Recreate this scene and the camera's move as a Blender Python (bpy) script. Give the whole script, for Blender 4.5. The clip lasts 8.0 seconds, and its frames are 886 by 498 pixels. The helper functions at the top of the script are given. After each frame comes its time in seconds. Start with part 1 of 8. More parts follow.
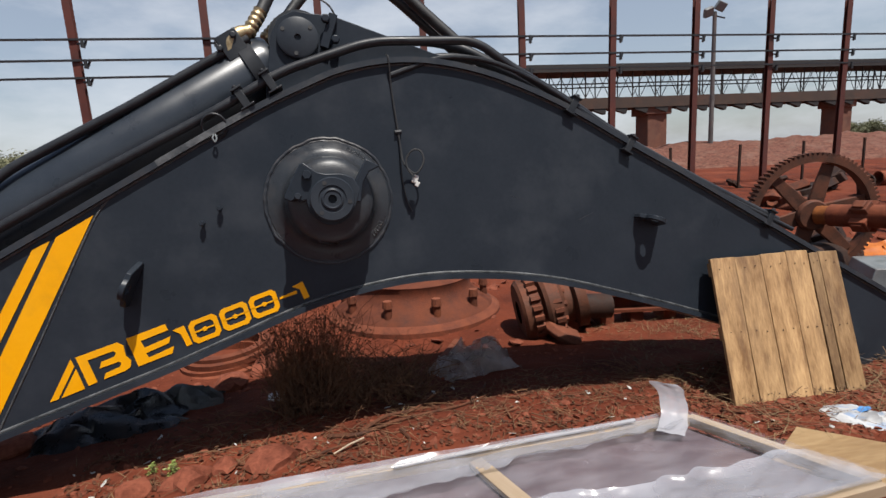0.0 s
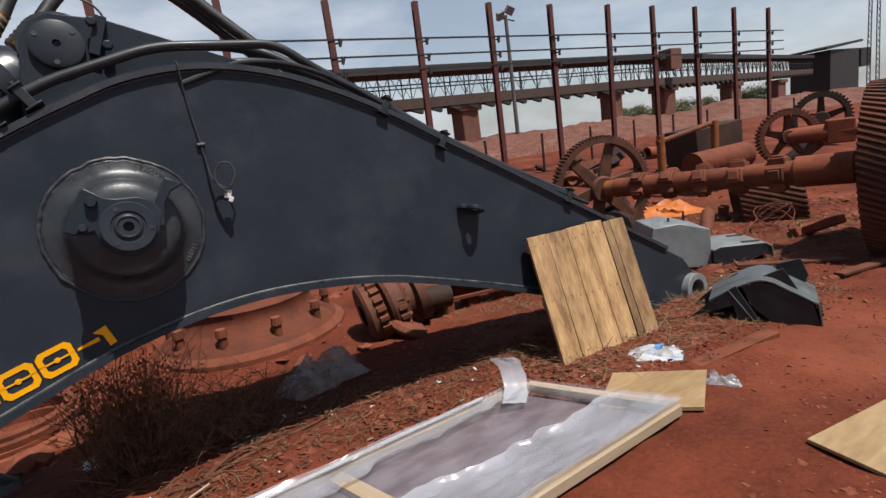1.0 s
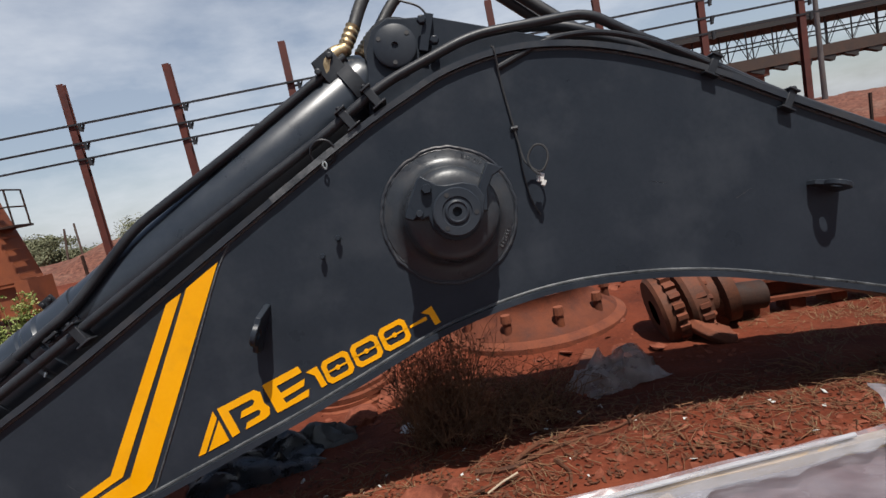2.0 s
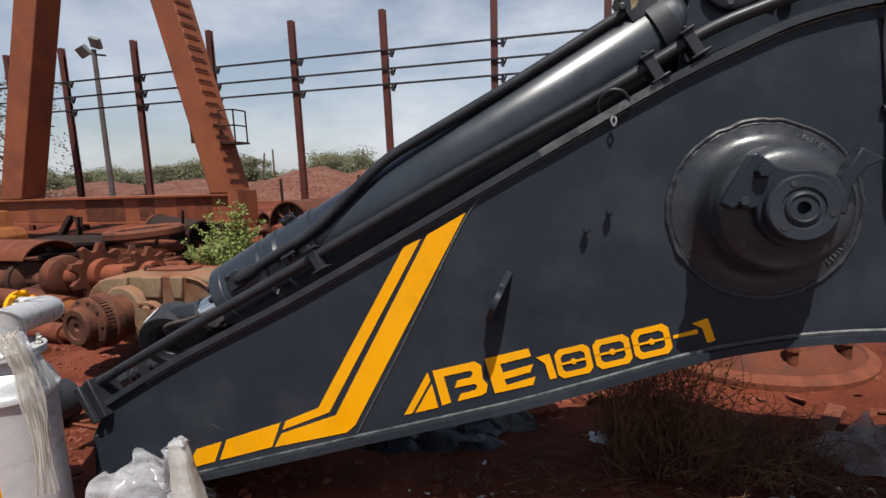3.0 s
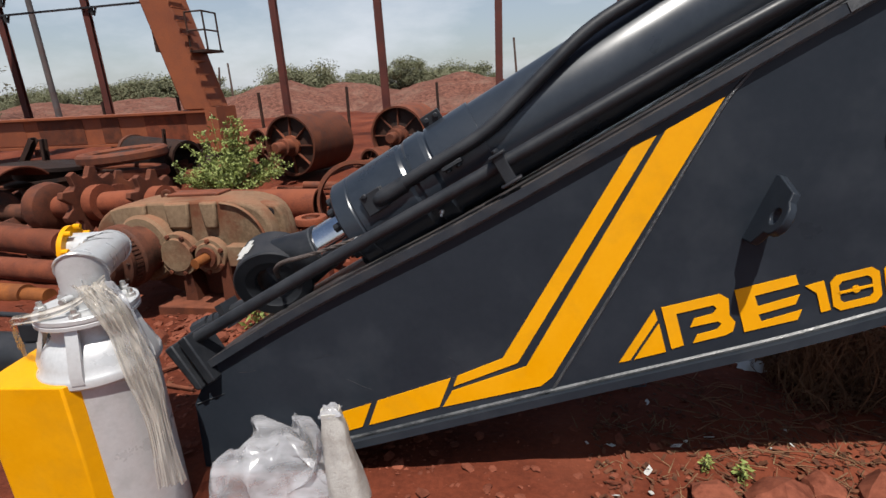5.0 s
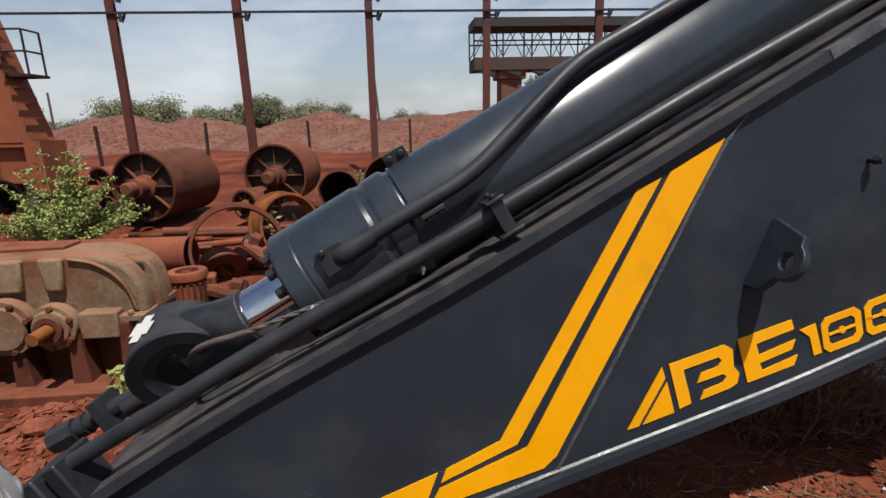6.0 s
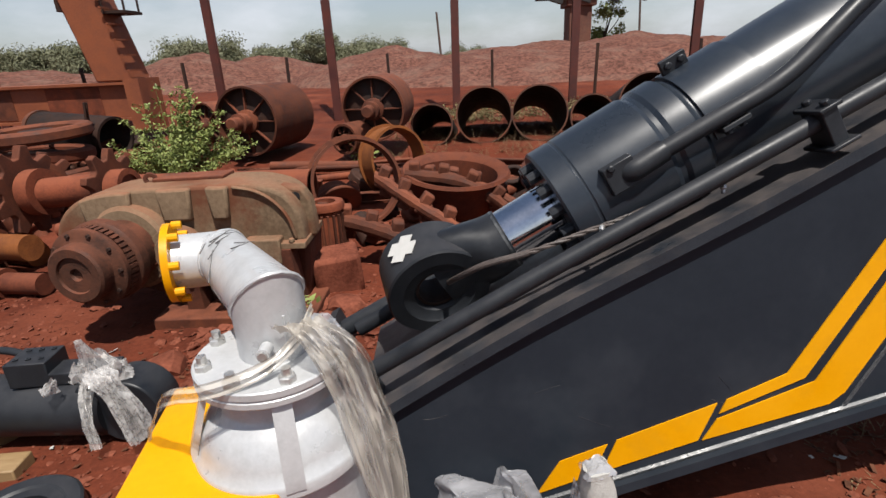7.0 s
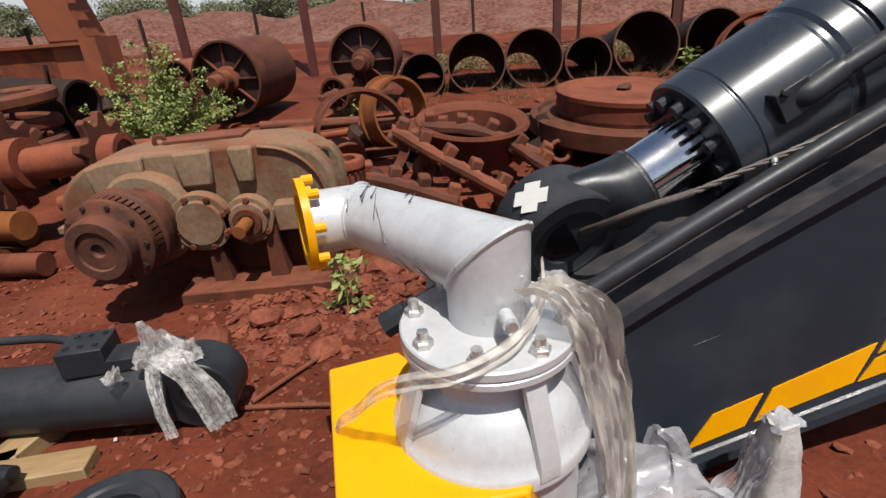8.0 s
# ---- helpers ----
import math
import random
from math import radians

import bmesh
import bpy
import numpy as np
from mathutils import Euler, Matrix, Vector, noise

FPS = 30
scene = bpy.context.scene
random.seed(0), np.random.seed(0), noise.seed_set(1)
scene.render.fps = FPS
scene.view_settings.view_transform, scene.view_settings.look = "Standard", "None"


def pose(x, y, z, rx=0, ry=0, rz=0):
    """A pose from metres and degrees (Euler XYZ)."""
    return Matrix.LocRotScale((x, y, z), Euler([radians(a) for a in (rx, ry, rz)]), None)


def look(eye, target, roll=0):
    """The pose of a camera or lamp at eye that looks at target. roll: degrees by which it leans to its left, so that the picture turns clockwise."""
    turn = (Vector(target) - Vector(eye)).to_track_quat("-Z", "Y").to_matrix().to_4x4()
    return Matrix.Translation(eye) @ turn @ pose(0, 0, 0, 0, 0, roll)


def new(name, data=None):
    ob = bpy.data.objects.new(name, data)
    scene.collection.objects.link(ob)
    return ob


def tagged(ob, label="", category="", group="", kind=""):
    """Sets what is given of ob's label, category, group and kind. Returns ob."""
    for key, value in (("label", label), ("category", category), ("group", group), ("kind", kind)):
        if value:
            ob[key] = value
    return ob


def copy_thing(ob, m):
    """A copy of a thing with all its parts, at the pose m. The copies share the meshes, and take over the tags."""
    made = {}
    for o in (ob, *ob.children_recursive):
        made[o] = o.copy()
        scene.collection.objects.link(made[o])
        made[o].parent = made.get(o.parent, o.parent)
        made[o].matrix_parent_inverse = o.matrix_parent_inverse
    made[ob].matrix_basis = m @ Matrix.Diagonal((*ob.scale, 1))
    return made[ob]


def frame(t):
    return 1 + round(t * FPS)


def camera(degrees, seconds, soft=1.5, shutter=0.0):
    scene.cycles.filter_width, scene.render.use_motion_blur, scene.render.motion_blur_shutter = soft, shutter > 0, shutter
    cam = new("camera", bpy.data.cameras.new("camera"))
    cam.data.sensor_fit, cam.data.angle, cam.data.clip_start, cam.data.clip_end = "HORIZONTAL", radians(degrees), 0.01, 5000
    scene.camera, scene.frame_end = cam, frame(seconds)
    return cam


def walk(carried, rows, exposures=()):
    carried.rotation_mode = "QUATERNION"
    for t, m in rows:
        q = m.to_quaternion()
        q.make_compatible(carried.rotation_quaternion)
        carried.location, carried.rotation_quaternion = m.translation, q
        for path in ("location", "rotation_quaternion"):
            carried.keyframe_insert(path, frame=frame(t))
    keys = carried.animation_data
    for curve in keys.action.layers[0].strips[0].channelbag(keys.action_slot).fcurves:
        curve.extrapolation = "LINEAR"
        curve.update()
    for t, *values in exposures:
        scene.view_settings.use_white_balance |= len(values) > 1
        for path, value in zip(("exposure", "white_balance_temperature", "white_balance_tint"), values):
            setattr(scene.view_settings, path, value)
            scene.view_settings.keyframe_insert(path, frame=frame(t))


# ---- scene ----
cam = camera(81.1, 8.0)
PATH = [
    (0, (0.027, 0.098, 1.651), (0.416, 2.03, 1.309), -3.1),
    (0.5, (0.096, 0.116, 1.644), (0.95, 1.883, 1.26), -5.2),
    (1, (0.085, 0.102, 1.641), (1.038, 1.817, 1.254), -7.9),
    (1.5, (0.006, 0.171, 1.644), (0.676, 2.023, 1.3), -10.6),
    (2, (-0.154, 0.438, 1.634), (-0.096, 2.421, 1.375), -11.7),
    (2.2, (-0.238, 0.556, 1.628), (-0.43, 2.53, 1.371), -9.9),
    (3.3, (-0.886, 0.847, 1.652), (-1.401, 2.756, 1.351), -2.0),
    (3.5, (-0.975, 0.877, 1.646), (-1.485, 2.787, 1.346), -2.8),
    (4, (-1.27, 1.078, 1.605), (-1.784, 2.984, 1.283), -5.2),
    (4.2, (-1.384, 1.115, 1.581), (-1.91, 3.004, 1.183), -5.2),
    (5.3, (-1.942, 1.241, 1.545), (-2.151, 3.13, 0.924), -2.3),
    (5.5, (-2.026, 1.316, 1.54), (-2.109, 3.245, 1.018), -2.0),
    (6, (-2.228, 1.506, 1.535), (-2.062, 3.44, 1.055), -1.4),
    (6.5, (-2.608, 1.564, 1.48), (-2.401, 3.468, 0.902), -0.8),
    (7, (-2.923, 1.617, 1.465), (-2.963, 3.494, 0.773), -2.6),
    (7.5, (-3.211, 1.758, 1.44), (-3.318, 3.597, 0.663), -4.5),
    (8, (-3.407, 1.789, 1.409), (-3.34, 3.599, 0.561), -4.5),
]
walk(cam, [(t, look(eye, target, roll)) for t, eye, target, roll in PATH])

# ---- world, sun, exposure ----
SUN_WAY = Vector((0.135, -0.37, 0.92)).normalized()
scene.view_settings.exposure = 0.45
world = bpy.data.worlds.new("sky")
scene.world = world
world.use_nodes = True
wt = world.node_tree
sky = wt.nodes.new("ShaderNodeTexSky")
sky.sky_type, sky.sun_disc = "NISHITA", False
sky.sun_elevation = math.asin(SUN_WAY.z)
sky.sun_rotation = math.atan2(SUN_WAY.x, SUN_WAY.y)
sky.air_density, sky.dust_density, sky.ozone_density = 1.0, 1.6, 1.6
coord = wt.nodes.new("ShaderNodeTexCoord")
stretch = wt.nodes.new("ShaderNodeMapping")
stretch.inputs["Scale"].default_value = (1.0, 1.0, 2.6)
cloud = wt.nodes.new("ShaderNodeTexNoise")
cloud.inputs["Scale"].default_value, cloud.inputs["Detail"].default_value, cloud.inputs["Roughness"].default_value = 2.6, 7.0, 0.58
ramp = wt.nodes.new("ShaderNodeValToRGB")
ramp.color_ramp.elements[0].position, ramp.color_ramp.elements[1].position = 0.42, 0.72
ramp.color_ramp.elements[0].color, ramp.color_ramp.elements[1].color = (0.28, 0.28, 0.28, 1), (0.88, 0.88, 0.88, 1)
veil = wt.nodes.new("ShaderNodeMix")
veil.data_type = "RGBA"
veil.inputs[7].default_value = (8.1, 8.5, 9.2, 1)
wt.links.new(coord.outputs["Generated"], stretch.inputs["Vector"])
wt.links.new(stretch.outputs["Vector"], cloud.inputs["Vector"])
wt.links.new(cloud.outputs["Fac"], ramp.inputs["Fac"])
high = wt.nodes.new("ShaderNodeSeparateXYZ")
thin = wt.nodes.new("ShaderNodeMapRange")
thin.interpolation_type = "SMOOTHSTEP"
thin.inputs[1].default_value, thin.inputs[2].default_value, thin.inputs[3].default_value, thin.inputs[4].default_value = 0.22, 0.62, 1.0, 0.05
cover = wt.nodes.new("ShaderNodeMath")
cover.operation = "MULTIPLY"
wt.links.new(coord.outputs["Generated"], high.inputs[0])
wt.links.new(high.outputs["Z"], thin.inputs[0])
wt.links.new(ramp.outputs["Color"], cover.inputs[0])
wt.links.new(thin.outputs[0], cover.inputs[1])
wt.links.new(cover.outputs[0], veil.inputs[0])
wt.links.new(sky.outputs["Color"], veil.inputs[6])
wt.links.new(veil.outputs[2], wt.nodes["Background"].inputs["Color"])
wt.nodes["Background"].inputs["Strength"].default_value = 0.070
sun = new("sun", bpy.data.lights.new("sun", "SUN"))
sun.data.energy, sun.data.angle, sun.data.color = 5.0, radians(0.55), (1.0, 0.96, 0.9)
sun.matrix_world = look(SUN_WAY * 50, (0, 0, 0))


# ---- materials ----
def material(name, low, high, rough=0.6, metal=0.0, grain=6.0, fine=60.0, bump=0.15, stain=None, stain_amount=0.35, stain_scale=1.6,
             dust=None, dust_amount=0.0, spec=0.5, spread=0.12, rough_spread=0.15, stretched=(1, 1, 1), vary=0.0):
    """A two-scale procedural surface: base between two colours, a stain of a third, dust on faces that look up."""
    m = bpy.data.materials.new(name)
    m.use_nodes = True
    nt = m.node_tree
    b = nt.nodes["Principled BSDF"]
    tc = nt.nodes.new("ShaderNodeTexCoord")
    oi = nt.nodes.new("ShaderNodeObjectInfo")
    mp = nt.nodes.new("ShaderNodeMapping")
    mp.inputs["Scale"].default_value = stretched
    add = nt.nodes.new("ShaderNodeVectorMath")
    add.operation = "MULTIPLY_ADD"
    add.inputs[1].default_value = (13.0, 7.0, 5.0)
    nt.links.new(oi.outputs["Random"], add.inputs[0])
    nt.links.new(tc.outputs["Object"], mp.inputs["Vector"])
    nt.links.new(mp.outputs["Vector"], add.inputs[2])

    def noise_node(scale, detail, rough_):
        n = nt.nodes.new("ShaderNodeTexNoise")
        n.inputs["Scale"].default_value, n.inputs["Detail"].default_value, n.inputs["Roughness"].default_value = scale, detail, rough_
        nt.links.new(add.outputs[0], n.inputs["Vector"])
        return n

    def mix(fac, a, bcol):
        x = nt.nodes.new("ShaderNodeMix")
        x.data_type = "RGBA"
        nt.links.new(fac, x.inputs[0])
        for n, v in ((6, a), (7, bcol)):
            if hasattr(v, "is_linked"):
                nt.links.new(v, x.inputs[n])
            else:
                x.inputs[n].default_value = (*v, 1)
        return x.outputs[2]

    def span(value, lo, hi, to_lo=0.0, to_hi=1.0):
        r = nt.nodes.new("ShaderNodeMapRange")
        r.inputs[1].default_value, r.inputs[2].default_value, r.inputs[3].default_value, r.inputs[4].default_value = lo, hi, to_lo, to_hi
        nt.links.new(value, r.inputs[0])
        return r.outputs[0]

    n1, n2 = noise_node(grain, 6.0, 0.62), noise_node(fine, 4.0, 0.6)
    mid = nt.nodes.new("ShaderNodeMath")
    mid.operation = "MULTIPLY_ADD"
    mid.inputs[1].default_value, mid.inputs[2].default_value = 0.35, 0.0
    nt.links.new(n2.outputs["Fac"], mid.inputs[0])
    tot = nt.nodes.new("ShaderNodeMath")
    tot.operation = "MULTIPLY_ADD"
    tot.inputs[1].default_value = 0.65
    nt.links.new(n1.outputs["Fac"], tot.inputs[0])
    nt.links.new(mid.outputs[0], tot.inputs[2])
    col = mix(span(tot.outputs[0], 0.5 - spread, 0.5 + spread), low, high)
    if stain:
        n3 = noise_node(stain_scale, 5.0, 0.65)
        col = mix(span(n3.outputs["Fac"], 0.5, 0.66, 0.0, stain_amount), col, stain)
    if dust:
        geo = nt.nodes.new("ShaderNodeNewGeometry")
        sep = nt.nodes.new("ShaderNodeSeparateXYZ")
        nt.links.new(geo.outputs["Normal"], sep.inputs[0])
        up = nt.nodes.new("ShaderNodeMath")
        up.operation = "MULTIPLY"
        nt.links.new(span(sep.outputs["Z"], 0.15, 0.9, 0.0, dust_amount), up.inputs[0])
        nt.links.new(span(n1.outputs["Fac"], 0.3, 0.62), up.inputs[1])
        col = mix(up.outputs[0], col, dust)
    if vary:
        tone = nt.nodes.new("ShaderNodeHueSaturation")
        nt.links.new(span(oi.outputs["Random"], 0.0, 1.0, 1.0 - vary, 1.0 + vary), tone.inputs["Value"])
        nt.links.new(col, tone.inputs["Color"])
        col = tone.outputs["Color"]
    nt.links.new(col, b.inputs["Base Color"])
    nt.links.new(span(n1.outputs["Fac"], 0.3, 0.7, max(0.02, rough - rough_spread), min(1.0, rough + rough_spread)), b.inputs["Roughness"])
    b.inputs["Metallic"].default_value = metal
    b.inputs["Specular IOR Level"].default_value = spec
    if bump:
        bp = nt.nodes.new("ShaderNodeBump")
        bp.inputs["Strength"].default_value, bp.inputs["Distance"].default_value = bump, 0.02
        nt.links.new(tot.outputs[0], bp.inputs["Height"])
        nt.links.new(bp.outputs["Normal"], b.inputs["Normal"])
    return m


SOIL_DUST = (0.165, 0.051, 0.026)
boom_paint = material("boom_paint", (0.0135, 0.0173, 0.0232), (0.0205, 0.0251, 0.0328), 0.36, grain=3.0, fine=40, bump=0.02,
                      stain=(0.0402, 0.0452, 0.0527), stain_amount=0.32, stain_scale=1.5, spread=0.2, rough_spread=0.1, spec=0.13)
boom_dusty = material("boom_paint_dusty", (0.0158, 0.0192, 0.025), (0.0261, 0.0304, 0.0372), 0.42, grain=9.0, fine=110, bump=0.12,
                      stain=(0.05, 0.045, 0.042), stain_amount=0.35, stain_scale=7.0, dust=(0.125, 0.098, 0.085), dust_amount=0.42, spread=0.2, spec=0.25)
black_paint = material("black_paint", (0.0105, 0.012, 0.0148), (0.018, 0.0205, 0.0245), 0.45, grain=5, fine=60, bump=0.03,
                       dust=(0.105, 0.085, 0.08), dust_amount=0.09, spec=0.3)
barrel_gloss = material("glossy_black_barrel", (0.014, 0.0185, 0.0255), (0.022, 0.0275, 0.036), 0.30, grain=4, fine=60, bump=0.012, spec=0.45, rough_spread=0.04)
weld_bead = material("weld_bead", (0.018, 0.0198, 0.0228), (0.072, 0.075, 0.078), 0.4, grain=60, fine=180, bump=0.6)
hub_paint = material("hub_paint", (0.0165, 0.0195, 0.024), (0.0285, 0.032, 0.037), 0.33, grain=7, fine=70, bump=0.12, stain=(0.045, 0.038, 0.034), stain_amount=0.3, stain_scale=6, spec=0.3, rough_spread=0.12)
weld_painted = material("painted_weld", (0.011, 0.014, 0.018), (0.03, 0.034, 0.04), 0.42, grain=50, fine=160, bump=0.7)
pale_edge = material("scuffed_and_sunlit_grey", (0.018, 0.0198, 0.0216), (0.0864, 0.09, 0.0936), 0.4, grain=14, fine=90, bump=0.2)
yellow_paint = material("yellow_paint", (0.627, 0.266, 0), (0.662, 0.296, 0.00139), 0.42, grain=4, fine=50, bump=0.02,
                        stain=(0.383, 0.192, 0.0139), stain_amount=0.25, stain_scale=5, spec=0.2)
silver_paint = material("silver_paint", (0.43, 0.435, 0.44), (0.52, 0.525, 0.53), 0.34, 0.25, grain=7, fine=70, bump=0.05,
                        stain=(0.24, 0.235, 0.23), stain_amount=0.4, stain_scale=7.0)
chrome = material("chrome_rod", (0.55, 0.56, 0.58), (0.66, 0.67, 0.69), 0.12, 1.0, grain=12, fine=90, bump=0.01, stain=(0.3, 0.3, 0.31), stain_amount=0.3, rough_spread=0.06)
steel_bolt = material("zinc_bolt", (0.42, 0.41, 0.39), (0.6, 0.59, 0.57), 0.35, 0.8, grain=30, fine=120, bump=0.1)
brass = material("brass_fitting", (0.26, 0.18, 0.09), (0.42, 0.33, 0.20), 0.42, 0.8, grain=25, fine=100, bump=0.1)
rubber = material("rubber_hose", (0.0102, 0.0102, 0.011), (0.0213, 0.0213, 0.0221), 0.55, grain=12, fine=120, bump=0.1)
rust_red = material("rust_red", (0.082, 0.0208, 0.0102), (0.16, 0.0415, 0.0188), 0.85, grain=5, fine=55, bump=0.35, stain=(0.0506, 0.0162, 0.00909), stain_amount=0.6,
                    stain_scale=2.3, dust=SOIL_DUST, dust_amount=0.7, spec=0.25, vary=0.3)
rust_brown = material("rust_brown", (0.0536, 0.0166, 0.00875), (0.114, 0.0324, 0.0153), 0.8, grain=6, fine=60, bump=0.35, stain=(0.158, 0.0462, 0.0182), stain_amount=0.5,
                      stain_scale=2.6, dust=SOIL_DUST, dust_amount=0.55, spec=0.3, vary=0.3)
rust_dark = material("rust_dark", (0.0131, 0.00695, 0.00509), (0.0351, 0.0148, 0.0094), 0.75, grain=7, fine=60, bump=0.3, stain=(0.0655, 0.0239, 0.0117), stain_amount=0.5, spec=0.3)
rust_orange = material("rust_orange", (0.13, 0.04, 0.009), (0.22, 0.07, 0.016), 0.8, grain=8, fine=70, bump=0.25, stain=(0.0936, 0.0304, 0.0117), stain_amount=0.6, stain_scale=3, spec=0.3)
post_paint = material("red_oxide_steel", (0.0511, 0.00912, 0.00564), (0.0889, 0.0162, 0.00904), 0.7, grain=3, fine=40, bump=0.15, stain=(0.0312, 0.00816, 0.00564), stain_amount=0.5)
gantry_paint = material("orange_rust_plate", (0.149, 0.0368, 0.012), (0.222, 0.0587, 0.0179), 0.75, grain=1.5, fine=30, bump=0.2, stain=(0.0926, 0.0245, 0.012), stain_amount=0.6, stain_scale=0.9)
old_beige = material("weathered_beige_paint", (0.108, 0.07, 0.042), (0.24, 0.166, 0.104), 0.85, grain=2.2, fine=36, bump=0.35, stain=(0.125, 0.046, 0.024), stain_amount=0.95,
                          stain_scale=1.9, dust=(0.205, 0.085, 0.048), dust_amount=0.75, spec=0.15, spread=0.14)
dark_line = material("black_cable", (0.0075, 0.0075, 0.009), (0.015, 0.015, 0.018), 0.5, bump=0)
wood = material("pine_plank", (0.14, 0.07, 0.024), (0.37, 0.228, 0.104), 0.65, grain=9, fine=70, bump=0.35, stain=(0.085, 0.04, 0.016), stain_amount=0.6, stain_scale=11,
                stretched=(1.0, 1.0, 0.2), spread=0.13, vary=0.3)
wood_pale = material("pale_batten", (0.267, 0.194, 0.123), (0.35, 0.276, 0.196), 0.65, grain=6, fine=40, bump=0.12, stain=(0.175, 0.106, 0.0564), stain_amount=0.4, stain_scale=3,
                     stretched=(0.15, 1.0, 1.0))
plywood = material("plywood_sheet", (0.20, 0.122, 0.054), (0.285, 0.192, 0.094), 0.6, grain=5, fine=40, bump=0.08, stain=(0.186, 0.109, 0.0462), stain_amount=0.4, stretched=(0.2, 1, 1))
pier_red = material("rust_stained_pier", (0.078, 0.0275, 0.017), (0.148, 0.0579, 0.0359), 0.85, grain=1.2, fine=20, bump=0.2, stain=(0.156, 0.0868, 0.0587), stain_amount=0.4, stain_scale=0.5)
concrete = material("stained_concrete", (0.0675, 0.0446, 0.0344), (0.101, 0.0709, 0.0561), 0.85, grain=2, fine=30, bump=0.2, stain=(0.0675, 0.0263, 0.0166), stain_amount=0.7, stain_scale=0.6)
conveyor_steel = material("dark_gallery_steel", (0.0105, 0.0099, 0.0102), (0.0225, 0.018, 0.0165), 0.7, grain=2, fine=20, bump=0.1)
grey_steel = material("grey_painted_steel", (0.125, 0.138, 0.142), (0.175, 0.19, 0.195), 0.45, grain=6, fine=60, bump=0.05, stain=(0.0825, 0.0495, 0.0371), stain_amount=0.4)
bark = material("bark", (0.0368, 0.0236, 0.0158), (0.0788, 0.0525, 0.0368), 0.9, grain=10, fine=60, bump=0.5)
leaf_green = material("leaf_green", (0.12, 0.155, 0.034), (0.24, 0.27, 0.085), 0.6, grain=2.5, fine=20, bump=0, spec=0.3)
leaf_far = material("leaf_far", (0.115, 0.12, 0.066), (0.175, 0.175, 0.108), 0.7, grain=0.9, fine=6, bump=0, spec=0.2)
dry_stalk = material("dry_stalk", (0.0892, 0.0525, 0.0263), (0.189, 0.126, 0.0683), 0.8, grain=6, fine=30, bump=0, spec=0.2)
white_card = material("white_card", (0.42, 0.415, 0.39), (0.47, 0.46, 0.44), 0.6, bump=0.05)
soil = material("red_laterite_soil", (0.0459, 0.0108, 0.0057), (0.138, 0.033, 0.016), 0.95, grain=1.3, fine=34, bump=0.9, stain=(0.205, 0.061, 0.033), stain_amount=0.45, stain_scale=0.55,
                spec=0.12, spread=0.16)
ore = material("ore_heap_soil", (0.056, 0.0235, 0.017), (0.165, 0.073, 0.053), 0.95, grain=7.0, fine=34.0, bump=1.0, stain=(0.19, 0.12, 0.092), stain_amount=0.4, stain_scale=0.9, spec=0.1, spread=0.09)
stone_red = material("laterite_stone", (0.085, 0.023, 0.0125), (0.20, 0.062, 0.036), 0.9, grain=6, fine=40, bump=0.5, spec=0.15)
tarp_black = material("black_tarpaulin", (0.0055, 0.0065, 0.008), (0.015, 0.017, 0.02), 0.3, grain=9, fine=60, bump=0.2, stain=(0.07, 0.035, 0.026), stain_amount=0.25, stain_scale=4)
glass_sheet = material("dusty_dark_glass", (0.085, 0.065, 0.075), (0.12, 0.09, 0.1), 0.16, grain=3, fine=30, bump=0.01)


def film_material(name, colour, lo, hi, rough, stretched=(1.0, 4.0, 4.0), scale=5.0):
    """Thin plastic film: streaks of more and less milky sheet."""
    m = bpy.data.materials.new(name)
    m.use_nodes = True
    nt = m.node_tree
    b = nt.nodes["Principled BSDF"]
    n = nt.nodes.new("ShaderNodeTexNoise")
    n.inputs["Scale"].default_value, n.inputs["Detail"].default_value, n.inputs["Roughness"].default_value = scale, 3.0, 0.5
    r = nt.nodes.new("ShaderNodeMapRange")
    r.inputs[1].default_value, r.inputs[2].default_value = 0.34, 0.68
    r.inputs[3].default_value, r.inputs[4].default_value = lo, hi
    tc = nt.nodes.new("ShaderNodeTexCoord")
    mp = nt.nodes.new("ShaderNodeMapping")
    mp.inputs["Scale"].default_value = stretched
    nt.links.new(tc.outputs["Object"], mp.inputs["Vector"])
    nt.links.new(mp.outputs["Vector"], n.inputs["Vector"])
    nt.links.new(n.outputs["Fac"], r.inputs[0])
    nt.links.new(r.outputs[0], b.inputs["Alpha"])
    b.inputs["Base Color"].default_value = (*colour, 1)
    b.inputs["Roughness"].default_value = rough
    return m


film_clear = film_material("clear_plastic_film", (0.45, 0.44, 0.48), 0.03, 0.2, 0.12, (1.0, 2.0, 1.0), 4.0)
film_bubble = film_material("bubble_film", (0.6, 0.58, 0.56), 0.3, 0.62, 0.18, (1, 1, 1), 45.0)
film_milky = film_material("milky_plastic_film", (0.4, 0.4, 0.42), 0.34, 0.7, 0.22)
film_band = film_material("milky_crate_film", (0.33, 0.335, 0.37), 0.22, 0.58, 0.2, (1.0, 2.0, 1.0), 2.4)
film_flap_soft = film_material("soft_milky_film", (0.36, 0.36, 0.39), 0.5, 0.75, 0.3, (1, 1, 1), 3.0)
film_dirty = film_material("dusty_plastic_strip", (0.46, 0.42, 0.365), 0.42, 0.72, 0.2, (6.0, 6.0, 0.7), 5.0)


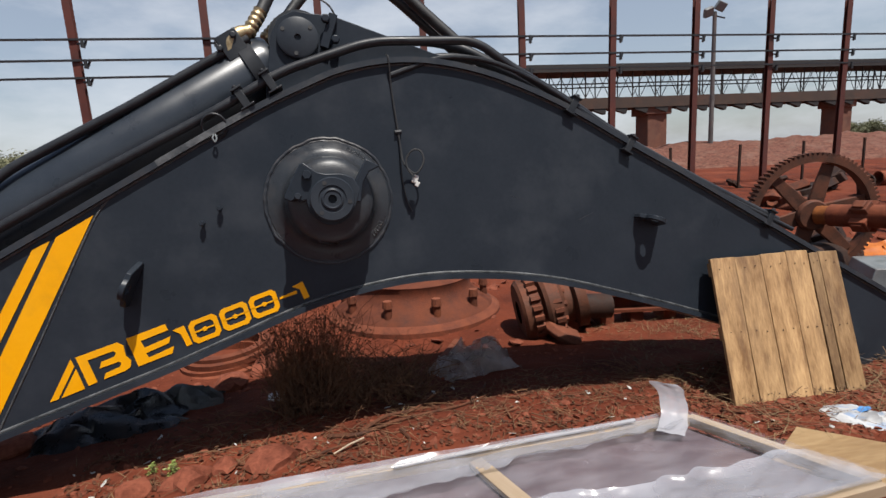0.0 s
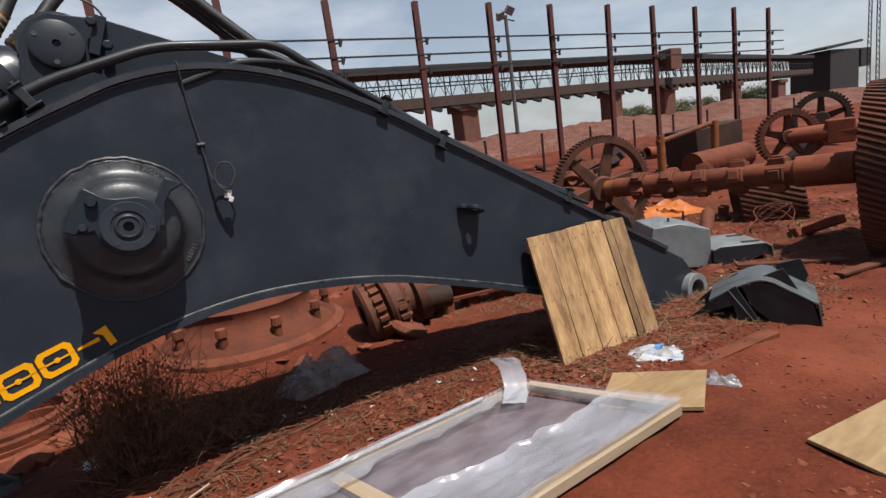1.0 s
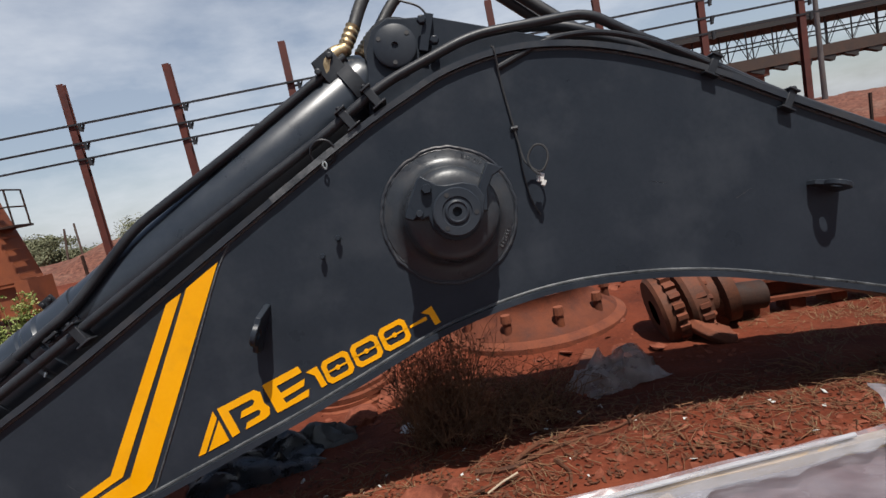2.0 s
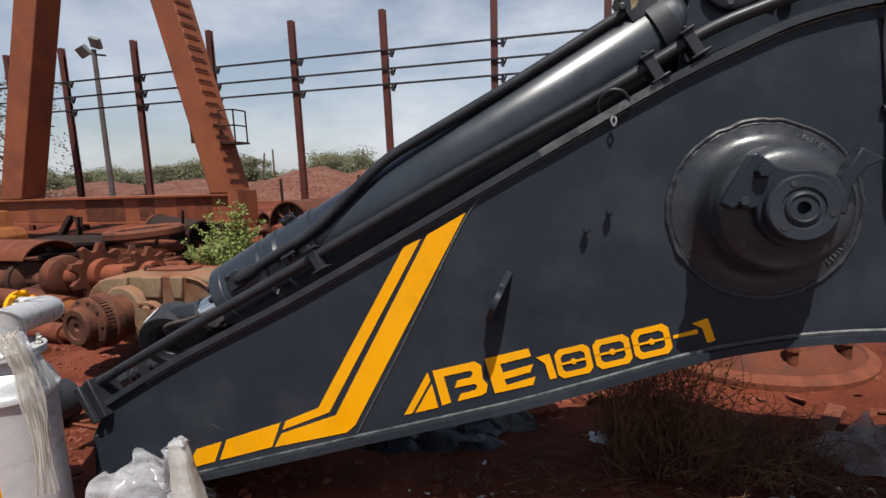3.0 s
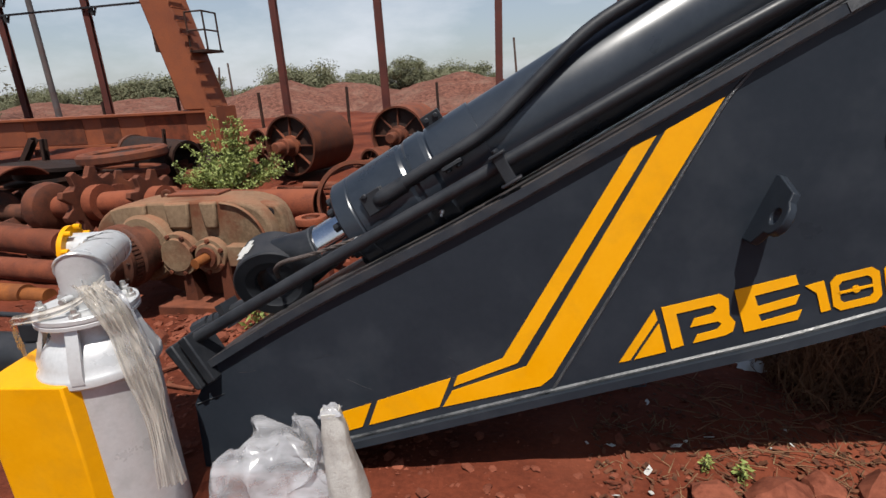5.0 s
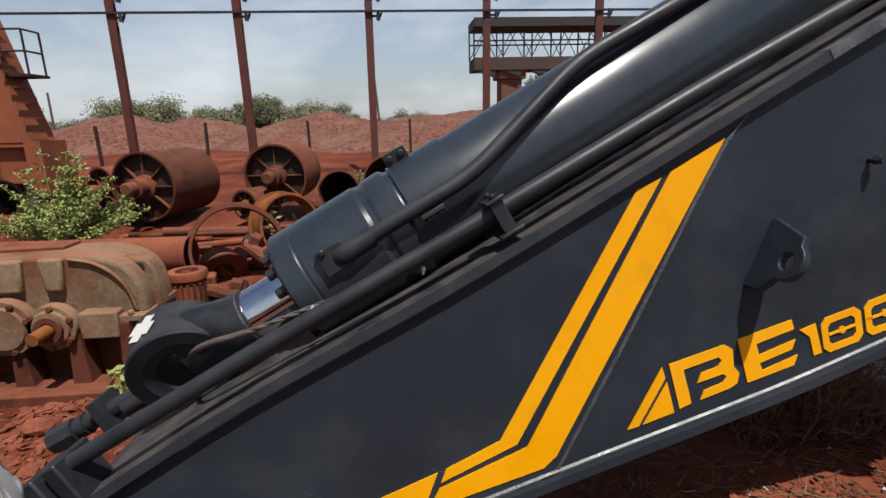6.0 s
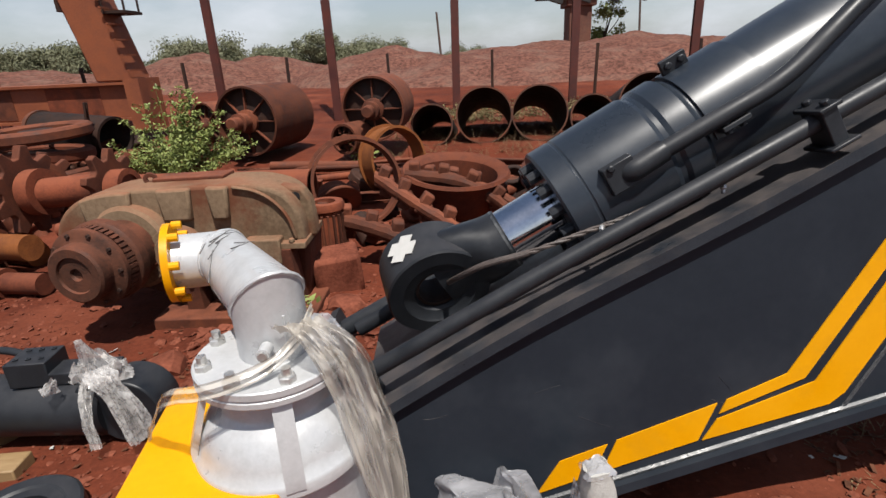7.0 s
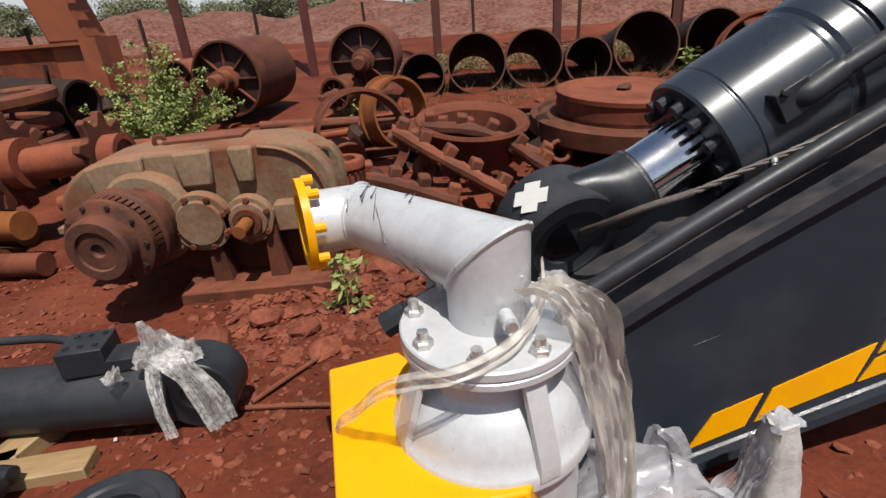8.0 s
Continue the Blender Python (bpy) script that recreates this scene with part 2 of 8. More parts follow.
# ---- mesh helpers ----
def part(name, bm, mat, parent=None, label="", smooth=35.0, m=None):
    me = bpy.data.meshes.new(name)
    bmesh.ops.recalc_face_normals(bm, faces=bm.faces)
    bm.to_mesh(me)
    bm.free()
    me.materials.append(mat)
    if smooth:
        me.shade_smooth()
        me.set_sharp_from_angle(angle=radians(smooth))
    ob = new(name, me)
    if m is not None:
        ob.matrix_basis = m
    if parent is not None:
        ob.parent = parent
    if label:
        ob["label"] = label
    return ob


def thing(name, label, category, group="", kind="", m=None):
    ob = new(name)
    ob.empty_display_size = 0.1
    if m is not None:
        ob.matrix_basis = m
    return tagged(ob, label, category, group, kind)


def soften(ob, width=0.004, segments=2):
    b = ob.modifiers.new("bevel", "BEVEL")
    b.width, b.segments, b.limit_method, b.angle_limit = width, segments, "ANGLE", radians(40)
    return ob


def box(bm, size, at=(0, 0, 0), turn=(0, 0, 0), shear=0.0):
    m = pose(*at, *turn)
    x, y, z = (s / 2 for s in size)
    vs = [bm.verts.new(m @ Vector((i * x, j * y, k * z))) for i in (-1, 1) for j in (-1, 1) for k in (-1, 1)]
    for f in ((0, 1, 3, 2), (4, 6, 7, 5), (0, 4, 5, 1), (2, 3, 7, 6), (0, 2, 6, 4), (1, 5, 7, 3)):
        bm.faces.new([vs[i] for i in f])
    return bm


def frame_of(way):
    way = Vector(way).normalized()
    return way.to_track_quat("Z", "Y").to_matrix()


def lathe(bm, profile, seg=32, m=None, close=False, start=0.0, sweep=360.0):
    """Revolve (radius, height) pairs about z. close: joins the last pair to the first."""
    m = m or Matrix()
    full = sweep >= 359.9
    n = seg if full else seg + 1
    rings = []
    for r, h in profile:
        if r < 1e-6:
            rings.append([bm.verts.new(m @ Vector((0, 0, h)))])
        else:
            rings.append([bm.verts.new(m @ Vector((r * math.cos(radians(start + sweep * i / seg)), r * math.sin(radians(start + sweep * i / seg)), h))) for i in range(n)])
    pairs = list(zip(rings, rings[1:])) + ([(rings[-1], rings[0])] if close else [])
    for a, b in pairs:
        for i in range(seg if full else seg):
            j = (i + 1) % n
            if len(a) == 1 and len(b) == 1:
                continue
            if len(a) == 1:
                bm.faces.new((a[0], b[i], b[j]))
            elif len(b) == 1:
                bm.faces.new((a[i], a[j], b[0]))
            else:
                bm.faces.new((a[i], a[j], b[j], b[i]))
    return bm


def along(p0, p1):
    """The pose whose z runs from p0 to p1."""
    return Matrix.Translation(p0) @ frame_of(Vector(p1) - Vector(p0)).to_4x4()


def rod(bm, p0, p1, r, r1=None, seg=16):
    h = (Vector(p1) - Vector(p0)).length
    r1 = r if r1 is None else r1
    return lathe(bm, [(0, 0), (r, 0), (r1, h), (0, h)], seg, along(p0, p1))


def pipe(bm, p0, p1, ro, ri, seg=32):
    h = (Vector(p1) - Vector(p0)).length
    return lathe(bm, [(ro, 0), (ro, h), (ri, h), (ri, 0)], seg, along(p0, p1), close=True)


def curve_points(pts, n=6):
    """A smooth line through the points (Catmull-Rom)."""
    pts = [Vector(p) for p in pts]
    ext = [pts[0] * 2 - pts[1], *pts, pts[-1] * 2 - pts[-2]]
    out = []
    for a, b, c, d in zip(ext, ext[1:], ext[2:], ext[3:]):
        for i in range(n):
            t = i / n
            out.append(0.5 * ((2 * b) + (c - a) * t + (2 * a - 5 * b + 4 * c - d) * t * t + (3 * b - a - 3 * c + d) * t ** 3))
    return out + [pts[-1]]


def bent(pts, radius, n=5):
    """A straight-run line with rounded corners, as a bent tube has."""
    pts = [Vector(p) for p in pts]
    out = [pts[0]]
    for a, b, c in zip(pts, pts[1:], pts[2:]):
        r = min(radius, (a - b).length * 0.45, (c - b).length * 0.45)
        s, e = b + (a - b).normalized() * r, b + (c - b).normalized() * r
        out += [s * (1 - t) ** 2 + 2 * b * t * (1 - t) + e * t * t for t in (i / n for i in range(n + 1))]
    return out + [pts[-1]]


def tube(bm, pts, r, seg=12, taper=None):
    pts = [Vector(p) for p in pts]
    rings, up = [], Vector((0.13, 0.31, 0.94)).normalized()
    for i, p in enumerate(pts):
        way = (pts[min(i + 1, len(pts) - 1)] - pts[max(i - 1, 0)]).normalized()
        side = way.cross(up)
        side = side.normalized() if side.length > 1e-4 else Vector((1, 0, 0))
        up = side.cross(way).normalized()
        rr = r if taper is None else r + (taper - r) * i / (len(pts) - 1)
        rings.append([bm.verts.new(p + side * rr * math.cos(2 * math.pi * k / seg) + up * rr * math.sin(2 * math.pi * k / seg)) for k in range(seg)])
    for a, b in zip(rings, rings[1:]):
        for k in range(seg):
            bm.faces.new((a[k], a[(k + 1) % seg], b[(k + 1) % seg], b[k]))
    for ring in (rings[0][::-1], rings[-1]):
        if seg > 2:
            bm.faces.new(ring)
    return bm


def slab(bm, outline, y0, y1, m=None):
    """A plate: an outline in x and z, between two depths."""
    m = m or Matrix()
    a = [bm.verts.new(m @ Vector((x, y0, z))) for x, z in outline]
    b = [bm.verts.new(m @ Vector((x, y1, z))) for x, z in outline]
    bm.faces.new(a)
    bm.faces.new(b[::-1])
    for i in range(len(a)):
        j = (i + 1) % len(a)
        bm.faces.new((a[i], b[i], b[j], a[j]))
    return bm


def ribbon(bm, line, thick, y0, y1):
    """A bent flat bar that follows a line in x and z; thick: to its left."""
    rows = []
    for i, p in enumerate(line):
        a, b = line[max(i - 1, 0)], line[min(i + 1, len(line) - 1)]
        d = Vector((b[0] - a[0], b[1] - a[1])).normalized()
        nx, nz = -d.y * thick, d.x * thick
        rows.append([bm.verts.new(v) for v in ((p[0], y0, p[1]), (p[0] + nx, y0, p[1] + nz), (p[0] + nx, y1, p[1] + nz), (p[0], y1, p[1]))])
    for a, b in zip(rows, rows[1:]):
        for k in range(4):
            bm.faces.new((a[k], a[(k + 1) % 4], b[(k + 1) % 4], b[k]))
    bm.faces.new(rows[0][::-1])
    bm.faces.new(rows[-1])
    return bm


def hexagon(bm, at, way, r, h):
    lathe(bm, [(0, 0), (r, 0), (r, h * 0.8), (r * 0.85, h), (0, h)], 6, along(at, Vector(at) + Vector(way)))
    return bm


def B():
    return bmesh.new()


# ---- ground ----
def smooth_step(a, b, x):
    t = min(1.0, max(0.0, (x - a) / (b - a)))
    return t * t * (3 - 2 * t)


def ground_height(x, y):
    z = -0.17 * smooth_step(2.6, 4.6, y) - 0.10 * smooth_step(2.5, 5.5, x) * (1 - smooth_step(8, 12, y))
    z += 0.32 * smooth_step(6.5, 11.0, y) + 0.45 * smooth_step(13.0, 19.0, y)
    z -= 2.0 * smooth_step(32.0, 60.0, y)
    z += 0.035 * noise.noise((x * 0.7, y * 0.7, 3.1)) + 0.012 * noise.noise((x * 3.1, y * 3.1, 1.7))
    near = 1 - smooth_step(9.0, 16.0, math.hypot(x, y - 3))
    if near > 0:
        z += near * (0.012 * noise.noise((x * 8.0, y * 8.0, 0.3)) + 0.007 * noise.noise((x * 19.0, y * 19.0, 5.0)))
    return z


def spread_steps(lo, hi, near_lo, near_hi, step, grow=1.16):
    out, v, s = [], near_lo, step
    while v < near_hi:
        out.append(v)
        v += step
    s = step
    while v < hi:
        out.append(v)
        s *= grow
        v += s
    out.append(hi)
    v, s = near_lo, step
    while v > lo:
        s *= grow
        v -= s
        out.insert(0, max(v, lo))
    return out


def make_ground():
    xs = spread_steps(-900, 900, -8.0, 7.0, 0.055)
    ys = spread_steps(-900, 1200, 0.5, 7.5, 0.055)
    verts = [(x, y, ground_height(x, y)) for y in ys for x in xs]
    w = len(xs)
    faces = [(j * w + i, j * w + i + 1, (j + 1) * w + i + 1, (j + 1) * w + i) for j in range(len(ys) - 1) for i in range(w - 1)]
    me = bpy.data.meshes.new("ground")
    me.from_pydata(verts, [], faces)
    me.materials.append(soil)
    me.shade_smooth()
    tagged(new("ground", me), "bare red laterite soil of a scrap yard", "ground", kind="structure")


make_ground()

# ---- excavator boom ----
BOOM = pose(0, 2.990, 0, -5.45, 0, 2.53)
BOOM_WIDE = 0.62
LOWER = [(-3.25, -0.062), (-2.64, 0.108), (-1.727, 0.372), (-1.20, 0.521), (-0.922, 0.602), (-0.627, 0.70), (-0.316, 0.806), (-0.124, 0.862), (0.11, 0.908), (0.341, 0.935),
         (0.551, 0.942), (0.776, 0.929), (1.091, 0.888), (1.424, 0.815), (1.825, 0.69), (2.387, 0.497), (3.3, 0.15), (4.32, -0.235)]
UPPER = [(-3.20, 0.48), (-2.69, 0.77), (-2.07, 1.075), (-1.52, 1.37), (-0.86, 1.73), (-0.37, 1.99), (-0.07, 2.125), (0.14, 2.205), (0.40, 2.25),
         (0.67, 2.243), (0.97, 2.18), (1.29, 2.06), (1.60, 1.91), (1.94, 1.715), (2.44, 1.44), (3.4, 0.89), (4.18, 0.45)]


def flat_curve(pts, n=5):
    return [(p.x, p.y) for p in curve_points([(x, z, 0) for x, z in pts], n)]


def decal(name, outlines, parent, label="", depth=-0.004):
    bm = B()
    for o in outlines:
        slab(bm, o, depth, -0.0005)
    return part(name, bm, yellow_paint, parent, label, smooth=0)


def make_boom():
    boom = thing("excavator_boom", "dark grey steel excavator boom with yellow stripes on red soil", "excavator boom", m=BOOM)
    lower = [(x, z + 0.03) for x, z in flat_curve(LOWER)]
    upper = [(x, z - 0.034) for x, z in flat_curve(UPPER)]
    side = [(-3.255, 0.30), (-3.20, 0.40)] + upper + [(4.42, 0.28), (4.54, 0.13), (4.60, -0.03), (4.56, -0.15), (4.45, -0.215)] + lower[::-1]
    for name, y in (("side_plate", 0.0), ("side_plate", BOOM_WIDE)):
        part(name, slab(B(), side, y, y + 0.025), boom_paint, boom, "smooth dark grey steel side plate", smooth=0)
    part("top_plate", ribbon(B(), upper, 0.032, -0.028, BOOM_WIDE + 0.05), boom_dusty, boom, "dusty dark grey top plate")
    part("bottom_plate", ribbon(B(), lower, -0.032, -0.03, BOOM_WIDE + 0.05), boom_paint, boom)
    weld = [(x, z + 0.008) for x, z in lower[2:]]
    bm = B()
    tube(bm, [(x, -0.002, z) for x, z in weld], 0.009, 6)
    part("weld_seam", bm, pale_edge, boom, "pale scuffed weld seam along the lower edge")
    bm = B()
    tube(bm, [(x, -0.001, z - 0.006) for x, z in upper[3:]], 0.007, 6)
    part("weld_seam", bm, weld_bead, boom)
    # sunlight on this stretch of rim is put in as a paler strip
    bm = ribbon(B(), [(x, z + 0.001) for x, z in upper if -0.92 < x < -0.34], 0.033, -0.0305, 0.012)
    part("scuffed_rim", bm, pale_edge, boom, "paler strip for the sunlit ledge of the top rim")
    part("end_plate", slab(B(), [(-3.25, -0.03), (-3.25, 0.30), (-3.22, 0.30), (-3.22, -0.03)], 0.025, BOOM_WIDE), boom_paint, boom)
    # butt weld across the plate above the stripe
    bm = B()
    tube(bm, curve_points([(-1.12, -0.001, 1.545), (-1.22, -0.001, 1.40), (-1.50, -0.001, 0.86), (-1.77, -0.001, 0.36)], 10), 0.006, 6)
    part("butt_weld", bm, weld_bead, boom)
    # scuffs in the paint near the foot and along the lower edge
    rnd = random.Random(6)
    for i in range(16):
        x, z = rnd.uniform(-3.15, -1.9), rnd.uniform(0.05, 0.55)
        if i > 10:
            x, z = rnd.uniform(-0.9, 1.6), rnd.uniform(1.05, 1.75)
        z = max(z, 0.22 + 0.29 * (x + 2.64)) if x < -1 else z
        a, l = rnd.uniform(-0.9, 0.4), rnd.uniform(0.03, 0.13)
        pts = [(x, -0.0003, z), (x + 0.5 * l * math.cos(a), -0.0004, z + 0.5 * l * math.sin(a) + rnd.uniform(-0.004, 0.004)), (x + l * math.cos(a), -0.0003, z + l * math.sin(a))]
        part("scuff", tube(B(), curve_points(pts, 4), rnd.uniform(0.0006, 0.001), 5, 0.0004), boom_dusty, boom, "thin pale scuff in the paint")
    part("edge_scuff", tube(B(), [(-3.245, -0.002, 0.30), (-3.18, -0.002, 0.325), (-3.11, -0.002, 0.352)], 0.003, 5, 0.001), pale_edge, boom)
    # tip bore
    bm = pipe(B(), (4.50, -0.07, -0.055), (4.50, BOOM_WIDE + 0.07, -0.055), 0.165, 0.10, 40)
    soften(part("tip_boss", bm, grey_steel, boom, "grey machined steel pin boss at the tip"), 0.006)
    # stripes
    decal("stripe", [[(-1.485, 1.317), (-1.404, 1.353), (-1.878, 0.517), (-2.131, 0.412), (-2.112, 0.458), (-1.935, 0.535)]], boom, "thin yellow painted stripe")
    decal("stripe", [[(-1.374, 1.37), (-1.195, 1.468), (-1.747, 0.461), (-1.79, 0.423), (-2.176, 0.322), (-2.136, 0.393), (-1.845, 0.504)]], boom, "broad yellow painted stripe")
    decal("stripe", [[(-2.140, 0.448), (-2.190, 0.322), (-2.487, 0.230), (-2.444, 0.340)]], boom)
    decal("stripe", [[(-2.472, 0.328), (-2.516, 0.221), (-2.69, 0.164), (-2.62, 0.277)]], boom)
    # model marking
    decal("marking", [[(-1.501, 0.527), (-1.385, 0.735), (-1.372, 0.695), (-1.462, 0.536)], [(-1.447, 0.540), (-1.366, 0.682), (-1.337, 0.572)]], boom, "yellow painted block lettering")
    decal("marking", [[(-1.361, 0.742), (-1.165, 0.794), (-1.135, 0.776), (-1.128, 0.715), (-1.106, 0.690), (-1.112, 0.655), (-1.135, 0.640), (-1.245, 0.607),
                       (-1.232, 0.640), (-1.165, 0.662), (-1.152, 0.682), (-1.165, 0.692), (-1.258, 0.668), (-1.246, 0.702), (-1.185, 0.720), (-1.172, 0.740),
                       (-1.185, 0.752), (-1.309, 0.719), (-1.276, 0.599), (-1.318, 0.583)]], boom)
    decal("marking", [[(-1.118, 0.808), (-0.924, 0.862), (-0.912, 0.828), (-1.050, 0.787), (-1.036, 0.748), (-0.904, 0.792), (-0.915, 0.757), (-1.032, 0.718),
                       (-1.020, 0.692), (-0.892, 0.737), (-0.903, 0.700), (-1.074, 0.652)]], boom)
    decal("marking", [[(-0.890, 0.822), (-0.833, 0.842), (-0.800, 0.737), (-0.830, 0.727), (-0.851, 0.797)]], boom)
    for cx, cz in ((-0.729, 0.812), (-0.568, 0.860), (-0.410, 0.909)):
        def ring_piece(sgn):
            w, h, t, k = 0.074, 0.062, 0.024, 0.28
            o = [(-w, -0.003), (-w, h - 0.02), (-w + 0.02, h), (w - 0.02, h), (w, h - 0.02), (w, -0.003), (w - t, -0.003), (w - t, h - t - 0.012), (w - t - 0.012, h - t),
                 (-w + t + 0.012, h - t), (-w + t, h - t - 0.012), (-w + t, -0.003)]
            return [(cx + x * 1.0 - z * sgn * 0.22, cz + sgn * z + x * k) for x, z in o]
        dot = [(cx + 0.013 * math.cos(a), cz + 0.013 * math.sin(a)) for a in (i * math.pi / 5 for i in range(10))]
        bar = [(cx + x, cz + x * 0.28 + z) for x, z in ((-0.05, -0.004), (0.05, -0.004), (0.05, 0.004), (-0.05, 0.004))]
        decal("marking", [ring_piece(1), ring_piece(-1)], boom)
        decal("marking", [dot], boom, depth=-0.0055)
        decal("marking", [bar], boom, depth=-0.0065)
    decal("marking", [[(-0.325, 0.925), (-0.325, 0.937), (-0.232, 0.967), (-0.228, 0.948)]], boom)
    decal("marking", [[(-0.252, 0.990), (-0.193, 1.014), (-0.162, 0.922), (-0.193, 0.911), (-0.213, 0.972)]], boom)
    make_hub(boom)
    make_lugs(boom)
    make_pipework(boom)
    return boom


def make_hub(boom):
    face = Matrix.Translation((0.0, 0, 1.455)) @ pose(0, 0, 0, 90)
    for r0, thick, wob in ((0.352, 0.010, 0.007), (0.338, 0.007, 0.006)):
        bm = B()
        tube(bm, [face @ Vector(((r0 + wob * noise.noise((i * 0.3, r0, 0))) * math.cos(2 * math.pi * i / 170), (r0 + wob * noise.noise((i * 0.3, r0, 0))) * math.sin(2 * math.pi * i / 170), 0.004 + 0.005 * noise.noise((i * 0.5, 3, r0)))) for i in range(171)], thick, 8)
        part("weld_ring", bm, boom_dusty, boom, "rough weld bead round the hub")
    bm = lathe(B(), [(0.345, 0.0), (0.335, 0.012), (0.300, 0.02), (0.268, 0.034), (0.250, 0.062), (0.24, 0.10), (0.236, 0.13), (0.238, 0.15), (0.232, 0.165), (0.226, 0.18), (0.226, 0.215), (0.215, 0.235), (0.19, 0.25), (0.15, 0.262), (0, 0.262)], 64, face)
    part("hub_casting", bm, hub_paint, boom, "dark glossy bell-shaped hub casting")
    # cover with an ear on either side, rounded below
    o = [(-0.235, 1.475), (-0.225, 1.50), (-0.145, 1.64), (-0.125, 1.652), (-0.06, 1.598), (-0.02, 1.588), (0.06, 1.585), (0.12, 1.56), (0.15, 1.50), (0.128, 1.43), (0.105, 1.385)]
    o += [(0.118 * math.cos(radians(a)), 1.44 + 0.118 * math.sin(radians(a))) for a in range(-30, -151, -15)]
    o += [(-0.118, 1.40), (-0.128, 1.46), (-0.16, 1.452), (-0.178, 1.47), (-0.20, 1.455)]
    soften(part("pin_cover", slab(B(), o, -0.315, -0.258), boom_paint, boom, "eared dark grey pin cover plate"), 0.006)
    bm = slab(B(), [(0.105, 1.44), (0.125, 1.54), (0.19, 1.655), (0.262, 1.612), (0.205, 1.585), (0.168, 1.53), (0.150, 1.43)], -0.312, -0.24)
    soften(part("stop_ear", bm, boom_paint, boom, "bent stop ear beside the cover"), 0.006)
    cap = face @ pose(0.003, 0.0, 0)
    bm = lathe(B(), [(0.112, 0.31), (0.112, 0.352), (0.106, 0.358), (0.070, 0.358), (0.066, 0.352), (0.058, 0.352), (0.054, 0.36), (0.046, 0.364), (0.040, 0.358), (0.022, 0.358), (0.02, 0.32), (0, 0.32)], 48, cap)
    part("pin_cap", bm, boom_paint, boom, "round dark grey pin cap with a ringed bore")
    for a in (112, -12, 228):
        bm = lathe(B(), [(0, 0.3585), (0.011, 0.3585), (0.011, 0.3605), (0, 0.3605)], 14, cap @ pose(0.088 * math.cos(radians(a)), 0.088 * math.sin(radians(a)), 0))
        part("bolt_hole", bm, rubber, boom)
    part("lock_bolt", hexagon(B(), (-0.112, -0.315, 1.585), (0, -1, 0), 0.025, 0.034), boom_paint, boom)
    part("lock_bolt", hexagon(B(), (-0.165, -0.315, 1.482), (0, -1, 0), 0.018, 0.014), boom_paint, boom)
    for a0, n in ((48, 7), (-42, 6)):
        bm = B()
        for i in range(n):
            a = radians(a0 + i * 3.1)
            box(bm, (0.024, 0.009, 0.005), face @ Vector((0.312 * math.cos(a), 0.312 * math.sin(a), 0.019)), [math.degrees(v) for v in (face.to_3x3() @ Matrix.Rotation(a, 3, "Z")).to_euler()])
        part("cast_marks", bm, weld_painted, boom, smooth=0)


def make_lugs(boom):
    def lug(base0, base1, reach, name):
        p0, p1 = Vector((base0[0], 0, base0[1])), Vector((base1[0], 0, base1[1]))
        ax = (p1 - p0).normalized()
        out = Vector((0, -1, 0))
        m = Matrix.Translation(p0) @ Matrix((ax, out.cross(ax), out)).transposed().to_4x4()
        n = (p1 - p0).length
        o = [(0, -0.004), (n, -0.004), (n, 0.02), (n * 0.8, reach * 0.82)]
        o += [(n * 0.45 + 0.062 * math.cos(radians(a)), reach - 0.06 + 0.062 * math.sin(radians(a))) for a in range(30, 200, 24)]
        o += [(0.0, reach * 0.35)]
        bm = B()
        hole = [(n * 0.45 + 0.027 * math.cos(2 * math.pi * k / 16), reach - 0.06 + 0.027 * math.sin(2 * math.pi * k / 16)) for k in range(16)]
        a = [bm.verts.new(m @ Vector((x, -0.014, y))) for x, y in o]
        h = [bm.verts.new(m @ Vector((x, -0.014, y))) for x, y in hole]
        es = [bm.edges.new((r[i], r[(i + 1) % len(r)])) for r in (a, h) for i in range(len(r))]
        bmesh.ops.triangle_fill(bm, use_beauty=True, edges=es)
        ext = bmesh.ops.extrude_face_region(bm, geom=list(bm.faces))
        bmesh.ops.translate(bm, verts=[v for v in ext["geom"] if isinstance(v, bmesh.types.BMVert)], vec=(m.to_3x3() @ Vector((0, 0.028, 0))))
        soften(part(name, bm, boom_paint, boom, "welded lifting lug with a round hole"), 0.004)
    lug((-1.095, 0.985), (-1.0, 1.205), 0.185, "lifting_lug")
    lug((1.965, 1.222), (2.14, 1.15), 0.17, "lifting_lug")
    for x, z in ((-0.583, 1.457), (-0.677, 1.383)):
        bm = rod(B(), (x, 0, z), (x, -0.05, z), 0.009, seg=12)
        hexagon(bm, (x, -0.022, z), (0, -1, 0), 0.016, 0.02)
        part("threaded_stud", bm, boom_paint, boom)


PIPE_RUN = [(-3.30, 0.545), (-2.68, 0.88), (-2.06, 1.20), (-1.26, 1.625), (-0.55, 1.98), (-0.19, 2.185), (0.31, 2.345), (0.945, 2.35), (1.13, 2.215), (1.52, 1.985), (1.90, 1.735), (2.475, 1.42), (3.13, 1.095)]


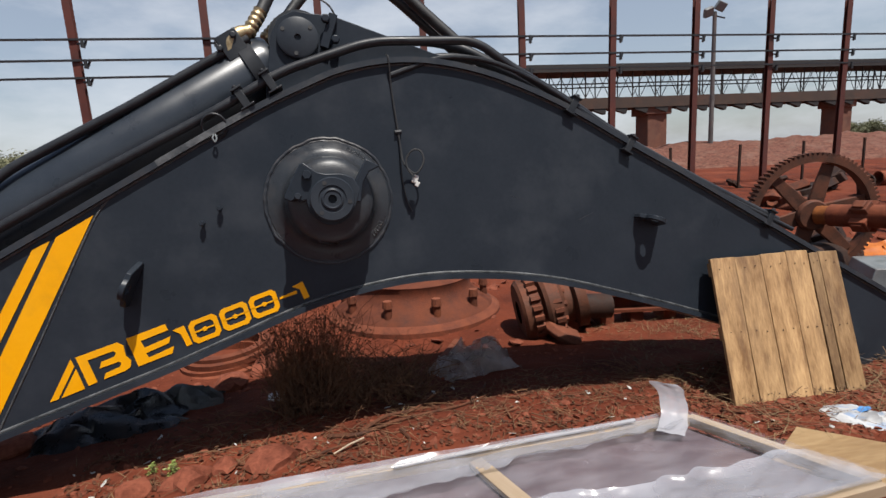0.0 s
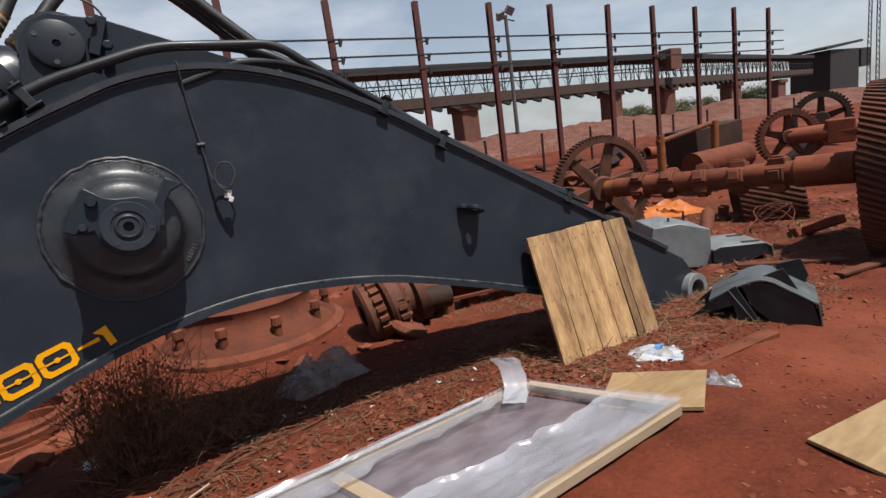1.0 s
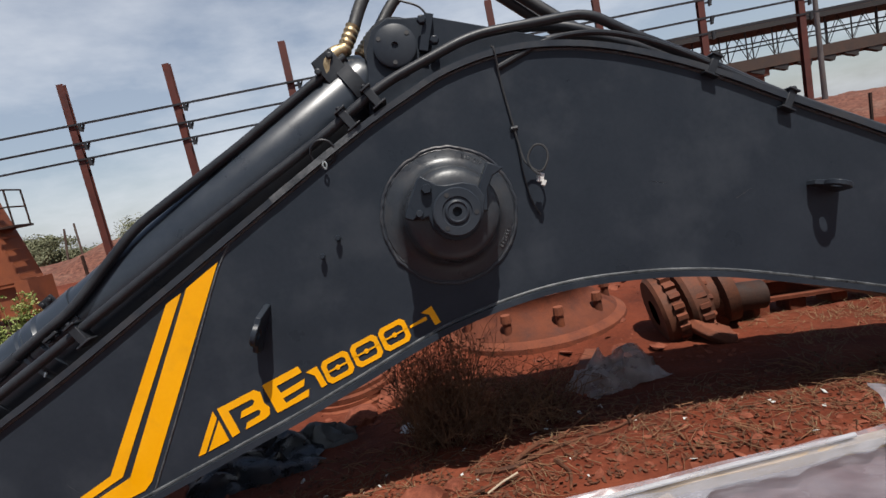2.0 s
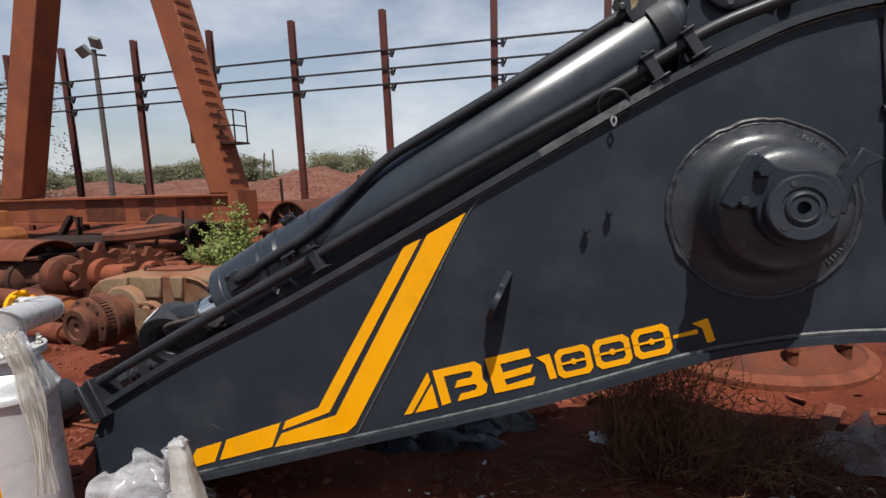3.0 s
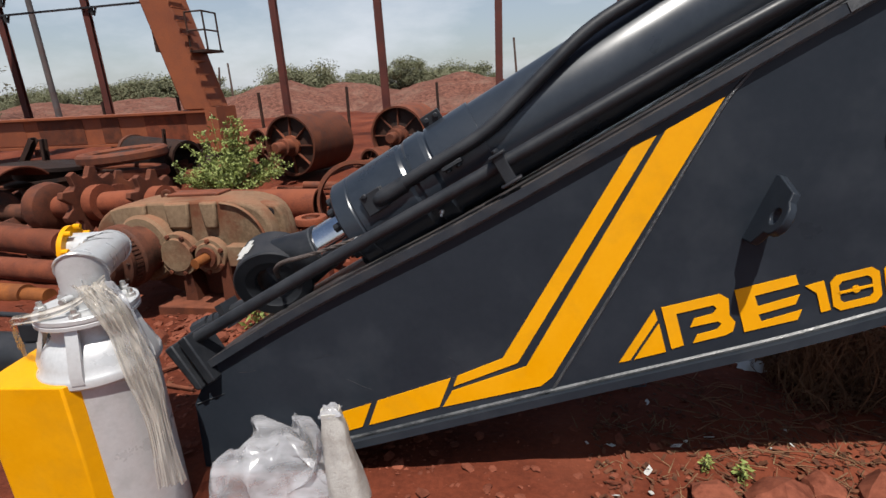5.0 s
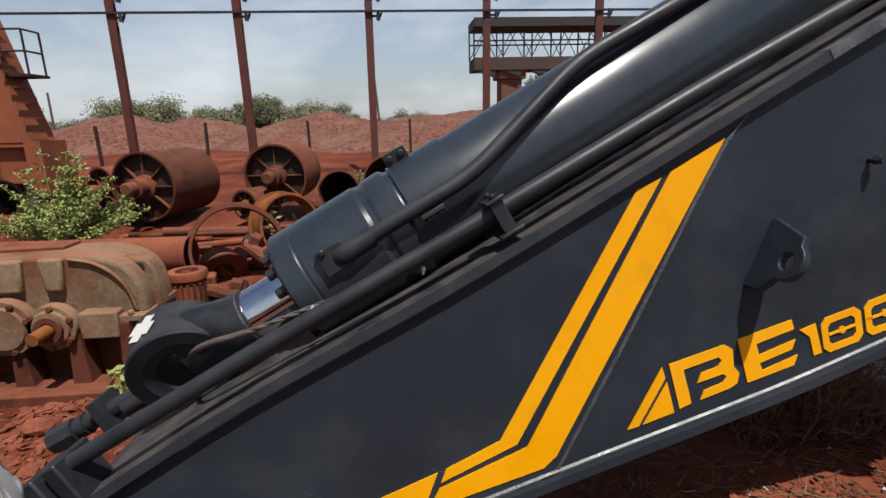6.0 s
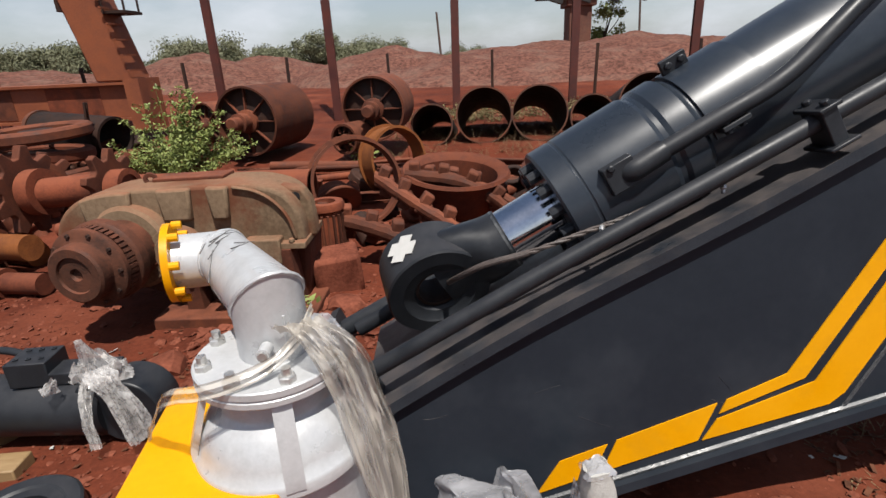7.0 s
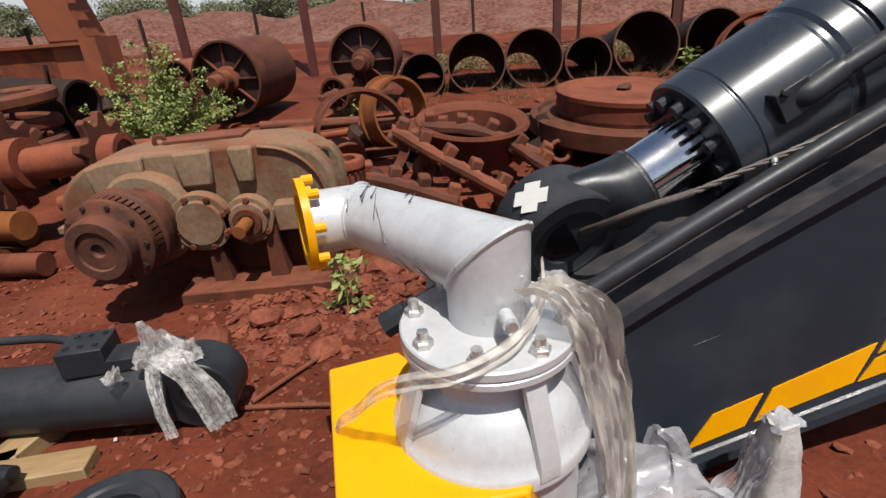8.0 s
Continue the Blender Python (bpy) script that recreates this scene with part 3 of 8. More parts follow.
def clamp_block(name, boom, x, z, tilt, y, s=0.055):
    turn = pose(0, 0, 0, 0, -tilt, 0)
    bm = B()
    for size, at in (((s * 0.8, s * 1.5, s * 1.9), (0, 0, -s * 0.35)), ((s * 1.15, s * 1.9, s * 0.22), (0, 0, s * 0.68)), ((s * 1.5, s * 2.0, s * 0.2), (0, 0, -s * 1.3))):
        box(bm, size, Vector((x, y, z)) + turn.to_3x3() @ Vector(at), (0, -tilt, 0))
    for k in (-1, 1):
        hexagon(bm, Vector((x, y, z)) + turn.to_3x3() @ Vector((0, k * s * 0.6, s * 0.78)), turn.to_3x3() @ Vector((0, 0, 1)), s * 0.24, s * 0.28)
    soften(part(name, bm, black_paint, boom, "black steel pipe clamp with two bolts"), 0.004)


def make_pipework(boom):
    bm = tube(B(), bent([(x, 0.01, z + 0.004) for x, z in PIPE_RUN], 0.12), 0.026, 18)
    part("hydraulic_pipe", bm, black_paint, boom, "long black steel hydraulic pipe along the boom")
    bm = tube(B(), bent([(x + 0.02, 0.50, z) for x, z in PIPE_RUN], 0.12), 0.033, 14)
    part("hydraulic_pipe", bm, black_paint, boom)
    right = [(0.4, 2.16), (0.72, 2.27), (1.0, 2.25), (1.3, 2.13), (1.62, 1.925), (1.98, 1.69), (2.6, 1.35), (3.25, 1.03)]
    bm = tube(B(), bent([(x, -0.005, z - 0.01) for x, z in right], 0.15), 0.016, 10)
    part("return_pipe", bm, black_paint, boom)
    bm = tube(B(), bent([(x, 0.2, z + 0.05) for x, z in right], 0.15), 0.026, 12)
    part("return_pipe", bm, black_paint, boom)
    bm = tube(B(), bent([(0.35, 0.5, 2.40), (0.48, 0.42, 2.47), (0.72, 0.36, 2.47), (0.95, 0.3, 2.40), (1.25, 0.25, 2.22)], 0.12), 0.033, 12)
    part("return_pipe", bm, black_paint, boom)
    up = [(-2.395, 0.105, 1.155), (-2.17, 0.09, 1.285), (-1.99, 0.09, 1.38), (-1.615, 0.14, 1.735), (-1.02, 0.16, 2.045), (-0.36, 0.16, 2.41)]
    bm = tube(B(), bent(up, 0.1), 0.026, 16)
    part("cylinder_feed_pipe", bm, black_paint, boom, "bent black pipe feeding the cylinder")
    for x, z, t in ((-1.925, 1.275, 29), (-0.42, 2.055, 30), (-0.27, 2.14, 30), (1.56, 1.96, -31), (1.95, 1.70, -32), (3.05, 1.13, -28)):
        clamp_block("pipe_clamp", boom, x, z, t, 0.01)
    # bracket that carries the pipes at the foot
    for o in ([(-3.32, 0.565), (-3.283, 0.589), (-3.172, 0.398), (-3.20, 0.387)], [(-3.258, 0.605), (-3.22, 0.63), (-3.11, 0.437), (-3.147, 0.412)]):
        soften(part("foot_bracket", slab(B(), o, -0.055, 0.12), black_paint, boom, "black bracket plate holding the pipe at the boom foot"), 0.008)
    soften(part("bracket_core", slab(B(), [(-3.285, 0.565), (-3.255, 0.585), (-3.165, 0.43), (-3.195, 0.41)], -0.03, 0.10), black_paint, boom), 0.004)
    bm = rod(B(), (-2.9, 0.52, 0.76), (-3.5, 0.52, 0.455), 0.036, seg=16)
    rod(bm, (-3.47, 0.52, 0.470), (-3.56, 0.52, 0.425), 0.05, seg=8)
    rod(bm, (-3.43, 0.52, 0.490), (-3.455, 0.52, 0.478), 0.044, seg=16)
    box(bm, (0.035, 0.15, 0.13), (-3.35, 0.52, 0.535), (0, -27, 0))
    for dy in (-0.055, 0.055):
        hexagon(bm, (-3.365, 0.52 + dy, 0.56), (-0.88, 0, -0.46), 0.016, 0.02)
    part("pipe_stub", bm, black_paint, boom)
    # cylinder bracket on the crest
    cheek = [(-0.30, 2.03), (-0.24, 2.40), (-0.19, 2.50), (-0.10, 2.545), (-0.02, 2.53), (0.12, 2.515), (0.75, 2.285), (0.8, 2.24), (0.2, 2.21)]
    for y in (0.085, 0.50):
        soften(part("cylinder_bracket", slab(B(), cheek, y, y + 0.03), boom_paint, boom, "welded dark grey bracket plate for the cylinder pin"), 0.005)
    bm = lathe(B(), [(0.115, 0), (0.115, 0.03), (0.105, 0.036), (0.018, 0.036), (0.016, 0.02), (0, 0.02)], 40, Matrix.Translation((-0.09, 0.085, 2.385)) @ pose(0, 0, 0, 90))
    part("pin_plate", bm, boom_paint, boom)
    for a in (35, 150, 260):
        bm = lathe(B(), [(0, 0.037), (0.012, 0.037), (0.012, 0.039), (0, 0.039)], 12, Matrix.Translation((-0.09 + 0.09 * math.cos(radians(a)), 0.085, 2.385 + 0.09 * math.sin(radians(a)))) @ pose(0, 0, 0, 90))
        part("bolt_hole", bm, rubber, boom)
    bm = box(B(), (0.05, 0.035, 0.20), (0.085, 0.06, 2.42), (0, 20, 0))
    for z in (2.365, 2.48):
        hexagon(bm, (0.095 - (z - 2.42) * 0.4, 0.045, z), (0, -1, 0), 0.026, 0.03)
    soften(part("lock_bar", bm, boom_paint, boom), 0.004)


def make_cylinder():
    cyl = thing("hydraulic_cylinder", "black hydraulic cylinder with bright chrome rod lying along the boom top", "hydraulic cylinder", m=BOOM)
    E, P = Vector((-2.975, 0.31, 0.785)), Vector((-0.085, 0.30, 2.395))
    way = (P - E).normalized()
    up = way.cross(Vector((0, 1, 0))) * -1

    def at(s):
        return E + way * s
    # the rod has turned, so that the eye's near face looks down a little
    roll = radians(26)
    axle = Vector((0, -1, 0)) * math.cos(roll) + up * math.sin(roll)
    lean = up * -math.cos(roll) + Vector((0, -1, 0)) * math.sin(roll)
    bm = lathe(B(), [(0.170, -0.11), (0.176, -0.104), (0.176, 0.064), (0.170, 0.07), (0.124, 0.07), (0.118, 0.064), (0.086, 0.056), (0.078, 0.045), (0.078, -0.09), (0.112, -0.11)], 64, along(E, E + axle), close=True)
    part("rod_eye", bm, black_paint, cyl, "black rod eye with a bored pin hole")
    bm = pipe(B(), E - axle * 0.085, E + axle * 0.04, 0.077, 0.066, 40)
    part("bushing", bm, rust_dark, cyl, "dark greasy steel bushing")
    # the neck is as flat as the eye at its root and round at the rod
    bm = lathe(B(), [(0.15, -0.10), (0.148, -0.02), (0.136, 0.03), (0.122, 0.07), (0.111, 0.105), (0.106, 0.135), (0.105, 0.165), (0, 0.17)], 40)
    for v in bm.verts:
        v.co.x = v.co.x * (0.58 + 0.42 * smooth_step(-0.02, 0.125, v.co.z)) - 0.02 * (1 - smooth_step(-0.02, 0.125, v.co.z))
    bmesh.ops.transform(bm, matrix=Matrix.Translation(at(0.12)) @ Matrix((axle, lean, way)).transposed().to_4x4(), verts=bm.verts)
    part("rod_neck", bm, black_paint, cyl)
    part("piston_rod", rod(B(), at(0.275), at(0.53), 0.097, seg=48), chrome, cyl, "polished chrome piston rod")
    m = along(at(0.47), P)
    part("gland", lathe(B(), [(0.10, 0.0), (0.196, 0.0), (0.203, 0.008), (0.203, 0.075), (0.2, 0.08), (0.2, 0.085), (0.203, 0.09), (0.203, 0.33), (0.196, 0.345), (0.196, 0.36), (0.203, 0.375),
                                (0.203, 0.44), (0.19, 0.455), (0.188, 0.46)], 64, m), barrel_gloss, cyl, "machined cylinder gland", 12)
    for i in range(14):
        a = 2 * math.pi * (i + 0.5) / 14
        q = m @ Vector((0.158 * math.cos(a), 0.158 * math.sin(a), 0.0))
        part("gland_bolt", rod(B(), q, q - way * 0.038, 0.019, seg=10), black_paint, cyl)
    part("barrel", lathe(B(), [(0, 0.4), (0.188, 0.4), (0.188, 2.62), (0.15, 2.68), (0, 2.68)], 64, m), barrel_gloss, cyl, "smooth satin black cylinder barrel")
    part("rear_eye", pipe(B(), P - Vector((0, 0.17, 0)), P + Vector((0, 0.17, 0)), 0.17, 0.06, 40), black_paint, cyl)
    # port block and pipe bracket
    bm = box(B(), (0.095, 0.06, 0.085), (-2.425, 0.115, 1.142), (0, -29, 0))
    for dx in (-0.028, 0.028):
        for dz in (0.02,):
            hexagon(bm, Vector((-2.435 + dx, 0.09, 1.142 + dz)), (0, -1, 0), 0.012, 0.015)
    soften(part("port_block", bm, black_paint, cyl), 0.004)
    bm = tube(B(), bent([(-2.41, 0.17, 1.142), (-2.41, 0.095, 1.145), (-2.305, 0.105, 1.205)], 0.05, 6), 0.034, 16)
    part("port_elbow", bm, black_paint, cyl)
    bm = lathe(B(), [(0.187, 0.0), (0.197, 0.0), (0.197, 0.20), (0.187, 0.20)], 40, Matrix.Translation(at(0.94)) @ Matrix((up, Vector((0, 1, 0)), way)).transposed().to_4x4(), close=True, start=105, sweep=170)
    part("saddle_plate", bm, barrel_gloss, cyl, "curved saddle plate strapped over the barrel")
    for ang, tall in ((188, 0.05), (268, 0.045)):
        out = up * math.cos(radians(ang)) + Vector((0, 1, 0)) * math.sin(radians(ang))
        fr = Matrix((out.cross(way), way, out)).transposed().to_4x4()
        bm = box(B(), (0.016, 0.085, tall))
        for k in (-0.022, 0.022):
            hexagon(bm, (-0.008, k, 0.004), (-1, 0, 0), 0.013, 0.012)
            hexagon(bm, (0.008, k, 0.004), (1, 0, 0), 0.013, 0.012)
        soften(part("saddle_ear", bm, black_paint, cyl, "bolted ear of the saddle", m=Matrix.Translation(at(0.99) + out * (0.19 + tall / 2)) @ fr), 0.003)
    bm = pipe(B(), at(2.98), at(3.06), 0.2, 0.187, 48)
    part("strap_clamp", bm, black_paint, cyl)
    bm = box(B(), (0.105, 0.05, 0.002))
    box(bm, (0.05, 0.105, 0.0022))
    out = way * math.cos(radians(98)) + lean * math.sin(radians(98))
    q = E + out * 0.1785 - axle * 0.02
    part("paper_patch", bm, white_card, cyl, "white cross-shaped paper patch", smooth=0, m=Matrix.Translation(q) @ frame_of(out).to_4x4() @ pose(0, 0, 0, 0, 0, 20))
    part("collar_ring", pipe(B(), at(0.271), at(0.279), 0.1065, 0.09, 48), pale_edge, cyl, "scuffed wiper ring")
    return cyl


make_boom()
make_cylinder()


# ---- swivel tank with mitred outlet, at the boom foot ----
scrape_grey = material("bare_scraped_steel", (0.06, 0.055, 0.05), (0.14, 0.13, 0.125), 0.5, 0.2, grain=40, fine=160, bump=0.2)


def make_tank():
    t = thing("swivel_tank", "silver painted swivel drum with mitred outlet pipe and yellow base", "machine part", m=pose(-3.31, 2.558, 0))
    part("drum", lathe(B(), [(0.0, -0.1), (0.166, -0.1), (0.168, 0.672), (0.182, 0.676), (0.188, 0.684), (0.188, 0.706), (0.184, 0.714), (0.178, 0.72), (0.172, 0.742), (0.160, 0.772), (0.142, 0.798), (0.124, 0.812), (0.120, 0.818), (0.120, 0.872), (0, 0.872)], 64), silver_paint, t,
         "silver painted drum with rounded shoulder")
    part("flange", soften_lathe([(0, 0.872), (0.153, 0.872), (0.156, 0.875), (0.156, 0.886), (0.153, 0.888), (0.153, 0.891), (0.156, 0.893), (0.156, 0.906), (0.153, 0.909), (0, 0.909)], 64), silver_paint, t, "bolted double flange")
    for i in range(8):
        a = radians(30 + 45 * i)
        p = (0.133 * math.cos(a), 0.133 * math.sin(a), 0.909)
        bm = hexagon(B(), p, (0, 0, 1), 0.0175, 0.014)
        rod(bm, (p[0], p[1], 0.92), (p[0], p[1], 0.938), 0.0095, seg=10)
        part("flange_bolt", bm, steel_bolt, t, "zinc hexagon bolt")
    r = 0.073
    # three mitred pieces
    j1, j2, j3 = Vector((0.005, 0.01, 1.02)), Vector((-0.240, 0.383, 0.978)), Vector((-0.367, 0.342, 0.982))
    ways = [(j1 - Vector((0.005, 0.01, 0.9))).normalized(), (j2 - j1).normalized(), (j3 - j2).normalized()]
    cuts = [(Vector((0.005, 0.01, 0.9)), ways[0]), (j1, (ways[0] + ways[1]).normalized()), (j2, (ways[1] + ways[2]).normalized()), (j3, ways[2])]
    for i in range(3):
        w = ways[i]
        fr = frame_of(w)
        bm = B()
        rings = []
        for o, n in (cuts[i], cuts[i + 1]):
            ring = []
            for k in range(48):
                q = cuts[i][0] + fr @ Vector((r * math.cos(2 * math.pi * k / 48), r * math.sin(2 * math.pi * k / 48), 0))
                ring.append(bm.verts.new(q + w * ((o - q).dot(n) / w.dot(n))))
            rings.append(ring)
        for k in range(48):
            bm.faces.new((rings[0][k], rings[0][(k + 1) % 48], rings[1][(k + 1) % 48], rings[1][k]))
        part("outlet_pipe", bm, silver_paint, t, "silver painted pipe length with a mitred end")
        if i:
            o, n = cuts[i]
            bm = B()
            loop = []
            for k in range(49):
                q = cuts[i][0] + fr @ Vector((r * math.cos(2 * math.pi * k / 48), r * math.sin(2 * math.pi * k / 48), 0))
                loop.append(q + w * ((o - q).dot(n) / w.dot(n)) + 0.0015 * Vector((noise.noise((k * 1.3, i, 0)), noise.noise((k * 1.7, i, 4)), noise.noise((k * 1.1, i, 8)))))
            tube(bm, loop, 0.005, 6)
            part("mitre_weld", bm, silver_paint, t)
    bm = B()
    tube(bm, [(0.005 + 0.0735 * math.cos(radians(-50)), 0.01 + 0.0735 * math.sin(radians(-50)), 0.9 + 0.11 * i / 20) for i in range(21)], 0.003, 6)
    part("seam_weld", bm, silver_paint, t)
    bm = pipe(B(), j3 - ways[2] * 0.012, j3 + ways[2] * 0.006, 0.106, 0.07, 48)
    part("end_flange", bm, yellow_paint, t, "yellow painted end flange")
    for i in range(8):
        a = 2 * math.pi * (i + 0.3) / 8
        q = j3 - ways[2] * 0.012 + frame_of(ways[2]) @ Vector((0.099 * math.cos(a), 0.099 * math.sin(a), 0))
        bm = rod(B(), q, q - ways[2] * 0.024, 0.011, seg=10)
        part("flange_stud", bm, yellow_paint, t)
    # scrapes through the silver paint
    rnd = random.Random(2)
    fr, w = frame_of(ways[1]), ways[1]
    side = Vector((-0.35, -0.75, 0.55))
    side = (side - w * side.dot(w)).normalized()
    for i in range(11):
        s0, a = rnd.uniform(0.10, 0.42), rnd.uniform(-60, 75)
        d = (Matrix.Rotation(radians(a), 3, w) @ side).normalized()
        bm = B()
        l = rnd.uniform(0.03, 0.09)
        tangent = w.cross(d)
        pts = [j1 + w * (s0 + l * (q - 0.5)) + d * (r + 0.0004) + tangent * (0.9 * l * (q - 0.5)) for q in (0, 0.3, 0.6, 1.0)]
        tube(bm, pts, rnd.uniform(0.0012, 0.0022), 5, 0.0006)
        part("scrape", bm, scrape_grey, t, "dark scrape in the silver paint")
    bm = rod(B(), (0.02, -0.07, 0.955), (0.023, -0.105, 0.957), 0.013, seg=14)
    part("tapping_boss", bm, silver_paint, t)
    part("grub_screw", rod(B(), (0.023, -0.105, 0.957), (0.024, -0.112, 0.9575), 0.009, seg=10), steel_bolt, t)
    for a in (-68, -155, 15, 110):
        bm = slab(B(), [(0.130, 0.872), (0.142, 0.872), (0.190, 0.732), (0.190, 0.700), (0.178, 0.700), (0.178, 0.722)], -0.019, 0.019, pose(0, 0, 0, 0, 0, a))
        part("strut", bm, silver_paint, t, "flat silver strap between flange and drum")
    # yellow base box
    bm = B()
    o = [(-0.335, 0.17), (-0.18, 0.21), (0.06, -0.15), (0.03, -0.20), (-0.27, -0.23)]
    lo = [bm.verts.new((x, y, -0.05)) for x, y in o]
    hi = [bm.verts.new((x, y, 0.705)) for x, y in o]
    bm.faces.new(hi)
    bm.faces.new(lo[::-1])
    for i in range(5):
        bm.faces.new((lo[i], lo[(i + 1) % 5], hi[(i + 1) % 5], hi[i]))
    soften(part("base", bm, yellow_paint, t, "yellow painted steel base plate"), 0.006)
    return t


def soften_lathe(profile, seg):
    return lathe(B(), profile, seg)


make_tank()


# ---- scrap at the boom foot ----
def on_ground(x, y, up=0.0, rx=0, ry=0, rz=0):
    return pose(x, y, ground_height(x, y) + up, rx, ry, rz)


rust_dusky = material("rust_dusky", (0.0318, 0.0135, 0.0081), (0.0901, 0.0309, 0.0162), 0.75, grain=6, fine=60, bump=0.35, stain=(0.127, 0.0405, 0.018), stain_amount=0.5, dust=SOIL_DUST, dust_amount=0.5, spec=0.3)


# near-black rust; on the pipe shells it carries the shade of their inside
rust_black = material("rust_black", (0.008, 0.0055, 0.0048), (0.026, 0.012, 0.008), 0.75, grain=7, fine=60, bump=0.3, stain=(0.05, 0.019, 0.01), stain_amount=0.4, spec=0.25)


def make_gearbox():
    g = thing("gearbox", "old beige-grey painted gearbox caked with red dust on its feet", "gearbox", m=pose(-4.72, 5.2, -0.17))
    top = [(-0.90, 0.50), (-0.89, 0.62), (-0.82, 0.75), (-0.68, 0.85), (-0.48, 0.90), (-0.1, 0.915), (0.36, 0.92), (0.52, 0.905), (0.66, 0.86), (0.745, 0.78), (0.785, 0.66), (0.80, 0.50)]
    line = [(p.x, p.y) for p in curve_points([(x, z, 0) for x, z in top], 4)]
    soften(part("upper_casing", slab(B(), line, -0.27, 0.16), old_beige, g, "rounded beige-grey upper casing"), 0.03, 3)
    soften(part("end_lug", slab(B(), [(0.40, 0.88), (0.62, 0.875), (0.78, 0.845), (0.83, 0.76), (0.845, 0.50), (0.5, 0.50)], -0.14, -0.02), old_beige, g, "set-back end plate with a lifting hole"), 0.02)
    for x0, x1 in ((-0.66, -0.31), (-0.14, 0.09), (0.19, 0.34)):
        rib = [(x, z - 0.008) for x, z in line if x0 <= x <= x1]
        rib = [(x0, rib[0][1])] + rib + [(x1, rib[-1][1])]
        rib = [(x0 + 0.02, 0.69)] + rib + [(x1 - 0.02, 0.69)]
        soften(part("casing_pad", slab(B(), rib, -0.31, -0.25), old_beige, g, "raised pad on the casing side"), 0.018)
    # arched rib and lifting lug on the far end
    arch = [(p.x, p.y) for p in curve_points([(0.36, 0.89, 0), (0.50, 0.86, 0), (0.61, 0.79, 0), (0.69, 0.68, 0), (0.73, 0.53, 0)], 4)]
    soften(part("arched_rib", ribbon(B(), arch, 0.022, -0.292, -0.26), old_beige, g), 0.01)
    bm = box(B(), (1.72, 0.52, 0.045), (-0.05, -0.08, 0.50))
    for i in range(8):
        hexagon(bm, (-0.82 + 0.22 * i, -0.325, 0.523), (0, 0, 1), 0.022, 0.03)
    soften(part("split_flange", bm, old_beige, g, "bolted split flange"), 0.008)
    soften(part("lower_casing", slab(B(), [(-0.80, 0.48), (0.80, 0.48), (0.77, 0.2), (0.74, 0.02), (-0.10, 0.02), (-0.50, 0.2)], -0.2, 0.2), rust_brown, g, "rusty lower casing"), 0.03)
    for x in (0.0, 0.36, 0.68):
        part("foot_web", slab(B(), [(x - 0.03, 0.48), (x + 0.03, 0.48), (x + 0.06, 0.05), (x - 0.06, 0.05)], -0.36, -0.18), rust_brown, g, smooth=0)
    soften(part("foot", box(B(), (1.1, 0.9, 0.13), (0.31, -0.05, 0.005)), rust_brown, g, "long rusty mounting foot"), 0.012)
    face = pose(0, 0, 0, 90)
    for x, z, r, n in ((-0.04, 0.485, 0.185, 8), (0.25, 0.475, 0.15, 6)):
        c = Matrix.Translation((x, -0.30, z)) @ face
        p = part("bearing_cover", lathe(B(), [(0, 0.10), (r * 0.74, 0.10), (r * 0.78, 0.09), (r * 0.80, 0.082), (r * 0.98, 0.082), (r, 0.075), (r, 0.0)], 36, c), old_beige, g, "round bolted bearing cover")
        for i in range(n):
            a = 2 * math.pi * (i + 0.4) / n
            part("cover_bolt", hexagon(B(), c @ Vector((r * 0.89 * math.cos(a), r * 0.89 * math.sin(a), 0.08)), (0, -1, 0), 0.02, 0.024), rust_brown, p)
    part("input_collar", lathe(B(), [(0.05, 0.0), (0.085, 0.0), (0.085, 0.03), (0.05, 0.03)], 28, Matrix.Translation((0.25, -0.395, 0.475)) @ face, close=True), rust_brown, g)
    part("input_shaft", rod(B(), (0.25, -0.39, 0.475), (0.235, -0.55, 0.465), 0.042, 0.04, 20), rust_orange, g, "orange-rusted shaft stub")
    soften(part("side_block", box(B(), (0.24, 0.14, 0.18), (0.53, -0.30, 0.47)), old_beige, g), 0.012)
    soften(part("lifting_eye", lathe(B(), [(0.018, -0.015), (0.045, -0.015), (0.045, 0.015), (0.018, 0.015)], 16, Matrix.Translation((-0.30, -0.03, 0.93)) @ pose(0, 0, 0, 90, 0, 20), close=True), rust_brown, g), 0.004)
    # bearing housing, then the coupling on the low-speed shaft
    m = along((-0.355, -0.25, 0.525), (-0.425, -0.82, 0.53))
    part("shaft_housing", lathe(B(), [(0.29, 0.0), (0.29, 0.08), (0.265, 0.10), (0, 0.10)], 44, m), old_beige, g, "half-round bearing housing")
    part("coupling_hub", lathe(B(), [(0.19, 0.08), (0.205, 0.10), (0.205, 0.24), (0.25, 0.25), (0.262, 0.26), (0.262, 0.32), (0.25, 0.335), (0.228, 0.345), (0.228, 0.41), (0.25, 0.42), (0.25, 0.45), (0.235, 0.46), (0.20, 0.465), (0.182, 0.475), (0.18, 0.55), (0.165, 0.565), (0.115, 0.565), (0.11, 0.55), (0.04, 0.55), (0.03, 0.53), (0, 0.53)], 56, m), rust_dusky, g,
         "large rusty gear coupling")
    bm = B()
    for i in range(44):
        a = 2 * math.pi * i / 44
        box(bm, (0.018, 0.022, 0.062), (m @ Vector((0.238 * math.cos(a), 0.238 * math.sin(a), 0.378))), [math.degrees(v) for v in (m.to_3x3() @ Matrix.Rotation(a, 3, "Z")).to_euler()])
    part("coupling_teeth", bm, rust_dusky, g, "ring of coupling teeth", smooth=0)
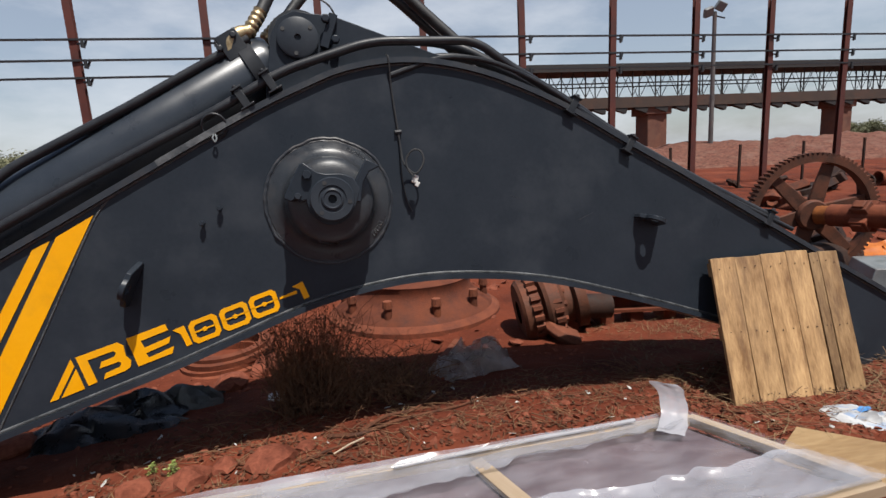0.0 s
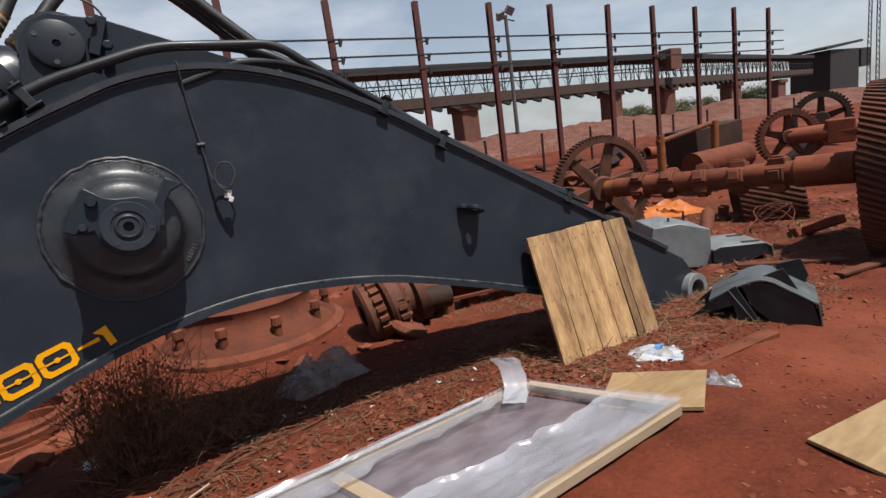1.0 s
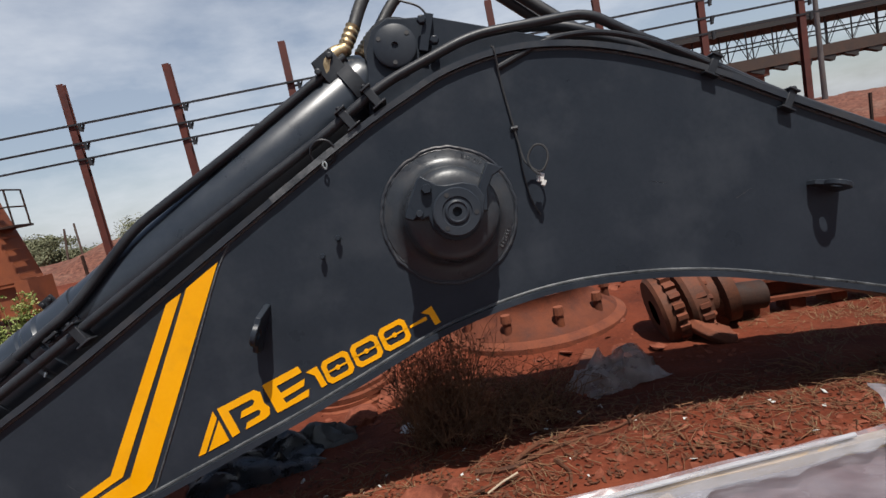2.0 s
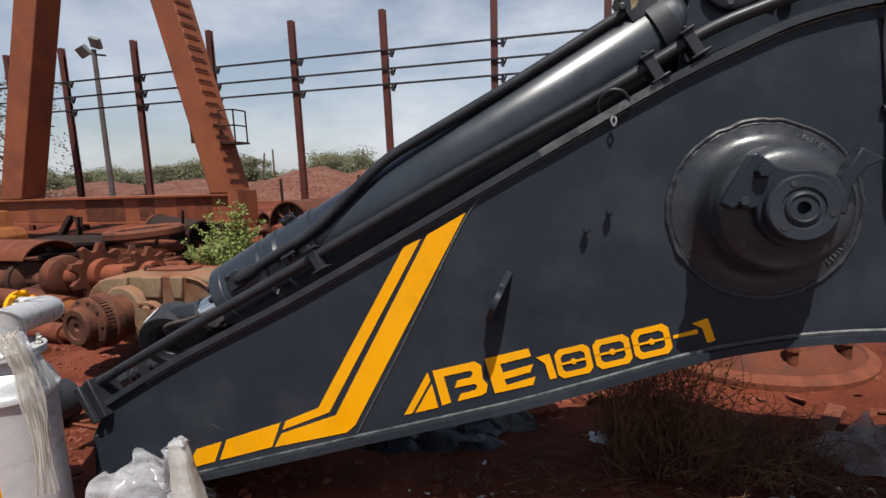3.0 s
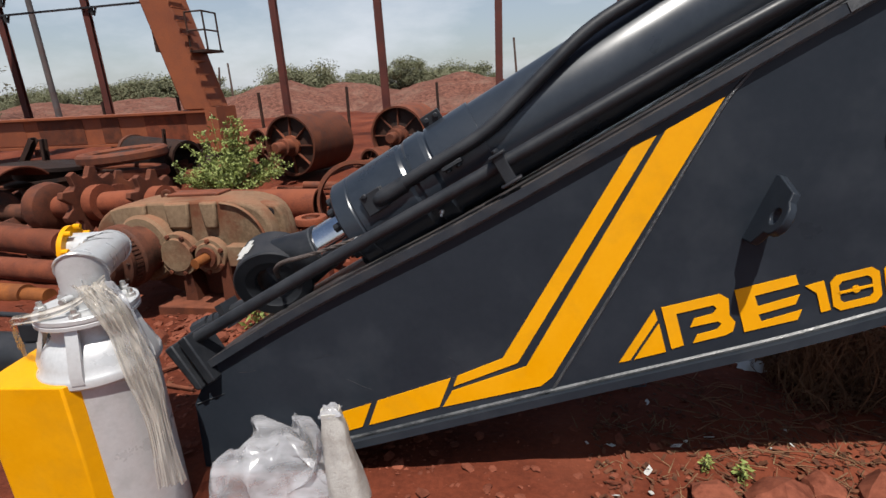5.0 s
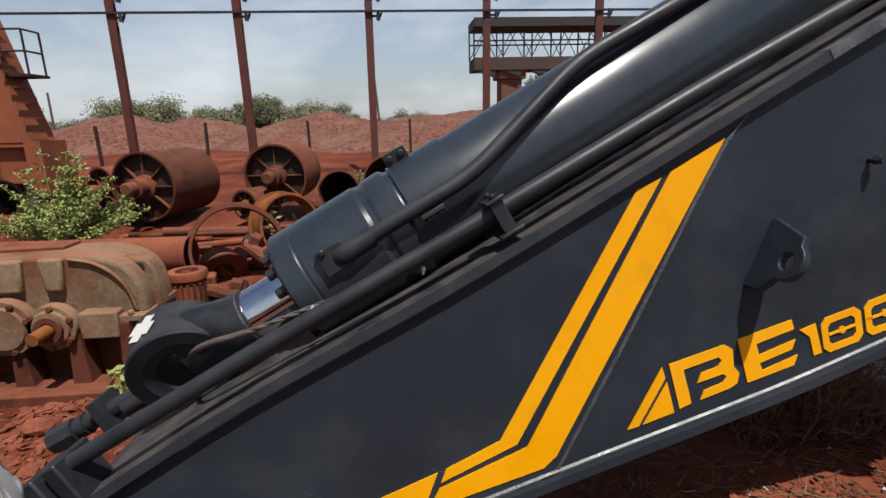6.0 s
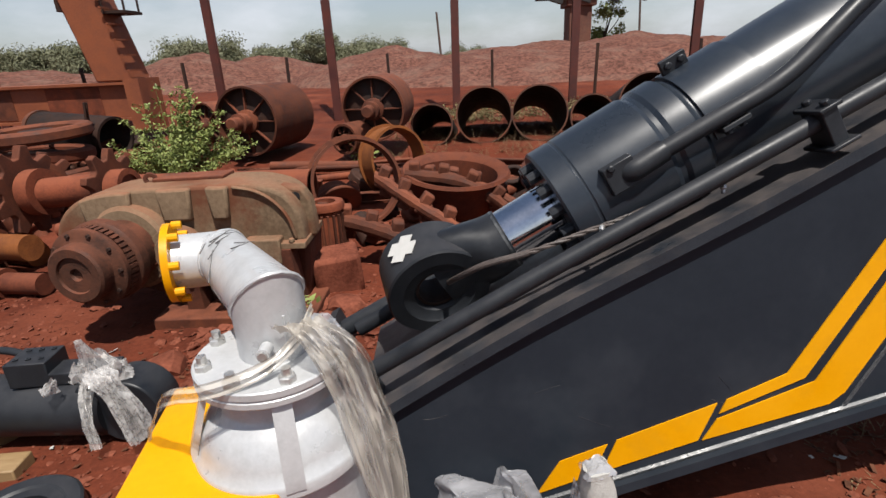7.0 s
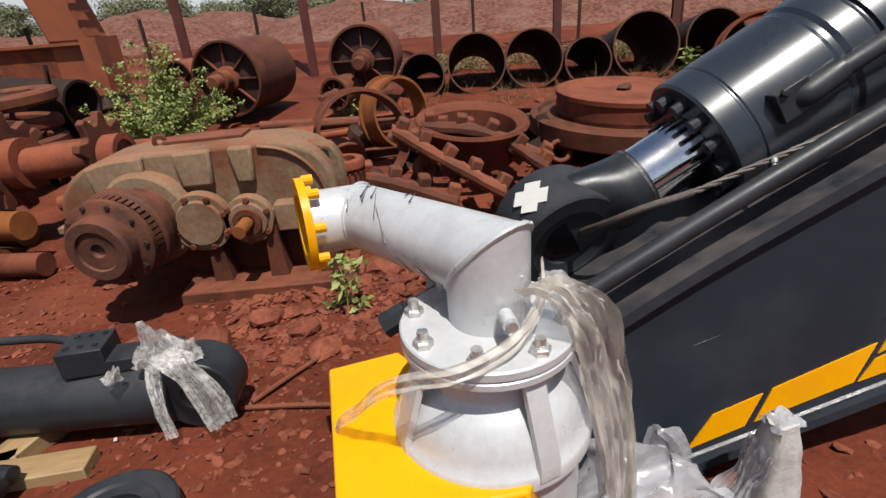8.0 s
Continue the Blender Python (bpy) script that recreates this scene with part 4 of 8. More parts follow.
    for i in range(10):
        a = 2 * math.pi * i / 10
        part("coupling_bolt", hexagon(B(), m @ Vector((0.222 * math.cos(a), 0.222 * math.sin(a), 0.46)), m.to_3x3() @ Vector((0, 0, 1)), 0.014, 0.016), rust_dark, g)
    # no bore is cut; a near-black disc paints the hole's shade
    part("eye_hole", rod(B(), (0.728, -0.146, 0.79), (0.728, -0.13, 0.79), 0.034, seg=18), dark_line, g, "dark disc for the shade in the lifting hole")
    soften(part("inspection_lid", box(B(), (0.5, 0.2, 0.025), (-0.02, 0.03, 0.926), (0, -1, 0)), rust_brown, g), 0.006)
    part("drain_plug", rod(B(), (-0.84, -0.1, 0.62), (-0.98, -0.12, 0.61), 0.05, seg=16), rust_red, g)
    # ribbed drum standing behind the gearbox end
    t = thing("ribbed_drum", "small rusty ribbed drum standing beside the gearbox end", "drum", m=pose(-3.97, 5.75, -0.1))
    part("drum_wall", lathe(B(), [(0.09, 0.5), (0.15, 0.5), (0.16, 0.48), (0.16, 0.44), (0.14, 0.43), (0.14, 0.0), (0.09, 0.0)], 36, close=True), rust_red, t)
    for i in range(20):
        part("rib", box(B(), (0.03, 0.016, 0.38), (0.148 * math.cos(i * math.pi / 10), 0.148 * math.sin(i * math.pi / 10), 0.22), (0, 0, 18 * i)), rust_brown, t, smooth=0)


def make_drum(x, y, z, r, long_, way, hub=True, name="conveyor_pulley"):
    d = thing(name, "rusty conveyor pulley drum with a spoked end and shaft stub", "pulley drum", "scrap pulleys", m=pose(x, y, z))
    w = Vector(way).normalized()
    m = along((0, 0, 0), w)
    part("shell", lathe(B(), [(r, 0), (r, long_), (r - 0.03, long_), (r - 0.03, 0)], 56, m, close=True), rust_brown, d, "rusty steel drum shell")
    part("end_disc", lathe(B(), [(r - 0.03, 0.12), (0.1, 0.07), (0.1, 0.1), (r - 0.03, 0.15)], 40, m, close=True), rust_dark, d)
    for i in range(8):
        a = 2 * math.pi * i / 8
        c, s = math.cos(a), math.sin(a)
        bm = B()
        rr = [0.1, r - 0.03]
        quad = [m @ Vector((q * c - k * s, q * s + k * c, h)) for q, h, k in ((rr[0], 0.02, -0.008), (rr[1], 0.06, -0.008), (rr[1], 0.13, -0.008), (rr[0], 0.09, -0.008), (rr[0], 0.02, 0.008), (rr[1], 0.06, 0.008), (rr[1], 0.13, 0.008), (rr[0], 0.09, 0.008))]
        v = [bm.verts.new(q) for q in quad]
        for f in ((0, 1, 2, 3), (7, 6, 5, 4), (0, 4, 5, 1), (1, 5, 6, 2), (2, 6, 7, 3), (3, 7, 4, 0)):
            bm.faces.new([v[k] for k in f])
        part("spoke_web", bm, rust_brown, d, smooth=0)
    if hub:
        part("shaft", lathe(B(), [(0, -0.36), (r * 0.15, -0.36), (r * 0.19, -0.34), (r * 0.19, -0.2), (r * 0.27, -0.19), (r * 0.27, -0.08), (r * 0.24, -0.07), (r * 0.24, 0.0), (r * 0.34, 0.02), (r * 0.34, 0.1), (0, 0.1)], 28, m), rust_brown, d, "thick rusty shaft stub")


def make_shell(x, r, y=10.3, long_=2.1, tilt=0.0):
    z = ground_height(x, y) + r - 0.03
    s = thing("pipe_shell", "open rusty steel pipe shell standing on the ground beside others", "pipe section", "scrap pipe shells", m=pose(x, y, z))
    w = Vector((0.06 + tilt, 1, -0.25)).normalized()
    # wall coloured darker than the rim to hold the interior shade
    part("shell_wall", pipe(B(), (0, 0, 0), w * long_, r, r - 0.016, 56), rust_black, s, "rusty rolled plate, blackened for the shaded inside")
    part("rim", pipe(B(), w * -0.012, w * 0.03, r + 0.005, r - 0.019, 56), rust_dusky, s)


def make_hoop(name, x, y, z, r, wide, way, mat, label):
    h = thing(name, label, "steel ring", m=pose(x, y, z))
    w = Vector(way).normalized()
    part("band", pipe(B(), w * (-wide / 2), w * (wide / 2), r, r - 0.03, 56), mat, h)
    part("lip", lathe(B(), [(r, 0), (r + 0.035, 0.0), (r + 0.035, 0.02), (r, 0.02)], 56, along(w * (-wide / 2), w), close=True), mat, h)


def make_stepped_wheel():
    w = thing("crusher_table", "large flat stepped crusher table lying flat and caked with red dust", "machine part", m=on_ground(-1.14, 7.45, 0.14, 3, 2, 0))
    part("lower_rim", lathe(B(), [(0.6, 0.0), (0.93, 0.0), (0.98, 0.03), (0.98, 0.2), (0.94, 0.22), (0.9, 0.22), (0.88, 0.18), (0.7, 0.2), (0.7, 0.24), (0.6, 0.24)], 72), rust_brown, w, "broad lower rim")
    part("drum_wall", lathe(B(), [(0.7, 0.2), (0.7, 0.40), (0.715, 0.405), (0.715, 0.45), (0.69, 0.465), (0.63, 0.465), (0.6, 0.44), (0.15, 0.42), (0, 0.42)], 72), rust_red, w, "dust-filled upper drum")
    part("loose_lump", rubble_bm(0.07, 3), rust_brown, w, m=pose(0.05, 0.1, 0.45))


def rubble_bm(r, seed, flat=0.6):
    bm = B()
    bmesh.ops.create_icosphere(bm, subdivisions=2, radius=r)
    for v in bm.verts:
        k = 1 + 0.45 * noise.noise(v.co / r * 1.1 + Vector((seed * 3.7, 0, 0)))
        v.co = Vector((v.co.x * k * 1.15, v.co.y * k, v.co.z * k * flat))
    return bm


def make_bowl():
    b = thing("bowl_ring", "red rusted conical bowl ring lying open side up", "steel ring", m=pose(-2.89, 6.62, 0.11, 8, 3, 0))
    part("ring_wall", lathe(B(), [(0.42, 0.0), (0.46, 0.18), (0.50, 0.30), (0.53, 0.33), (0.51, 0.36), (0.45, 0.34), (0.41, 0.3), (0.38, 0.02)], 64, close=True), rust_red, b)


def make_chain():
    rnd = random.Random(3)
    runs = [((-3.58, 6.12, 0.50), (-3.18, 5.9, 0.27), (-2.72, 5.68, 0.02)), ((-3.34, 6.42, 0.45), (-2.76, 6.3, 0.36), (-2.28, 6.08, 0.06)),
            ((-4.1, 5.85, 0.26), (-3.62, 5.7, 0.18), (-3.12, 5.55, 0.02)), ((-3.2, 6.75, 0.34), (-2.7, 6.6, 0.28), (-2.2, 6.4, 0.06))]
    for a, b, c in runs:
        ch = thing("track_chain", "heavy rusty track chain segment heaped on the soil", "chain", "track chain segments", m=pose(*a))
        line = curve_points([Vector(p) - Vector(a) for p in (a, b, c)], 9)
        bm = B()
        rows = []
        for i, p in enumerate(line):
            h = 0.068 + 0.016 * noise.noise((i * 0.8, a[0], 0))
            w = 0.062 + 0.014 * noise.noise((i * 0.6, a[0], 5))
            rows.append([bm.verts.new(p + Vector((0.012 * math.cos(t), w * math.cos(t), h * math.sin(t) * (1 + 0.22 * noise.noise((i * 0.9, k, a[1])))))) for k, t in enumerate(2 * math.pi * (q + 0.5) / 10 for q in range(10))])
        for r0, r1 in zip(rows, rows[1:]):
            for k in range(10):
                bm.faces.new((r0[k], r0[(k + 1) % 10], r1[(k + 1) % 10], r1[k]))
        bm.faces.new(rows[0][::-1])
        bm.faces.new(rows[-1])
        part("side_bar", bm, rust_brown, ch, "worn furrowed side bar", smooth=28)
        for i in range(1, len(line), 4):
            way = (line[min(i + 1, len(line) - 1)] - line[i - 1]).normalized()
            tilt = math.degrees(math.atan2(-way.z, way.x)) + rnd.uniform(-8, 8)
            bm = box(B(), (0.10, 0.12, 0.2), line[i] + Vector((0.02, 0.03, 0.03)), (rnd.uniform(-8, 8), tilt, rnd.uniform(-10, 10)))
            soften(part("grouser_lug", bm, rust_brown, ch), 0.018)
            bm = box(B(), (0.10, 0.22, 0.11), line[i] + Vector((0.03, 0.12, -0.10)), (rnd.uniform(-12, 12), tilt, rnd.uniform(-15, 15)))
            soften(part("link_block", bm, rust_brown, ch), 0.015)
            part("link_pin", rod(B(), line[i] + Vector((0.05, -0.02, -0.05)), line[i] + Vector((0.06, 0.30, -0.07)), 0.03, seg=12), rust_red, ch)


def make_sprocket_shaft():
    s = thing("sprocket_shaft", "rusty drive shaft with toothed sprocket wheels", "drive shaft", m=pose(-5.85, 5.96, 0.49))
    part("shaft", rod(B(), (-1.3, 0.06, -0.02), (0.15, 0.0, 0.06), 0.13, seg=28), rust_red, s)

    def star(x, r, n, wide):
        bm = B()
        o = []
        for i in range(n * 2):
            a = 2 * math.pi * i / (n * 2)
            rr = r if i % 2 == 0 else r * 0.72
            o += [(rr * math.cos(a - 0.09), rr * math.sin(a - 0.09)), (rr * math.cos(a + 0.09), rr * math.sin(a + 0.09))]
        slab(bm, o, -wide / 2, wide / 2, Matrix.Translation((x, 0.03, 0.05)) @ pose(0, 0, 0, 0, 0, 86))
        soften(part("sprocket", bm, rust_brown, s, "rusty toothed sprocket"), 0.008)
    star(-0.75, 0.385, 9, 0.07)
    star(0.0, 0.33, 9, 0.06)
    for x, r, l in ((-0.70, 0.20, 0.12), (0.03, 0.17, 0.14), (-0.95, 0.2, 0.12)):
        part("collar", lathe(B(), [(0.12, 0), (r, 0), (r, l), (0.12, l)], 32, along((x, 0.03, 0.03), (x + 1, -0.04, 0.08)), close=True), rust_red, s)


def make_ring_stack():
    for i, (x, y, z, r, tx) in enumerate(((-8.6, 8.8, 0.16, 0.66, 2), (-8.62, 8.83, 0.44, 0.65, -2), (-8.58, 8.8, 0.73, 0.68, 2), (-7.75, 8.1, 0.12, 0.5, 3))):
        t = thing("idler_ring", "rusty round idler ring stacked flat on others", "steel ring", "stacked rings", m=pose(x, y, z, tx, -tx, 0))
        part("tread", lathe(B(), [(r * 0.72, -0.05), (r * 0.8, -0.085), (r * 0.95, -0.08), (r, -0.045), (r, 0.045), (r * 0.95, 0.08), (r * 0.8, 0.085), (r * 0.72, 0.05)], 48, close=True), rust_red if i % 2 else rust_brown, t, "thick rounded ring tread")
        part("hub", lathe(B(), [(0, -0.07), (r * 0.3, -0.07), (r * 0.3, 0.05), (0, 0.05)], 24), rust_dark, t)
        for k in range(3):
            way = Vector((math.cos(k * 2.1 + i), math.sin(k * 2.1 + i), 0))
            part("spoke", rod(B(), way * r * 0.25, way * r * 0.76, 0.035, seg=8), rust_dark, t)
    for i, (x, y, z, r) in enumerate(((-9.45, 8.2, 0.45, 0.62), (-9.47, 8.2, 0.66, 0.66), (-11.75, 8.8, 0.48, 0.8), (-11.6, 9.0, 0.3, 0.78))):
        t = thing("flat_spool", "flat dark spool wheel lying on the scrap heap", "spool wheel", "flat spools", m=pose(x, y, z, 3 * math.sin(i * 5), -4 * math.cos(i * 3), 0))
        part("disc", lathe(B(), [(0, 0.03), (r * 0.5, 0.03), (r * 0.55, 0.02), (r * 0.93, 0.035), (r, 0.025), (r, -0.03), (r * 0.9, -0.045), (0, -0.04)], 48), rust_black if i < 2 else rust_dusky, t)
        part("core", lathe(B(), [(r * 0.72, -0.04), (r * 0.7, -0.18), (0, -0.18)], 32), rust_dark, t)
    t = thing("scrap_casting", "heap of dark castings under the spool wheels", "scrap casting", m=pose(-9.45, 8.2, 0))
    part("casting_body", lathe(B(), [(0.5, -0.2), (0.55, 0.0), (0.45, 0.1), (0.45, 0.22), (0, 0.25)], 24), rust_dark, t)


def make_left_scrap():
    # bearing cover over a banded roller
    t = thing("roller_cover", "dusty curved cover plate lying over a dark roller", "cover plate", m=pose(-9.5, 7.2, 0, 0, 0, -4))
    arc = []
    for k in range(13):
        a = radians(168 - 11.5 * k)
        arc.append((0.44 * math.cos(a), 0.46 + 0.31 * math.sin(a)))
    bm = ribbon(B(), arc, 0.03, -0.72, 0.68)
    bmesh.ops.transform(bm, matrix=Matrix.Rotation(radians(90), 4, "Z"), verts=bm.verts)
    soften(part("cover_shell", bm, rust_red, t, "dust-caked curved steel cover"), 0.008)
    t = thing("banded_roller", "dark banded roller drum lying under a dusty cover", "roller", m=pose(-9.5, 6.98, 0.2, 0, 0, -4))
    part("roller_body", lathe(B(), [(0, -0.8), (0.2, -0.8), (0.22, -0.62), (0.28, -0.6), (0.28, -0.42), (0.25, -0.4), (0.25, -0.16), (0.29, -0.14), (0.29, 0.02), (0.25, 0.04), (0.25, 0.3), (0.28, 0.32), (0.28, 0.46), (0.2, 0.5), (0.12, 0.52), (0.12, 0.95), (0, 0.95)], 36, along((0, 0, 0), (1, 0, 0))), rust_dusky, t)
    for x in (-0.52, -0.06, 0.39):
        part("roller_band", pipe(B(), (x - 0.05, 0, 0), (x + 0.05, 0, 0), 0.315, 0.27, 36), rust_dark, t)
    t = thing("bearing_block", "rusty round bearing housing on the drive shaft line", "bearing housing", m=pose(-7.18, 6.0, 0.47, 0, 0, -4))
    part("housing", lathe(B(), [(0.1, -0.12), (0.2, -0.12), (0.27, -0.08), (0.29, 0.0), (0.27, 0.08), (0.2, 0.12), (0.1, 0.12)], 36, along((0, 0, 0), (1, 0, 0)), close=True), rust_brown, t)
    soften(part("pedestal", slab(B(), [(-0.34, -0.5), (0.34, -0.5), (0.34, -0.42), (0.2, -0.36), (0.16, -0.2), (-0.16, -0.2), (-0.2, -0.36), (-0.34, -0.42)], -0.1, 0.1, pose(0, 0, 0, 0, 0, 90)), rust_brown, t), 0.012)
    t = thing("dark_pipe_drum", "black rusty pipe drum lying in the weeds beside ring stacks", "pipe section", m=pose(-9.45, 10.1, 0.6))
    part("drum_wall", pipe(B(), (0, 0, 0), (1.35, -0.35, -0.1), 0.34, 0.3, 44), rust_black, t)
    part("rim", pipe(B(), (-0.04, 0.01, 0), (0.03, -0.008, 0), 0.36, 0.3, 44), rust_dusky, t)
    for p0, p1, w in (((-10.45, 8.5, 0.5), (-10.0, 8.55, 1.08), 0.12), ((-9.95, 8.6, 0.45), (-9.88, 8.6, 1.05), 0.09), ((-8.3, 9.4, 0.5), (-8.22, 9.4, 1.08), 0.05), ((-11.2, 8.0, 0.25), (-10.3, 7.9, 0.62), 0.1)):
        t = thing("leaning_channel", "dark rusty channel iron sticking up from the scrap", "channel iron", "leaning irons", m=pose(*p0))
        d = Vector(p1) - Vector(p0)
        bm = B()
        box(bm, (w, 0.014, d.length), (0, 0, d.length / 2))
        for sx in (-1, 1):
            box(bm, (0.014, w * 0.6, d.length), (sx * w / 2, -w * 0.3, d.length / 2))
        bmesh.ops.transform(bm, matrix=along((0, 0, 0), d), verts=bm.verts)
        part("channel", bm, rust_dark, t, smooth=0)
    t = thing("machine_frame", "faded orange machine frame standing behind the scrap rows", "machine frame", m=pose(-14.9, 10.6, -0.1))
    soften(part("frame_body", slab(B(), [(-0.9, 0.0), (0.55, 0.0), (0.55, 0.55), (0.4, 0.72), (0.1, 0.75), (0.0, 1.15), (-0.5, 1.2), (-0.9, 0.9)], -0.4, 0.4), rust_orange, t), 0.03)
    for x in (-0.55, 0.2):
        part("frame_boss", lathe(B(), [(0.06, 0.0), (0.16, 0.0), (0.16, 0.08), (0.12, 0.1), (0.06, 0.1)], 24, pose(x, -0.4, 0.45, 90), close=True), rust_brown, t)
    for x, y, z, a, r in ((-7.55, 7.35, 0.3, 60, 0.38),):
        t = thing("loose_sprocket", "loose rusty sprocket wheel standing in the scrap", "sprocket", "loose sprockets", m=pose(x, y, z, 0, 4, a))
        o = []
        for k in range(9):
            for da, q in ((-0.13, 0.72), (-0.07, 1.0), (0.07, 1.0), (0.13, 0.72)):
                u = 2 * math.pi * k / 9 + da * 1.6
                o.append((q * r * math.cos(u), q * r * math.sin(u)))
        soften(part("toothed_disc", slab(B(), o, -0.035, 0.035), rust_brown, t), 0.008)
        part("boss", lathe(B(), [(0.05, -0.12), (r * 0.5, -0.12), (r * 0.52, 0.12), (0.05, 0.12)], 28, pose(0, 0, 0, 90), close=True), rust_red, t)


def make_long_bars():
    rnd = random.Random(8)
    for i, (p0, p1, r, mat) in enumerate((((-9.0, 6.2, 0.12), (-6.35, 5.55, 0.16), 0.15, rust_red), ((-8.6, 5.7, -0.08), (-6.12, 5.3, -0.06), 0.12, rust_red), ((-8.4, 5.2, -0.18), (-6.3, 4.95, -0.14), 0.10, rust_orange), ((-8.7, 6.6, 0.0), (-6.7, 6.0, -0.05), 0.16, rust_brown))):
        t = thing("axle_shaft", "thick rusty stepped axle shaft lying on the soil", "shaft", "scrap shafts", m=pose(*p0))
        d = Vector(p1) - Vector(p0)
        part("shaft_body", rod(B(), (0, 0, 0), d * 0.86, r, seg=28), mat, t)
        part("shaft_journal", rod(B(), d * 0.855, d, r * 0.72, seg=24), rust_orange if i != 1 else rust_red, t, "paler machined shaft end")
    t = thing("steel_tube", "long dusty rusty steel tube lying behind the gearbox", "steel pipe", m=pose(-6.5, 6.95, 0.27))
    part("tube_wall", pipe(B(), (0, 0, 0), (2.15, -0.1, 0.0), 0.19, 0.17, 40), rust_red, t)
    for i in range(16):
        x, y = rnd.uniform(-5.5, 0.5), rnd.uniform(7.6, 9.0)
        l = rnd.uniform(1.2, 2.8)
        a = rnd.uniform(-14, 14)
        z = ground_height(x, y) + rnd.uniform(0.04, 0.2)
        t = thing("steel_bar", "long rusty steel bar lying among the scrap", "steel bar", "loose bars", m=pose(x, y, z, 0, rnd.uniform(-3, 3), a))
        if i % 3:
            part("bar", rod(B(), (-l / 2, 0, 0), (l / 2, 0, 0), rnd.uniform(0.03, 0.07), seg=14), rust_brown if i % 2 else rust_red, t)
        else:
            bm = box(B(), (l, 0.12, 0.012), (0, 0, 0.05))
            box(bm, (l, 0.12, 0.012), (0, 0, -0.05))
            box(bm, (l, 0.012, 0.1), (0, 0, 0))
            part("bar", bm, rust_brown, t, smooth=0)


def make_clutter_lumps():
    rnd = random.Random(21)
    for i in range(86):
        x, y = rnd.uniform(-9.5, -6.2), rnd.uniform(6.8, 11.0)
        if i > 39:
            x, y = rnd.uniform(-12.8, -7.2), rnd.uniform(5.8, 10.6)
        elif i > 24:
            x, y = rnd.uniform(-4.3, -1.9), rnd.uniform(6.3, 8.2)
        z = ground_height(x, y)
        r = rnd.uniform(0.12, 0.3)
        t = thing("scrap_casting", "broken rusty machine casting lying in the scrap heap", "scrap casting", "scrap castings", m=pose(x, y, z + r * 0.5, rnd.uniform(-50, 50), rnd.uniform(-50, 50), rnd.uniform(0, 360)))
        k = i % 4
        if k == 0:
            bm = lathe(B(), [(r * 0.45, -0.08), (r, -0.08), (r, -0.02), (r * 0.7, 0.02), (r * 0.7, 0.14), (r * 0.45, 0.14)], 28, close=True)
        elif k == 1:
            bm = slab(B(), [(-r, -0.05), (r, -0.05), (r, 0.05), (0.3 * r, 0.08), (0.2 * r, r), (-0.2 * r, r), (-0.3 * r, 0.08), (-r, 0.05)], -r * 0.4, r * 0.4)
        elif k == 2:
            bm = pipe(B(), (-r, 0, 0), (r, 0, 0), r * 0.5, r * 0.36, 24)
        else:
            bm = lathe(B(), [(0, -r), (r * 0.4, -r), (r * 0.4, -r * 0.3), (r * 0.75, -r * 0.25), (r * 0.75, r * 0.2), (r * 0.35, r * 0.25), (r * 0.35, r), (0, r)], 20)
        soften(part("casting_body", bm, rnd.choice((rust_brown, rust_red, rust_dark)), t), 0.01, 1)


make_gearbox()
make_drum(-5.93, 9.45, 0.70, 0.51, 1.2, (0.22, 0.975, 0))
make_drum(-4.03, 9.45, 0.80, 0.47, 0.9, (0.1, 0.99, 0.02))
make_drum(-6.75, 9.9, 0.62, 0.36, 0.8, (0.5, 0.86, 0))
make_drum(-4.45, 9.2, 0.42, 0.22, 0.6, (0.4, 0.9, 0))
for x, r in ((-3.2, 0.345), (-2.34, 0.455), (-1.43, 0.45), (-0.56, 0.365), (0.36, 0.515), (1.5, 0.5)):
    make_shell(x, r, tilt=0.05 * math.sin(x * 7))
make_hoop("steel_hoop", -3.93, 7.0, 0.27, 0.47, 0.24, (0.32, -0.92, 0.2), rust_brown, "rusty flanged steel hoop standing on edge in scrap")
make_hoop("orange_hoop", -3.60, 7.9, 0.33, 0.40, 0.24, (0.65, -0.75, 0.15), rust_orange, "orange rusted steel hoop leaning on the scrap")
make_hoop("steel_hoop", 1.34, 8.9, 0.50, 0.56, 0.3, (-0.35, -0.9, 0.25), rust_red, "rusty red drilled steel ring standing on edge")
make_stepped_wheel()
make_bowl()
make_chain()
make_sprocket_shaft()
make_ring_stack()
make_left_scrap()
make_long_bars()
make_clutter_lumps()


